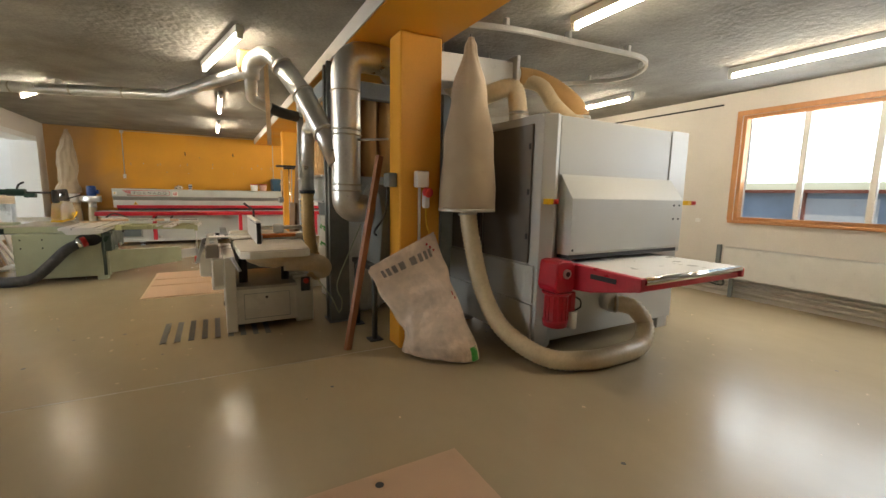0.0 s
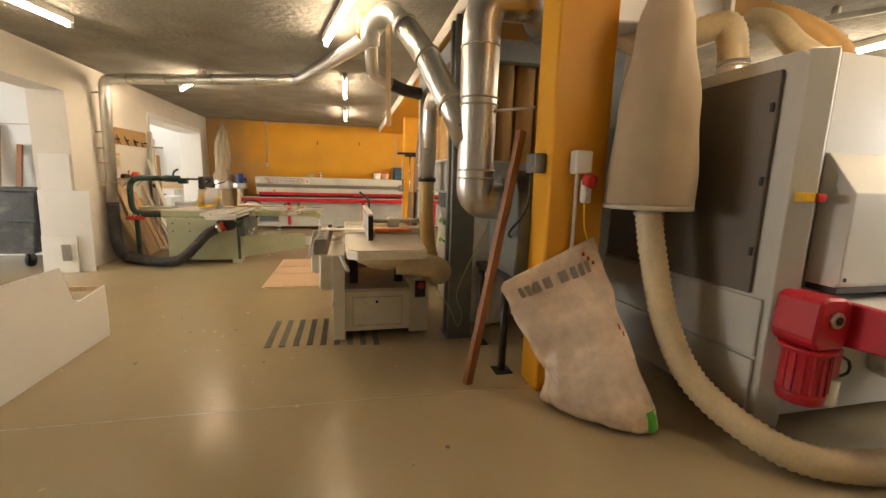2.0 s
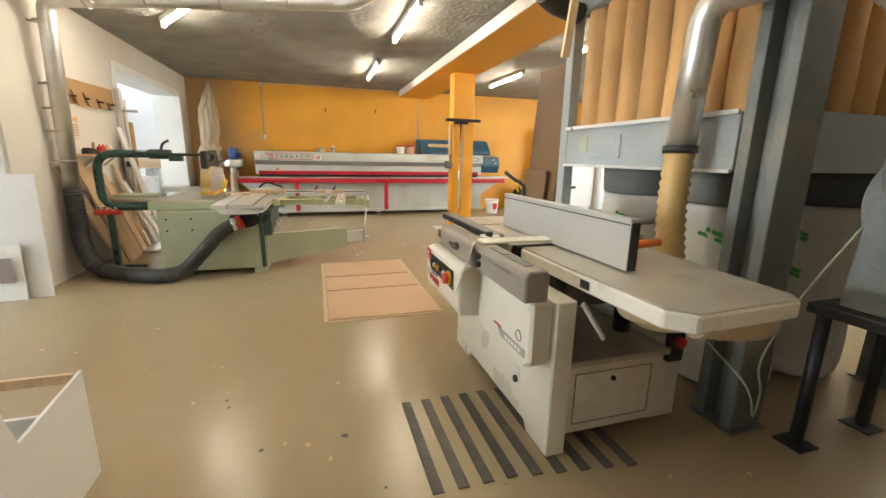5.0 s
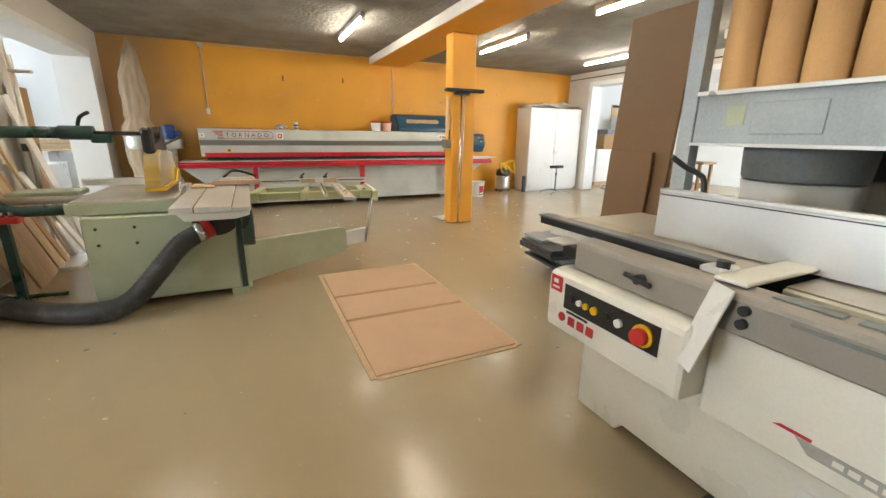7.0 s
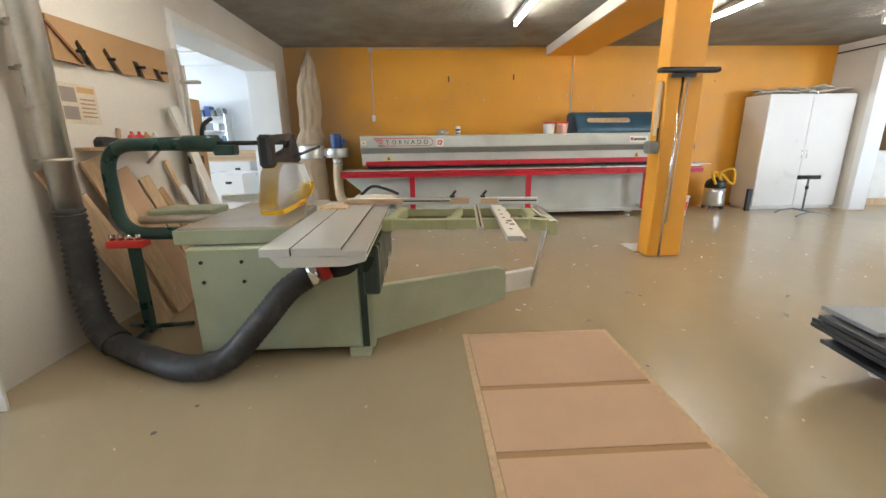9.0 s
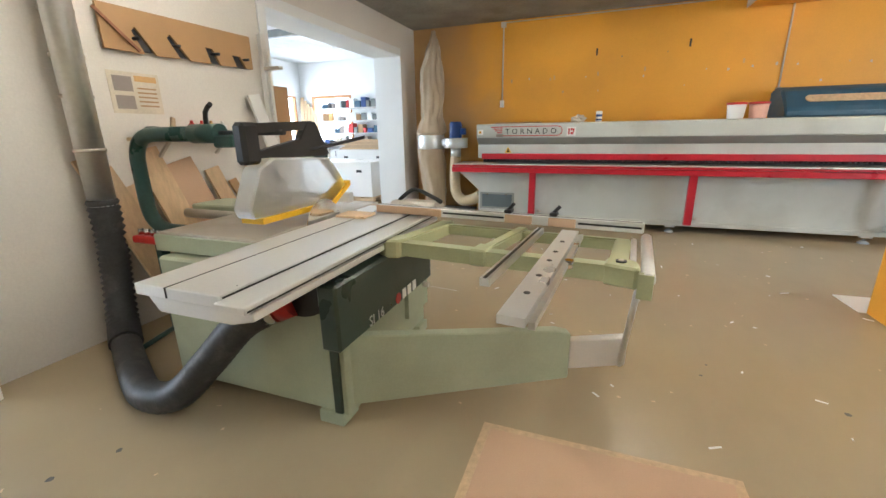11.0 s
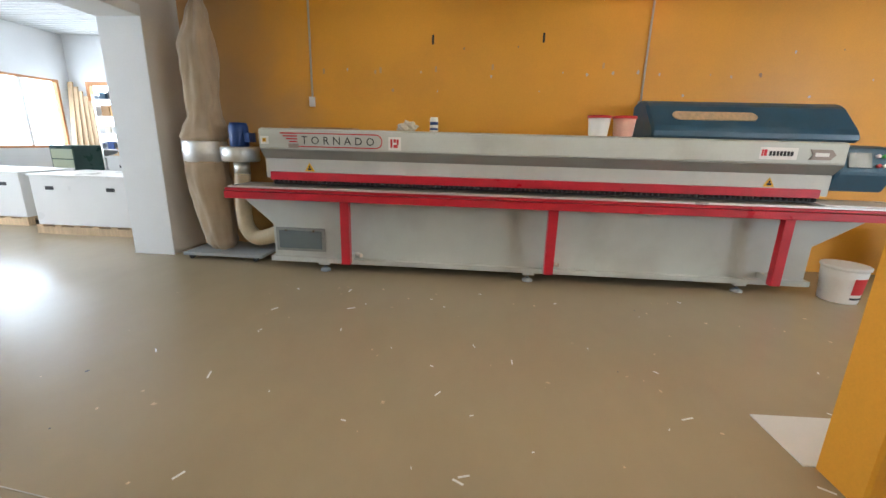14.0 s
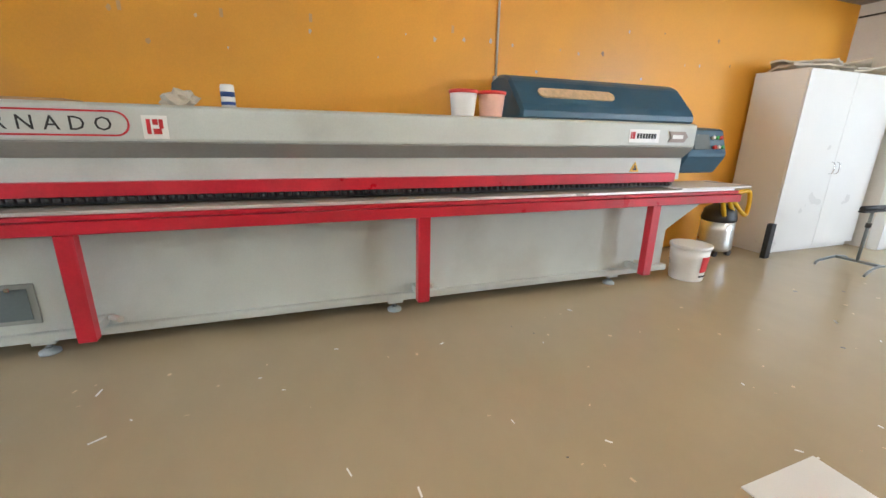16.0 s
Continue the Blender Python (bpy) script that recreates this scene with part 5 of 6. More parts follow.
cp = part("control_cover", prism([(-0.178, 0.53), (-0.165, 0.50), (0.0615, 0.49), (0.0615, 0.80), (-0.11, 0.80), (-0.165, 0.79), (-0.178, 0.77)], 5.356, 6.075, "y", bev=0.012), CREAM, pn, "cream control housing")
bp = part("button_panel", boxes((-0.183, 5.45, 0.635, -0.1785, 5.955, 0.755), bev=0.002), BLACK, cp, "black button panel")
for i, (y, m, r) in enumerate(((5.515, YELLOW, 0.045), (5.63, WHITE_PLASTIC, 0.018), (5.70, BLACK, 0.02), (5.76, YELLOW, 0.018), (5.81, YELLOW, 0.014), (5.85, WHITE_PLASTIC, 0.014), (5.91, BLACK, 0.024))):
    part("button", rod((-0.183, y, 0.695), (-0.197, y, 0.695), r, 16), m, bp)
part("stop_button", rod((-0.197, 5.515, 0.695), (-0.225, 5.515, 0.695), 0.033, 18), RED_LID, bp, "red emergency stop button")
part("round_mark", prism([(5.96 + 0.022 * math.cos(a), 0.585 + 0.022 * math.sin(a)) for a in (2 * math.pi * k / 16 for k in range(16))], -0.183, -0.1785, "x"), RED_INK, cp)
part("logo_bars", boxes(*[(-0.183, 5.76 + 0.058 * i, 0.562, -0.1785, 5.80 + 0.058 * i, 0.604) for i in range(3)], bev=0), RED_INK, cp)
part("sign_plate", boxes((-0.183, 5.975, 0.70, -0.1785, 6.05, 0.775), bev=0), RED_INK, cp)
part("sign_mark", boxes((-0.1845, 5.99, 0.715, -0.1832, 6.035, 0.725), (-0.1845, 6.0, 0.74, -0.1832, 6.03, 0.76), bev=0), WHITE_PLASTIC, cp)
part("label_bar", boxes((-0.183, 5.80, 0.618, -0.1785, 5.93, 0.628), bev=0), INK, cp)
part("dust_chute", sweep(spline([(0.62, 4.50, 0.76), (0.8, 4.46, 0.75), (0.96, 4.48, 0.72), (1.03, 4.58, 0.66), (1.05, 4.72, 0.6)]), 0.098, 20), HOSE, pn, "tan dust chute under the table")
part("chute_hood", lathe(ring_profile([(0.02, 0.70), (0.16, 0.73), (0.26, 0.79), (0.29, 0.847)], 5), (0.52, 4.52, 0), 28, squash=0.6), HOSE, pn)
ms = part("motor_switch", boxes((0.83, 4.78, 0.36, 0.93, 4.818, 0.52), bev=0.004), BLACK, pn)
part("switch_knob", rod((0.88, 4.78, 0.48), (0.88, 4.75, 0.48), 0.03), RED_LID, ms)
single("cutting_list", boxes((0.18, 6.05, 0.926, 0.40, 6.45, 0.931), bev=0.001), PAPER, "sheet of paper lying on the planer table", "paper", (0.3, 6.25, 0.926))

# floor strips beside and below the planer
for i in range(9):
    x = -0.50 + i * 0.118
    bm = boxes((x - 0.026, 4.63 - 0.018 * max(0, i - 3), 0.0, x + 0.026, 5.33, 0.004), bev=0)
    single("floor_strip", bm, SLOT, "dark worn anti-slip strip stuck on the floor", "floor strip", (x, 5, 0), "strips beside the planer")

# ---- sliding table saw ----
sw = thing("sliding_table_saw", (-2.1, 9.0, 0), "pale green sliding table saw with aluminium table", "table saw")
cb = part("cabinet", boxes((-2.69, 8.5, 0.06, -1.63, 9.62, 0.77), bev=0.012), PALE_GREEN, sw)
for x in (-2.6, -2.35):
    for z in (0.55, 0.68):
        part("screw", rod((x, 8.5, z), (x, 8.492, z), 0.012), BLACK, cb)
part("foot", boxes((-1.72, 8.48, 0, -1.58, 8.62, 0.07)), PALE_GREEN, cb)
part("foot", boxes((-2.69, 8.52, 0, -2.55, 8.66, 0.07)), PALE_GREEN, cb)
part("foot", boxes((-1.74, 9.46, 0, -1.60, 9.6, 0.07)), PALE_GREEN, cb)
part("hose_port", prism([(-1.79 + 0.17 * math.cos(a), 0.66 + 0.10 * math.sin(a)) for a in (2 * math.pi * k / 24 for k in range(24))], 8.49, 8.499, "y"), BLACK, cb, "black oval opening")
part("corner_strip", boxes((-1.63, 8.485, 0.02, -1.585, 8.53, 0.78), bev=0.004), DARK_GREEN, cb)
part("main_table", boxes((-2.76, 8.58, 0.80, -2.06, 9.8, 0.885), bev=0.006), STEEL, sw)
part("table_edge", boxes((-2.77, 8.565, 0.78, -2.06, 8.579, 0.872), (-2.782, 8.565, 0.78, -2.765, 9.8, 0.872), bev=0.003), PALE_GREEN, sw, "pale green table edge")
sl = part("sliding_table", boxes((-1.864, 7.96, 0.85, -1.62, 9.6, 0.893), bev=0.003), ALU, sw, "long aluminium sliding table")
part("inner_profile", boxes((-2.02, 7.96, 0.85, -1.87, 9.6, 0.893), bev=0.003), ALU, sl)
part("outer_profile", boxes((-1.616, 7.93, 0.856, -1.49, 9.6, 0.882), bev=0.003), ALU, sl)
part("outer_groove", boxes((-1.6195, 7.97, 0.855, -1.6165, 9.59, 0.887), bev=0), BLACK, sl)
part("table_beam", prism([(-1.98, 0.849), (-1.93, 0.79), (-1.6, 0.79), (-1.50, 0.815), (-1.50, 0.845)], 7.97, 9.59, "y", bev=0.004), ALU, sl)
part("groove", boxes((-1.869, 7.958, 0.855, -1.865, 9.6, 0.8935), bev=0), BLACK, sl)
part("guide_strip", boxes((-1.489, 7.94, 0.862, -1.486, 9.59, 0.868), bev=0), BLACK, sl)
dg = part("side_cover", boxes((-1.585, 8.38, 0.475, -1.485, 9.42, 0.785), bev=0.012), DARK_GREEN, sw, "dark green side cover")
part("emblem", prism([(8.935 + 0.03 * math.cos(a), 0.515 + 0.03 * math.sin(a)) for a in (2 * math.pi * k / 14 for k in range(14))], -1.4845, -1.481, "x"), RED_LID, dg, "red round emblem")
part("logo_bars", boxes(*[(-1.4845, 8.985 + 0.068 * i, 0.49, -1.481, 9.03 + 0.068 * i, 0.545) for i in range(3)], bev=0), WHITE_PLASTIC, dg)
letters("SI 16", 0.075, Matrix.Translation((-1.482, 8.62, 0.49)) @ pose(0, 0, 0, 90, 0, 90), ALU, dg)
part("latch", boxes((-1.4845, 9.33, 0.70, -1.455, 9.40, 0.76), bev=0.006), BLACK, dg)
part("inner_plate", boxes((-1.63, 9.3, 0.2, -1.6, 9.62, 0.44), bev=0.002), PALE_GREEN, sw)
part("knob", rod((-1.60, 9.55, 0.36), (-1.56, 9.55, 0.36), 0.02), STEEL, sw)
fr = part("crosscut_frame", slab((-1.46, 8.905, 0.818), (-0.44, 8.82, 0.818), 0.065, 0.07), OLIVE, sw, "olive crosscut support frame")
for p, q, w, h in (((-1.45, 8.92, 0.82), (-1.36, 9.42, 0.82), 0.085, 0.075), ((-1.0, 8.88, 0.828), (-0.89, 9.39, 0.828), 0.06, 0.055), ((-0.405, 8.86, 0.825), (-0.365, 9.27, 0.825), 0.075, 0.062), ((-1.42, 9.37, 0.82), (-0.34, 9.27, 0.82), 0.045, 0.06)):
    bm = slab(p, q, w, h)
    bmesh.ops.bevel(bm, geom=list(bm.edges), offset=0.008, segments=2, affect="EDGES", clamp_overlap=True)
    part("frame_tube", bm, OLIVE, fr)
part("inner_rail", rod((-0.345, 8.88, 0.845), (-0.315, 9.27, 0.845), 0.013), GALV, fr)
part("frame_corner", prism([(-0.465, 8.785), (-0.40, 8.765), (-0.34, 8.745), (-0.325, 8.76), (-0.325, 8.85), (-0.36, 8.885), (-0.45, 8.885)], 0.772, 0.862, "z", bev=0.01), OLIVE, fr)
part("frame_corner", prism([(-1.545, 8.86), (-1.50, 8.835), (-1.43, 8.85), (-1.40, 8.90), (-1.40, 8.96), (-1.52, 8.97)], 0.772, 0.868, "z", bev=0.01), OLIVE, fr)
part("frame_block", prism([(-1.05, 8.83), (-0.97, 8.82), (-0.95, 8.93), (-1.03, 8.95)], 0.78, 0.862, "z", bev=0.008), OLIVE, fr)
bolt = part("bolt", rod((-0.395, 8.83, 0.862), (-0.395, 8.83, 0.868), 0.022), BLACK, fr)
part("bolt_head", rod((-0.395, 8.83, 0.868), (-0.395, 8.83, 0.872), 0.011, 6), STEEL, bolt)
part("end_roller", rod((-0.30, 8.72, 0.83), (-0.25, 9.36, 0.84), 0.026, 18), GALV, fr)
part("end_bracket", slab((-0.335, 8.735, 0.80), (-0.28, 8.725, 0.80), 0.03, 0.10), OLIVE, fr)
part("support_bar", slab((-0.712, 8.11, 0.878), (-0.622, 9.215, 0.878), 0.082, 0.028), ALU, fr, "flat aluminium support bar with holes")
for k in (0.17, 0.33, 0.5, 0.62, 0.78):
    p = Vector((-0.712, 8.11, 0.891)).lerp(Vector((-0.622, 9.215, 0.891)), k)
    part("hole", rod(p, p + Vector((0, 0, 0.003)), 0.011, 10), BLACK, fr)
part("bar_rail", slab((-0.655, 8.12, 0.866), (-0.566, 9.2, 0.866), 0.02, 0.022), GALV, fr)
part("bar_clamp", rod((-0.595, 8.72, 0.85), (-0.595, 8.72, 0.885), 0.018, 10), CHROME, fr)
part("slim_bar", slab((-0.86, 8.39, 0.876), (-0.775, 9.235, 0.876), 0.036, 0.03), GALV, fr)
part("slim_bar_groove", slab((-0.86, 8.392, 0.8915), (-0.776, 9.23, 0.8915), 0.012, 0.003), BLACK, fr)
fe = part("crosscut_fence", boxes((-1.84, 9.36, 0.895, -0.28, 9.41, 0.945), bev=0.003), ALU, sw, "aluminium crosscut fence with wooden facings")
for a, b in ((-1.84, -1.38), (-0.98, -0.83), (-0.74, -0.60)):
    part("facing", boxes((a, 9.342, 0.898, b, 9.359, 0.942), bev=0.002), FIBRE, fe, "wooden fence facing")
part("fence_groove", boxes((-1.37, 9.3585, 0.916, -0.99, 9.3598, 0.926), (-0.59, 9.3585, 0.916, -0.29, 9.3598, 0.926), (-1.83, 9.375, 0.9452, -0.29, 9.383, 0.9465), bev=0), BLACK, fe)
for x in (-0.97, -0.72):
    st = part("flip_stop", boxes((x - 0.02, 9.36, 0.946, x + 0.02, 9.42, 0.965), bev=0.004), BLACK, fe)
    part("stop_knob", rod((x, 9.39, 0.965), (x + 0.03, 9.39, 1.0), 0.01, 8), BLACK, st)
part("angle_clamp", boxes((-1.8, 9.42, 0.9, -1.45, 9.56, 0.96), bev=0.02), STEEL, fe)
part("clamp_handle", sweep(spline([(-1.75, 9.48, 0.96), (-1.65, 9.5, 1.03), (-1.5, 9.46, 1.0), (-1.42, 9.44, 0.97)]), 0.013, 8), BLACK, fe)
arm = part("swing_arm", prism([(0.0, 0.09), (1.12, 0.17), (1.12, 0.42), (1.05, 0.44), (0.0, 0.47)], -0.03, 0.03, "y", bev=0.006), PALE_GREEN, sw, "pale green swing arm")
arm.data.transform(Matrix.Translation(-BASE[sw.name]) @ Matrix.Translation((-1.60, 8.55, 0)) @ pose(0, 0, 0, 0, 0, 25) @ Matrix.Translation(BASE[sw.name]))
ext = part("arm_extension", boxes((1.12, -0.025, 0.22, 1.42, 0.025, 0.38), bev=0.006), ALU, arm)
ext.data.transform(Matrix.Translation(-BASE[sw.name]) @ Matrix.Translation((-1.60, 8.55, 0)) @ pose(0, 0, 0, 0, 0, 25) @ Matrix.Translation(BASE[sw.name]))
turned = Matrix.Translation(Vector((-1.6, 9.3, 0)) - BASE[sw.name]) @ pose(0, 0, 0, 0, 0, -6) @ Matrix.Translation(BASE[sw.name] - Vector((-1.6, 9.3, 0)))
for o in (fe, *fe.children_recursive):
    o.data.transform(turned)
part("support_rod", rod((-0.33, 9.13, 0.22), (-0.31, 8.86, 0.80), 0.014), GALV, sw)
part("hinge_post", boxes((-1.62, 8.5, 0.05, -1.55, 8.6, 0.5), bev=0.01), PALE_GREEN, sw)
tube = part("guard_arm", sweep(elbow_path([(-2.76, 8.95, 0.78), (-3.36, 8.95, 0.78), (-3.36, 8.95, 1.40), (-2.72, 8.95, 1.40)], 0.2, 8), 0.045, 18), TUBE_GREEN, sw, "bottle-green tubular guard arm")
part("arm_sleeve", rod((-2.82, 8.95, 1.40), (-2.60, 8.95, 1.40), 0.056, 18), TUBE_GREEN, tube)
part("lock_lever", sweep(spline([(-2.7, 8.95, 1.44), (-2.67, 8.93, 1.52), (-2.60, 8.91, 1.56)]), 0.014, 8), BLACK, tube)
part("slide_block", boxes((-2.62, 8.90, 1.32, -2.48, 9.0, 1.39), bev=0.01), TUBE_GREEN, tube)
part("guard_bar", rod((-2.62, 8.95, 1.40), (-2.14, 8.95, 1.40), 0.016), BLACK, sw)
gd = part("blade_guard", prism([(8.66, 0.97), (8.64, 1.02), (8.74, 1.22), (8.85, 1.27), (9.35, 1.24), (9.46, 1.12), (9.52, 1.02), (9.3, 0.95)], -2.26, -2.14, "x", bev=0.01), SMOKE, sw, "milky plastic blade guard")
part("guard_edge", prism([(8.70, 0.935), (9.34, 0.935), (9.54, 1.04), (9.54, 1.075), (9.33, 0.968), (8.70, 0.968)], -2.275, -2.125, "x", bev=0.003), YELLOW, gd, "yellow guard edge")
part("guard_frame", prism([(8.76, 1.27), (8.76, 1.30), (9.12, 1.36), (9.2, 1.46), (9.28, 1.46), (9.4, 1.26), (9.34, 1.25)], -2.225, -2.175, "x", bev=0.006), BLACK, gd)
part("guard_strut", slab((-2.2, 8.74, 1.42), (-2.2, 9.25, 1.44), 0.04, 0.05), BLACK, gd)
part("guard_plate", boxes((-2.24, 8.68, 1.24, -2.16, 8.8, 1.45), bev=0.02), BLACK, gd)
part("handle_rod", rod((-2.2, 9.1, 1.28), (-2.1, 9.72, 1.36), 0.012), BLACK, gd)
part("blade", prism([(9.12 + 0.17 * math.cos(a), 0.84 + 0.17 * math.sin(a)) for a in (2 * math.pi * k / 40 for k in range(40))], -2.06, -2.056, "x"), CHROME, sw, "round steel saw blade")
part("rip_fence", boxes((-2.95, 9.62, 0.90, -2.2, 9.68, 0.97), bev=0.003), ALU, sw, "aluminium rip fence")
part("fence_rail", rod((-3.45, 9.3, 0.82), (-2.76, 9.3, 0.82), 0.035), STEEL, sw)
part("fence_carriage", boxes((-3.4, 9.3, 0.84, -2.9, 9.62, 0.89), bev=0.01), PALE_GREEN, sw)
single("push_block", boxes((-2.0, 9.15, 0.894, -1.8, 9.3, 0.91), bev=0.003), TIMBER, "pale plywood offcut lying on the sliding table", "offcut", (-1.9, 9.2, 0.894))
hs = thing("saw_hose", (-2.6, 8.3, 0), "dark ribbed suction hose running from the wall duct to the saw", "hose")
part("upper_hose", hose([(-3.56, 8.8, 1.0), (-3.56, 8.8, 0.72), (-3.54, 8.76, 0.4), (-3.44, 8.68, 0.18), (-3.28, 8.58, 0.11)], 0.086, 0.008, 0.02), RUBBER, hs, "black coarse-ribbed hose")
part("lower_hose", hose([(-3.32, 8.60, 0.11), (-2.98, 8.42, 0.085), (-2.65, 8.27, 0.085), (-2.42, 8.28, 0.13), (-2.22, 8.34, 0.33), (-2.05, 8.40, 0.52), (-1.9, 8.46, 0.61)], 0.078, 0.003, 0.016, 18), RUBBER, hs, "dusty dark grey hose")
part("clamp", rod((-1.93, 8.45, 0.60), (-1.88, 8.466, 0.615), 0.086, 18), CHROME, hs)
part("red_collar", rod((-1.88, 8.466, 0.615), (-1.82, 8.49, 0.64), 0.08, 18), RED_LID, hs, "red hose collar")

# ---- floor covers ----
pit = thing("floor_cover", (-0.4, 7.7, 0), "pinkish fibreboard cover plates laid over a floor pit", "floor cover")
for y0, y1 in ((6.70, 7.50), (7.54, 8.02), (8.06, 8.70)):
    part("plate", boxes((-0.9, y0, 0.002, 0.10, y1, 0.012), bev=0.002), FIBRE, pit)
part("joint_strip", boxes((-0.9, 7.50, 0.001, 0.10, 7.54, 0.006), (-0.9, 8.02, 0.001, 0.10, 8.06, 0.006), bev=0), MDF, pit)
part("edge_strip", boxes((-0.94, 6.68, 0.001, -0.902, 8.74, 0.005), (0.102, 6.68, 0.001, 0.14, 8.74, 0.005), (-0.902, 8.702, 0.001, 0.102, 8.74, 0.005), (-0.902, 6.66, 0.001, 0.102, 6.698, 0.005), bev=0), TIMBER, pit)
pit2 = thing("floor_cover", (0.65, 1.4, 0), "single fibreboard cover plate with finger hole in the floor", "floor cover")
part("plate", boxes((0.1, 0.9, 0.002, 1.17, 1.90, 0.012), bev=0.002), FIBRE, pit2)
part("finger_hole", prism([(0.67 + 0.022 * math.cos(a), 1.81 + 0.022 * math.sin(a)) for a in (2 * math.pi * k / 16 for k in range(16))], 0.0121, 0.0135, "z"), BLACK, pit2)
single("floor_board", prism([(1.46, 10.885), (1.92, 10.90), (1.93, 11.265), (1.45, 11.25)], 0.001, 0.008, "z"), WHITE_BOARD, "pale thin sheet lying on the floor at the column", "board", (1.6, 11.1, 0))
single("floor_board", prism([(1.1, 7.2), (1.35, 7.1), (1.55, 7.3), (1.3, 7.42)], 0.001, 0.008, "z"), WHITE_BOARD, "pale thin offcut lying on the floor", "board", (1.3, 7.2, 0))

# ---- trolley with dark boards ----
def board_trolley(x, y, w, d, n, label, mats, turn=0):
    t = thing("board_trolley", (x, y, 0), label, "trolley")
    part("deck", boxes((x - w / 2, y - d / 2, 0.12, x + w / 2, y + d / 2, 0.16)), MDF, t)
    for sx in (-1, 1):
        for sy in (-1, 1):
            cx, cy = x + sx * (w / 2 - 0.15), y + sy * (d / 2 - 0.1)
            wh = part("caster", rod((cx - 0.018, cy, 0.05), (cx + 0.018, cy, 0.05), 0.05, 18), WHITE_PLASTIC, t)
            part("fork", boxes((cx - 0.03, cy - 0.02, 0.06, cx - 0.02, cy + 0.02, 0.12), (cx + 0.02, cy - 0.02, 0.06, cx + 0.03, cy + 0.02, 0.12), bev=0), GALV, wh)
    t.rotation_euler = (0, 0, radians(turn))
    for i in range(n):
        z, ox, oy = 0.161 + i * 0.032, random.uniform(-0.09, 0.09), random.uniform(-0.05, 0.05)
        front = d * (0.02, 0.0, 0.06, 0.1, 0.14, 0.2, 0.55)[i % 7]
        b = single("stacked_board", boxes((x - w / 2 - 0.08 + ox, y - d / 2 - 0.05 + oy + front, z, x + w / 2 + 0.05 + ox, y + d / 2 + 0.05 + oy, z + 0.026), bev=0.002), mats[i % len(mats)], "dark-edged coated board stacked on a trolley", "board", (x, y, 0.16), "boards on the trolleys")
        b.rotation_euler = (0, 0, radians(turn))


random.seed(7)
DARK_STACK = mat("anthracite_laminate", (0.045, 0.05, 0.058), 0.35, var=0.1, scale=3, spread=0.25)
GREY_STACK = mat("grey_laminate", (0.22, 0.235, 0.25), 0.35, var=0.06, scale=3, spread=0.15)
board_trolley(1.95, 7.72, 1.35, 0.62, 7, "low wheeled trolley under a stack of dark boards", (DARK_STACK, DARK_STACK, GREY_STACK, DARK_STACK, DARK_STACK, DARK_STACK, GREY_STACK), -8)
board_trolley(7.25, 12.05, 0.9, 0.9, 3, "low wheeled trolley with white and grey strips", (GREY_STACK, WHITE_BOARD), 20)

# ---- stand and tools on the far column ----
rs = thing("height_stand", (1.62, 10.55, 0), "tall roller support with black pad standing at the column", "roller stand")
part("pad", boxes((1.32, 10.46, 2.06, 1.98, 10.56, 2.11), bev=0.015), BLACK, rs)
part("pole", rod((1.62, 10.6, 0.0), (1.62, 10.55, 2.06), 0.014), CHROME, rs)
part("pole", rod((1.66, 10.6, 0.42), (1.68, 10.55, 2.06), 0.010), STEEL, rs)
part("bracket", boxes((1.5, 10.52, 2.02, 1.75, 10.58, 2.06)), BLACK, rs)
hg = thing("wooden_rest", (1.46, 10.74, 1.4), "wooden rest with grey box hung on the column", "rest")
part("handle", boxes((1.455, 10.68, 1.42, 1.495, 10.76, 2.0), bev=0.01), TIMBER, hg)
part("rod", rod((1.47, 10.66, 1.3), (1.47, 10.66, 1.5), 0.01, 8), BLACK, hg)
part("box", boxes((1.38, 10.62, 1.22, 1.495, 10.78, 1.36), bev=0.02), GREY_POST, hg)

# ---- west wall, tools and timber ----
tb = thing("tool_board", (-3.6, 9.65, 1.9), "brown board with cut-outs holding clamps on the wall", "tool board")
part("board", prism([(9.08, 1.96), (9.08, 2.24), (10.37, 2.26), (10.37, 1.98), (10.29, 1.98), (10.23, 2.07), (10.14, 2.07), (10.18, 1.98), (10.01, 1.97), (9.94, 2.09), (9.87, 2.09), (9.91, 1.97), (9.72, 1.965), (9.57, 2.13), (9.54, 2.1), (9.63, 1.965), (9.44, 1.96), (9.31, 2.13), (9.28, 2.1), (9.35, 1.96)], WX + 0.03, WX + 0.05, "x"), MDF, tb)
part("backing", boxes((WX + 0.002, 9.12, 1.98, WX + 0.028, 10.35, 2.2), bev=0), BLACK, tb)
for y in (9.2, 9.5, 9.86, 10.18):
    part("peg", rod((WX + 0.03, y + 0.08, 2.05), (WX + 0.1, y + 0.1, 2.05), 0.012, 8), BLACK, tb)
part("hanging_stick", slab((WX + 0.06, 9.05, 2.2), (WX + 0.07, 9.3, 1.97), 0.012, 0.02), REDWOOD, tb)
ps = thing("safety_poster", (-3.64, 9.09, 1.68), "worn printed safety poster on the plaster wall", "poster")
part("sheet", boxes((WX + 0.002, 9.08, 1.55, WX + 0.006, 9.44, 1.83), bev=0), PAPER, ps)
part("picture", boxes((WX + 0.0065, 9.11, 1.70, WX + 0.008, 9.24, 1.8), (WX + 0.0065, 9.11, 1.58, WX + 0.008, 9.24, 1.67), bev=0), GREY_INK, ps)
part("heading", boxes((WX + 0.0065, 9.26, 1.77, WX + 0.008, 9.42, 1.81), bev=0), FELT, ps)
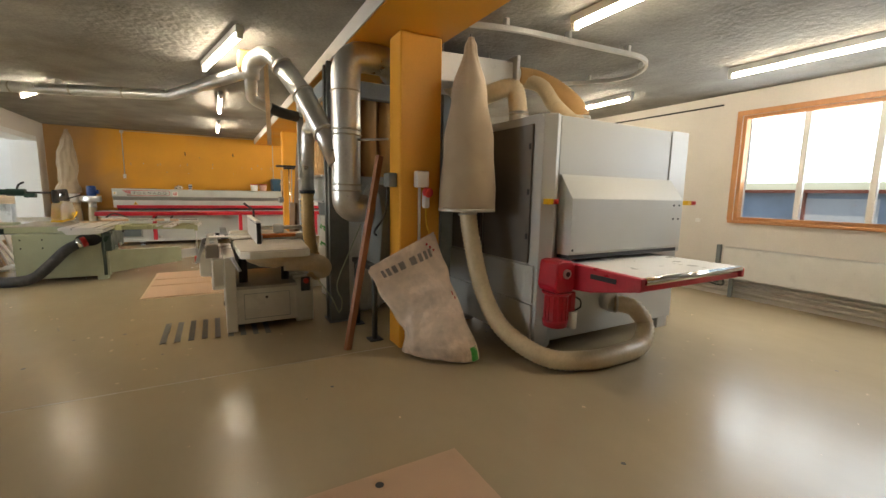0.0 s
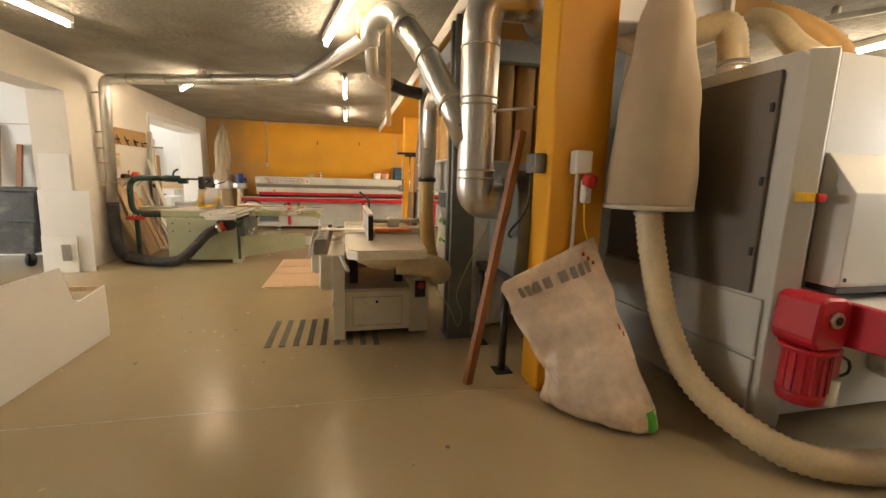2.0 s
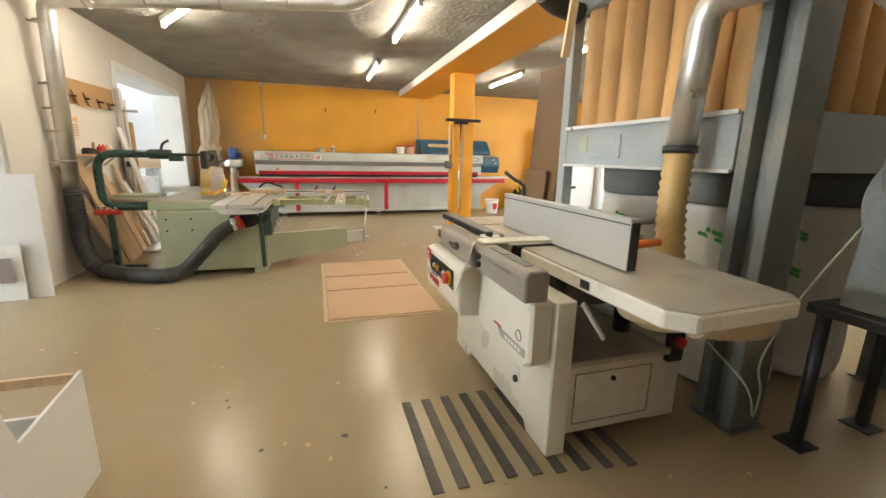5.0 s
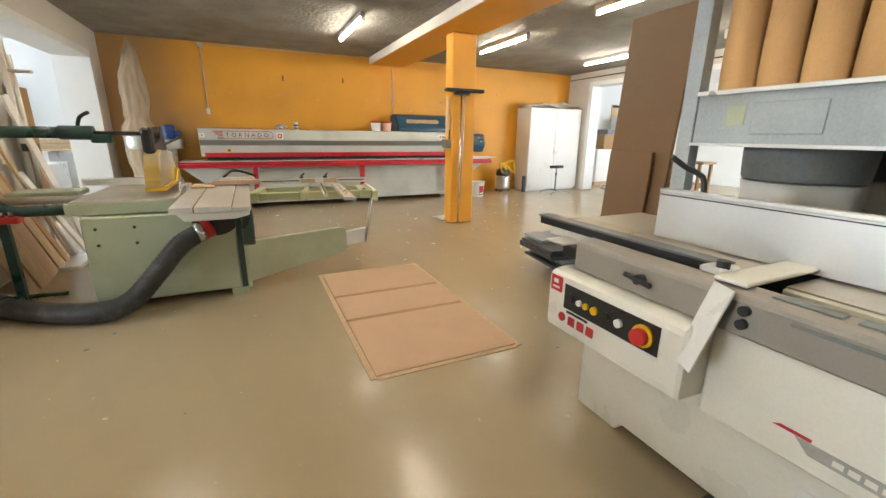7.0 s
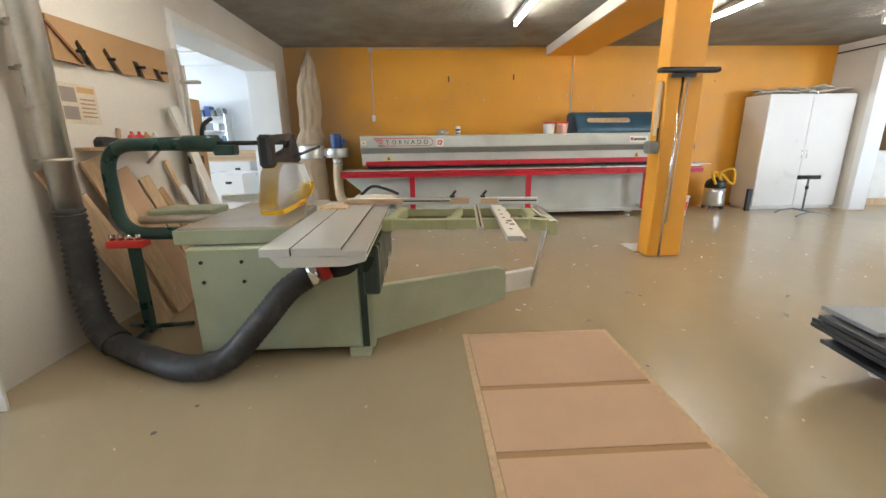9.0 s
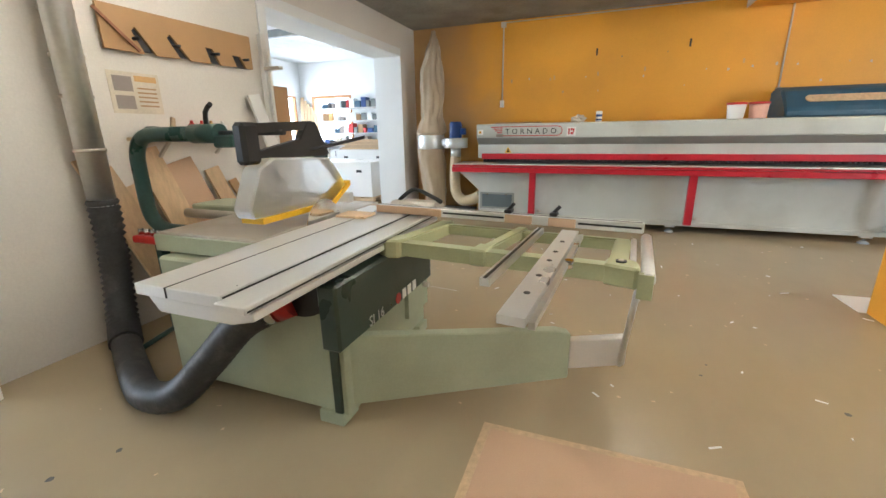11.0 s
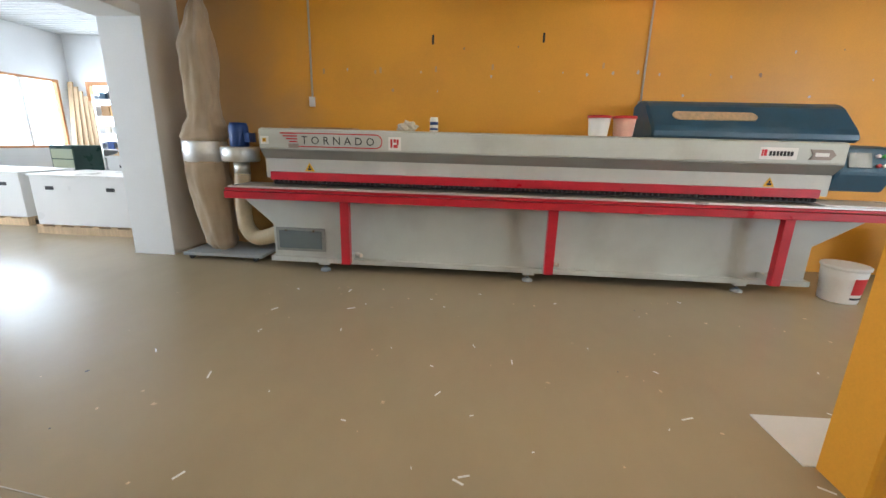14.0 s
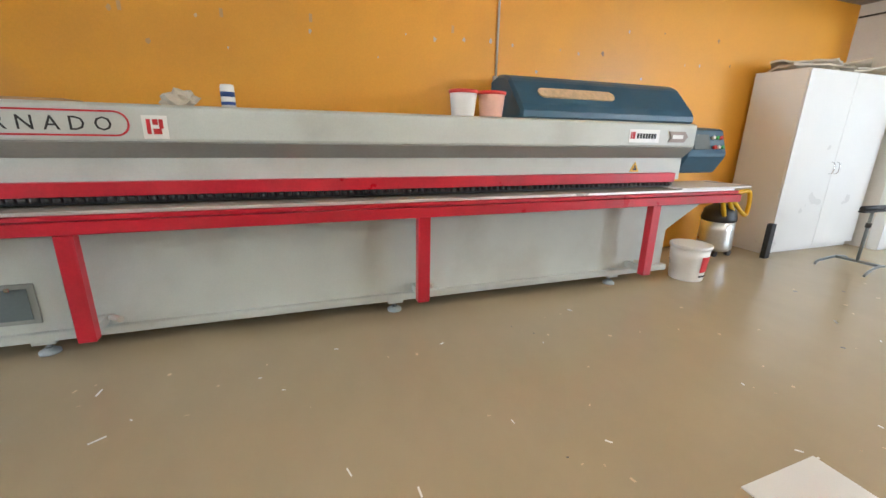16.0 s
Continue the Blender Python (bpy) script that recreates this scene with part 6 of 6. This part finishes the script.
part("text_lines", boxes(*[(WX + 0.0065, 9.27, 1.72 - 0.03 * i, WX + 0.008, 9.41, 1.73 - 0.03 * i) for i in range(5)], bev=0), CARTON, ps)
sh = thing("wall_shelf", (-3.55, 9.5, 1.38), "small wooden wall shelf holding hand tools", "shelf")
part("shelf_board", boxes((WX + 0.002, 9.12, 1.36, -3.46, 9.95, 1.385)), TIMBER, sh)
part("bracket", slab((-3.63, 9.3, 1.24), (-3.5, 9.3, 1.355), 0.02, 0.02), STEEL, sh)
part("bracket", slab((-3.63, 9.8, 1.24), (-3.5, 9.8, 1.355), 0.02, 0.02), STEEL, sh)
pl2 = thing("hand_plane", (-3.55, 9.3, 1.386), "dark hand plane lying on the wall shelf", "hand plane")
part("body", prism([(9.16, 1.386), (9.42, 1.386), (9.42, 1.42), (9.34, 1.45), (9.2, 1.46), (9.16, 1.43)], -3.58, -3.51, "x", bev=0.006), BLACK, pl2)
part("handle", prism([(9.36, 1.43), (9.40, 1.43), (9.41, 1.52), (9.38, 1.53)], -3.56, -3.53, "x", bev=0.008), TIMBER, pl2)
for i, (y, m) in enumerate(((9.55, RED_LID), (9.64, RED_LID), (9.73, FELT), (9.84, WHITE_PLASTIC))):
    single("glue_bottle", lathe(ring_profile([(0.03, 0), (0.034, 0.01), (0.034, 0.08), (0.012, 0.1), (0.01, 0.12)], 2), (-3.55, y, 1.386), 14), m, "small plastic bottle on the wall shelf", "bottle", (-3.55, y, 1.386), "bottles on the wall shelf")
random.seed(11)
for i, (y, h, w, out, m) in enumerate(((8.78, 1.25, 0.09, 0.42, TIMBER), (8.88, 1.18, 0.16, 0.36, TIMBER), (9.05, 1.05, 0.07, 0.3, TIMBER), (9.2, 1.3, 0.2, 0.34, TIMBER), (9.45, 1.2, 0.24, 0.3, FIBRE), (9.62, 0.95, 0.05, 0.22, REDWOOD), (9.75, 1.12, 0.14, 0.3, TIMBER), (9.95, 1.0, 0.08, 0.28, MDF), (10.1, 1.25, 0.05, 0.26, TIMBER), (10.2, 1.1, 0.05, 0.3, WHITE_BOARD))):
    single("timber_offcut", slab((WX + 0.02 + out, y + 0.25 + 0.04 * (i % 3), 0.0), (WX + 0.03, y, h), w, 0.022, up=(1, 0, 0)), m, "raw timber offcut leaning on the plaster wall", "timber", (WX + out, y, 0), "offcuts leaning on the wall")
single("white_plank", slab((-3.25, 10.55, 0.0), (-3.60, 10.28, 1.75), 0.14, 0.025, up=(1, 0, 0)), WHITE_BOARD, "long white plank leaning on the wall by the opening", "plank", (-3.25, 10.5, 0))
single("white_plank", slab((-3.2, 10.35, 0.0), (-3.6, 10.2, 1.0), 0.1, 0.02, up=(1, 0, 0)), WHITE_BOARD, "white plank leaning on the wall", "plank", (-3.2, 10.35, 0))
cl = thing("clamp_rail", (-3.5, 10.5, 0), "tall aluminium bar clamp with brown boards at the opening", "bar clamp")
part("bar", boxes((-3.63, 10.45, 0.1, -3.58, 10.51, 2.3)), ALU, cl)
part("bar", boxes((-3.57, 10.47, 0.1, -3.54, 10.50, 2.15)), ALU, cl)
part("jaw", boxes((-3.58, 10.44, 1.98, -3.40, 10.50, 2.01)), STEEL, cl)
part("jaw", boxes((-3.62, 10.43, 1.2, -3.50, 10.52, 1.28)), BLACK, cl)
single("brown_board", boxes((-3.64, 10.52, 0.4, -3.56, 10.72, 1.85)), CARTON, "tall brown board standing at the opening", "board", (-3.6, 10.6, 0.4))
vise = thing("pedestal_clamp", (-3.3, 8.95, 0), "green pedestal clamp with red jaw by the wall", "clamp stand")
part("post", boxes((-3.33, 8.92, 0.02, -3.27, 8.98, 0.7)), TUBE_GREEN, vise)
for a in (30, 150, 270):
    part("leg", rod((-3.3, 8.95, 0.06), (-3.3 + 0.28 * math.cos(radians(a)), 8.95 + 0.28 * math.sin(radians(a)), 0.015), 0.018, 8), TUBE_GREEN, vise)
part("jaw", boxes((-3.42, 8.84, 0.70, -3.16, 8.94, 0.75), bev=0.01), RED_LID, vise, "red jaw")
for k in range(4):
    part("screw", rod((-3.40 + 0.06 * k, 8.9, 0.75), (-3.40 + 0.06 * k, 8.9, 0.79), 0.02), CHROME, vise)
single("floor_rack", boxes((-3.5, 9.9, 0.0, -3.2, 10.5, 0.04)), ALU, "low aluminium rail on the floor by the wall", "rail", (-3.3, 10.2, 0))

# white panels at the pillar
for x0, x1, y, z, t, m, lab in ((-4.14, -3.5, 8.04, 1.2, 2, WHITE_BOARD, "white melamine board leaning on the pillar"), (-4.1, -3.72, 8.085, 1.72, 1, WHITE_BOARD, "tall white board leaning on the pillar"), (-4.12, -3.68, 7.98, 0.55, 3, WHITE_PLASTIC, "white flat printed carton leaning on the pillar")):
    single("white_board", moved(boxes((x0, -0.01, 0, x1, 0.01, z), bev=0.003), Matrix.Translation((0, y, 0)) @ pose(0, 0, 0, -t, 0, 0)), m, lab, "board", (x0, y, 0), "boards at the pillar")
single("carton_label", boxes((-3.86, 7.955, 0.18, -3.74, 7.958, 0.42), bev=0), GREY_INK, "small printed label on the white carton", "label", (-3.8, 7.96, 0.2))

# ---- cut white panels in the foreground ----
wp = thing("cut_board", (-2.0, 4.3, 0), "white cut-out panel leaning on a low frame", "panel")
lean = Matrix.Translation((-1.95, 0, 0)) @ pose(0, 0, 0, 0, -11, 0)
part("face", moved(prism([(2.4, 0.0), (5.17, 0.0), (5.335, 0.44), (4.875, 0.395), (4.845, 0.715), (2.4, 0.715)], -0.009, 0.009, "x", bev=0.002), lean), WHITE_BOARD, wp)
part("rear_panel", boxes((-2.62, 2.5, 0.0, -2.60, 5.3, 0.42), bev=0.002), WHITE_BOARD, wp)
part("end_panel", boxes((-2.598, 5.09, 0.0, -2.06, 5.108, 0.36), bev=0.002), WHITE_BOARD, wp)
part("rail", boxes((-2.60, 5.304, 0.385, -2.052, 5.325, 0.43), bev=0.002), TIMBER, wp)

# ---- things seen through the first opening ----
bn = thing("waste_container", (-5.1, 9.0, 0), "worn black wheeled waste container", "container")
part("tub", prism([(-5.75, 0.22), (-4.55, 0.22), (-4.45, 1.17), (-5.85, 1.17)], 8.72, 9.45, "y", bev=0.02), BIN, bn)
part("rim", boxes((-5.9, 8.67, 1.16, -4.40, 9.5, 1.21), bev=0.012), BIN, bn)
part("band", boxes((-5.82, 8.705, 0.7, -4.48, 8.72, 0.74), bev=0.003), BIN, bn)
for x in (-5.6, -4.7):
    for y in (8.85, 9.32):
        w = part("wheel", rod((x - 0.025, y, 0.1), (x + 0.025, y, 0.1), 0.1, 20), BLACK, bn)
        part("fork", boxes((x - 0.04, y - 0.04, 0.1, x - 0.03, y + 0.04, 0.22), (x + 0.03, y - 0.04, 0.1, x + 0.04, y + 0.04, 0.22), bev=0), GALV, w)
part("label", boxes((-5.4, 8.695, 0.96, -5.1, 8.70, 1.02), bev=0), RED_INK, bn)
bn.location += Vector((0.1, -0.34, 0))
for i, (x, h) in enumerate(((-5.62, 2.1), (-5.53, 2.25), (-5.45, 2.2), (-5.2, 1.9))):
    single("wooden_post", slab((x, 9.1 + 0.05 * i, 0.3), (x - 0.05 + 0.03 * i, 9.5, h), 0.07, 0.05), REDWOOD if i % 2 else TIMBER, "sawn wooden post standing in the waste container", "post", (x, 9.1, 0.3), "posts in the container")
for i in range(5):
    single("leaning_board", moved(boxes((-0.009, -0.5, 0, 0.009, 0.45, 1.15 - 0.12 * i), bev=0.002), Matrix.Translation((-3.95 + 0.06 * i, 5.9 + 0.06 * i, 0)) @ pose(0, 0, 0, 0, -7 - i, 0)), MDF if i % 2 else CARTON, "brown board leaning at the opening of the side room", "board", (-3.95 + 0.06 * i, 5.9, 0), "brown boards at the opening")
single("wall_cable", rod((-9.5, 9.54, 2.2), (-4.2, 9.54, 2.25), 0.008, 6), CABLE, "thin cable along the white partition", "cable", (-7, 9.54, 2.2))
single("wall_cable", sweep(spline([(-6.2, 9.54, 2.2), (-6.22, 9.53, 1.6), (-6.0, 9.5, 0.9), (-5.95, 9.5, 0.3)]), 0.009, 6), BLACK, "dark cable hanging down the white partition", "cable", (-6.2, 9.54, 1.6))

# ---- side hall ----
def pallet_box(x, y, w, d, h, label):
    p = thing("pallet", (x, y, 0), "wooden pallet under a white crate", "pallet", "pallets in the side hall")
    for k in range(3):
        part("runner", boxes((x - w / 2, y - d / 2 + k * (d - 0.1) / 2, 0.0, x + w / 2, y - d / 2 + 0.1 + k * (d - 0.1) / 2, 0.1), bev=0), TIMBER, p)
    for k in range(6):
        part("slat", boxes((x - w / 2 + k * (w - 0.1) / 5, y - d / 2, 0.102, x - w / 2 + 0.1 + k * (w - 0.1) / 5, y + d / 2, 0.125), bev=0), TIMBER, p)
    b = thing("white_crate", (x, y, 0.127), label, "crate", "crates in the side hall")
    part("body", boxes((x - w / 2 + 0.02, y - d / 2 + 0.02, 0.127, x + w / 2 - 0.02, y + d / 2 - 0.02, h)), WHITE_BOARD, b)
    part("lid", boxes((x - w / 2, y - d / 2, h + 0.002, x + w / 2, y + d / 2, h + 0.03)), WHITE_BOARD, b)
    for dx in (-0.3, 0.3):
        part("hand_hole", boxes((x + dx * w - 0.06, y - d / 2 + 0.012, h - 0.18, x + dx * w + 0.06, y - d / 2 + 0.019, h - 0.13), bev=0), BLACK, b)


pallet_box(-5.5, 14.8, 1.5, 0.9, 0.80, "white crate with hand holes on a pallet")
pallet_box(-7.6, 15.2, 1.5, 0.9, 0.78, "white crate with hand holes on a pallet")
pallet_box(-6.2, 16.9, 1.6, 1.0, 0.95, "white crate under stacked sawn boards")
for i in range(7):
    single("sawn_board", boxes((-6.9 + 0.05 * (i % 3), 16.5 + 0.03 * i, 0.99 + i * 0.035, -4.7 - 0.1 * (i % 2), 17.2, 1.02 + i * 0.035), bev=0.002), TIMBER, "sawn board in a stack on a crate", "board", (-6, 16.9, 1 + i * 0.035), "stacked boards in the side hall")
gm = thing("green_tool_cabinet", (-6.6, 13.5, 0), "green steel drawer cabinet in the side hall", "tool cabinet")
part("body", boxes((-8.3, 16.6, 0, -7.8, 17.2, 1.15)), TUBE_GREEN, gm)
for k in range(5):
    part("drawer", boxes((-8.27, 16.585, 0.1 + k * 0.2, -7.83, 16.598, 0.28 + k * 0.2)), PALE_GREEN, gm)
rk = thing("shelf_rack", (-7.6, 18.2, 0), "shelf rack filled with coloured boxes and tins", "shelf")
for x in (-8.6, -6.6):
    part("upright", boxes((x - 0.02, 18.05, 0, x + 0.02, 18.45, 2.2)), GALV, rk)
for k in range(6):
    part("shelf_board", boxes((-8.58, 18.05, 0.3 + k * 0.36, -6.62, 18.45, 0.325 + k * 0.36)), WHITE_BOARD, rk)
random.seed(21)
pool = (RED_LID, MOTOR_BLUE, CARTON, WHITE_PLASTIC, CARTON, BLUE, BLACK, GREY_INK, FELT, GREY_POST, PAPER, WHITE_PLASTIC)
for k in range(6):
    x = -8.5
    while x < -6.75:
        w, h = random.uniform(0.08, 0.2), random.uniform(0.12, 0.28)
        single("storage_box", boxes((x, 18.1, 0.326 + k * 0.36, x + w, 18.35, 0.326 + k * 0.36 + h)), random.choice(pool), "coloured storage box on the shelf rack", "box", (x, 18.2, 0.326 + k * 0.36), "boxes on the shelf rack")
        x += w + random.uniform(0.01, 0.06)
for i in range(6):
    single("leaning_timber", slab((-9.3 + 0.12 * i, 18.0 + 0.05 * i, 0), (-9.45 + 0.1 * i, 18.42, 2.5 - 0.1 * i), 0.12, 0.03), TIMBER, "long timber leaning in the hall corner", "timber", (-9.3, 18, 0), "timber in the hall corner")
for a in ((-8.8, 11.4, -4.4, 11.5), (-8.8, 14.5, -4.4, 14.6)):
    single("crane_beam", boxes((a[0], a[1], 3.3, a[2], a[3], 3.44)), GREY_POST, "dark grey steel beam below the hall ceiling", "beam", (a[0], a[1], 3.4))
for x, y in ((-6.0, 13.0), (-6.0, 16.3), (-8.0, 13.0)):
    h = thing("hall_lamp", (x, y, 3.4), "unlit fluorescent lamp in the side hall", "ceiling lamp", "lamps in the side hall")
    part("casing", boxes((x - 0.75, y - 0.08, 3.42, x + 0.75, y + 0.08, 3.49)), GALV, h)
    part("tube", rod((x - 0.72, y, 3.39), (x + 0.72, y, 3.39), 0.02), WHITE_PLASTIC, h)
    part("hanger", boxes((x - 0.02, y - 0.02, 3.38, x + 0.02, y + 0.02, 3.42), bev=0), GALV, h)

# ---- neighbouring room ----
tc = thing("white_locker", (8.9, 13.6, 0), "tall white two-door locker in the neighbouring room", "locker")
part("body", boxes((9.1, 13.95, 0.0, 10.0, 14.65, 2.05)), WHITE_BOARD, tc)
for a, b in ((9.105, 9.545), (9.555, 9.995)):
    d = part("door", boxes((a, 13.93, 0.06, b, 13.948, 2.04), bev=0.002), WHITE_BOARD, tc)
    part("handle", boxes((b - 0.06 if a < 9.3 else a + 0.04, 13.91, 0.95, b - 0.04 if a < 9.3 else a + 0.06, 13.929, 1.1), bev=0.002), CHROME, d)
for i, (x, y, z, w, h, m, lab) in enumerate(((8.3, 14.2, 0.13, 0.8, 0.95, WHITE_PLASTIC, "white wrapped stack on a pallet"), (8.4, 14.2, 1.085, 0.55, 0.42, CARTON, "brown cardboard box on a wrapped stack"), (8.42, 14.2, 1.51, 0.4, 0.14, GREY_STACK, "grey box on a cardboard box"))):
    single("packed_box", boxes((x - w / 2, y - 0.3, z, x + w / 2, y + 0.3, z + h), bev=0.01), m, lab, "box", (x, y, z))
pt = thing("pallet", (8.3, 14.2, 0), "wooden pallet under a wrapped stack", "pallet")
for k in range(3):
    part("runner", boxes((7.85, 13.85 + 0.3 * k, 0, 8.75, 13.95 + 0.3 * k, 0.1), bev=0), TIMBER, pt)
part("deck", boxes((7.85, 13.85, 0.102, 8.75, 14.55, 0.128)), TIMBER, pt)
tr = thing("wooden_trestle", (8.0, 11.2, 0), "brown wooden trestle in the neighbouring room", "trestle")
for y in (10.7, 11.7):
    for x in (7.85, 8.25):
        part("leg", boxes((x - 0.03, y - 0.03, 0, x + 0.03, y + 0.03, 0.85)), DARK_BOARD, tr)
    part("rail", boxes((7.82, y - 0.025, 0.32, 8.28, y + 0.025, 0.38)), DARK_BOARD, tr)
part("top", boxes((7.8, 10.6, 0.852, 8.3, 11.8, 0.90)), DARK_BOARD, tr)
part("shelf", boxes((7.84, 10.68, 0.382, 8.26, 11.72, 0.40)), DARK_BOARD, tr)
wf = thing("notice_frame", (10.0, 14.98, 2.0), "framed notice with dark heading on the white wall", "notice")
part("frame", boxes((9.4, 14.96, 1.9, 10.3, 14.995, 2.45)), TIMBER, wf)
part("heading", boxes((9.43, 14.95, 2.36, 10.27, 14.958, 2.43), bev=0), INK, wf)

# ---- radiator under the window ----
ra = thing("radiator", (6.88, 1.2, 0.28), "long white panel radiator with skirting pipes", "radiator")
part("panel", boxes((6.84, -1.6, 0.30, 6.87, 3.34, 0.76), bev=0.008), WHITE_PLASTIC, ra)
part("rear_panel", boxes((6.90, -1.6, 0.30, 6.92, 3.34, 0.76), bev=0.004), WHITE_PLASTIC, ra)
part("grille", boxes((6.84, -1.6, 0.762, 6.92, 3.34, 0.77), bev=0.002), GALV, ra)
for y in (3.2, 1.2, -0.8):
    part("stand", boxes((6.86, y - 0.03, 0.0, 6.9, y + 0.03, 0.30)), GREY_POST, ra)
part("side_post", boxes((6.80, 3.36, 0.2, 6.85, 3.42, 0.80)), GREY_POST, ra)
for z in (0.09, 0.17, 0.24):
    single("skirting_pipe", rod((6.91, -2.9, z), (6.91, 3.9, z), 0.022, 10), STEEL, "grey heating pipe along the foot of the wall", "pipe", (6.91, 0.5, z), "heating pipes")
single("wall_outlet", boxes((6.935, 3.78, 1.12, 6.948, 3.86, 1.18), bev=0.002), WHITE_PLASTIC, "small outlet on the plastered wall", "outlet", (6.94, 3.8, 1.15))

# ---- dust, chips and marks on the floor ----
random.seed(5)
bm = bmesh.new()
for _ in range(420):
    x, y = random.uniform(-3.2, 5.5), random.uniform(0.5, 13.0)
    s, a = random.uniform(0.004, 0.014), random.uniform(0, 6.3)
    c, d = math.cos(a) * s, math.sin(a) * s
    k = random.uniform(0.25, 1.0)
    q = [bm.verts.new((x + u * c - v * d * k, y + u * d + v * c * k, 0.003)) for u, v in ((-1, -1), (1, -1), (1, 1), (-1, 1))]
    bm.faces.new(q)
    p = bm.verts.new((x, y, 0.006))
    for i in range(4):
        bm.faces.new((q[i], q[(i + 1) % 4], p))
single("wood_chips", bm, TIMBER, "scattered small wood chips on the workshop floor", "wood chips", kind="stuff")
bm = bmesh.new()
for _ in range(80):
    x, y, a, s = random.uniform(-2.6, 4.0), random.uniform(8.6, 13.0), random.uniform(0, 6.3), random.uniform(0.003, 0.010)
    e = Vector((math.cos(a), math.sin(a), 0)) * s * random.uniform(1, 4)
    slab((x - e.x, y - e.y, 0.002), (x + e.x, y + e.y, 0.002), s, 0.003, bm)
single("paint_flecks", bm, WHITE_PLASTIC, "small white edging scraps scattered on the floor", "scraps", kind="stuff")
bm = bmesh.new()
for _ in range(70):
    x, y, r = random.uniform(-3.0, 5.0), random.uniform(1.0, 13.0), random.uniform(0.006, 0.022)
    bm.faces.new([bm.verts.new((x + r * random.uniform(0.6, 1) * math.cos(a), y + r * random.uniform(0.6, 1) * math.sin(a), 0.0012)) for a in (2 * math.pi * k / 9 for k in range(9))])
single("floor_spots", bm, SLOT, "small dark stains on the workshop floor", "stain", kind="stuff")

# joints in the floor coating and filler patches on the orange wall
for a, b in (((-3.6, 10.6, 0.0006), (-1.6, 10.35, 0.0006)), ((-1.9, 3.64, 0.0006), (2.2, 3.58, 0.0006))):
    single("floor_joint", slab(a, b, 0.005, 0.001), CABLE, "thin pale joint line in the floor coating", "joint", a, "joints in the floor", "structure")
random.seed(31)
for i in range(26):
    x, z = -1.9 + i * 0.27 + random.uniform(-0.06, 0.06), random.choice((2.16, 2.18, 2.2, 2.44, 1.98)) + random.uniform(-0.02, 0.02)
    r = random.uniform(0.006, 0.02)
    single("wall_mark", prism([(x + r * random.uniform(0.6, 1.1) * math.cos(k), z + r * random.uniform(0.7, 1.6) * math.sin(k)) for k in (0, 0.8, 1.6, 2.4, 3.2, 4, 4.8, 5.5)], NY - 0.003, NY - 0.001, "y"), random.choice((TIMBER, FELT, MDF, CABLE)), "small filled drill hole in the orange wall", "mark", (x, NY, z), "marks on the orange wall", "structure")
single("air_hose", sweep(spline([(1.42, 4.4, 1.15), (1.3, 4.5, 0.8), (1.18, 4.55, 0.45), (1.24, 4.56, 0.25), (1.2, 4.55, 0.12), (1.12, 4.55, 0.3), (1.0, 4.72, 0.5)], 0.05), 0.006, 8), PALE_GREEN, "thin greenish air hose hanging at the steel post", "hose", (1.2, 4.5, 0.4))
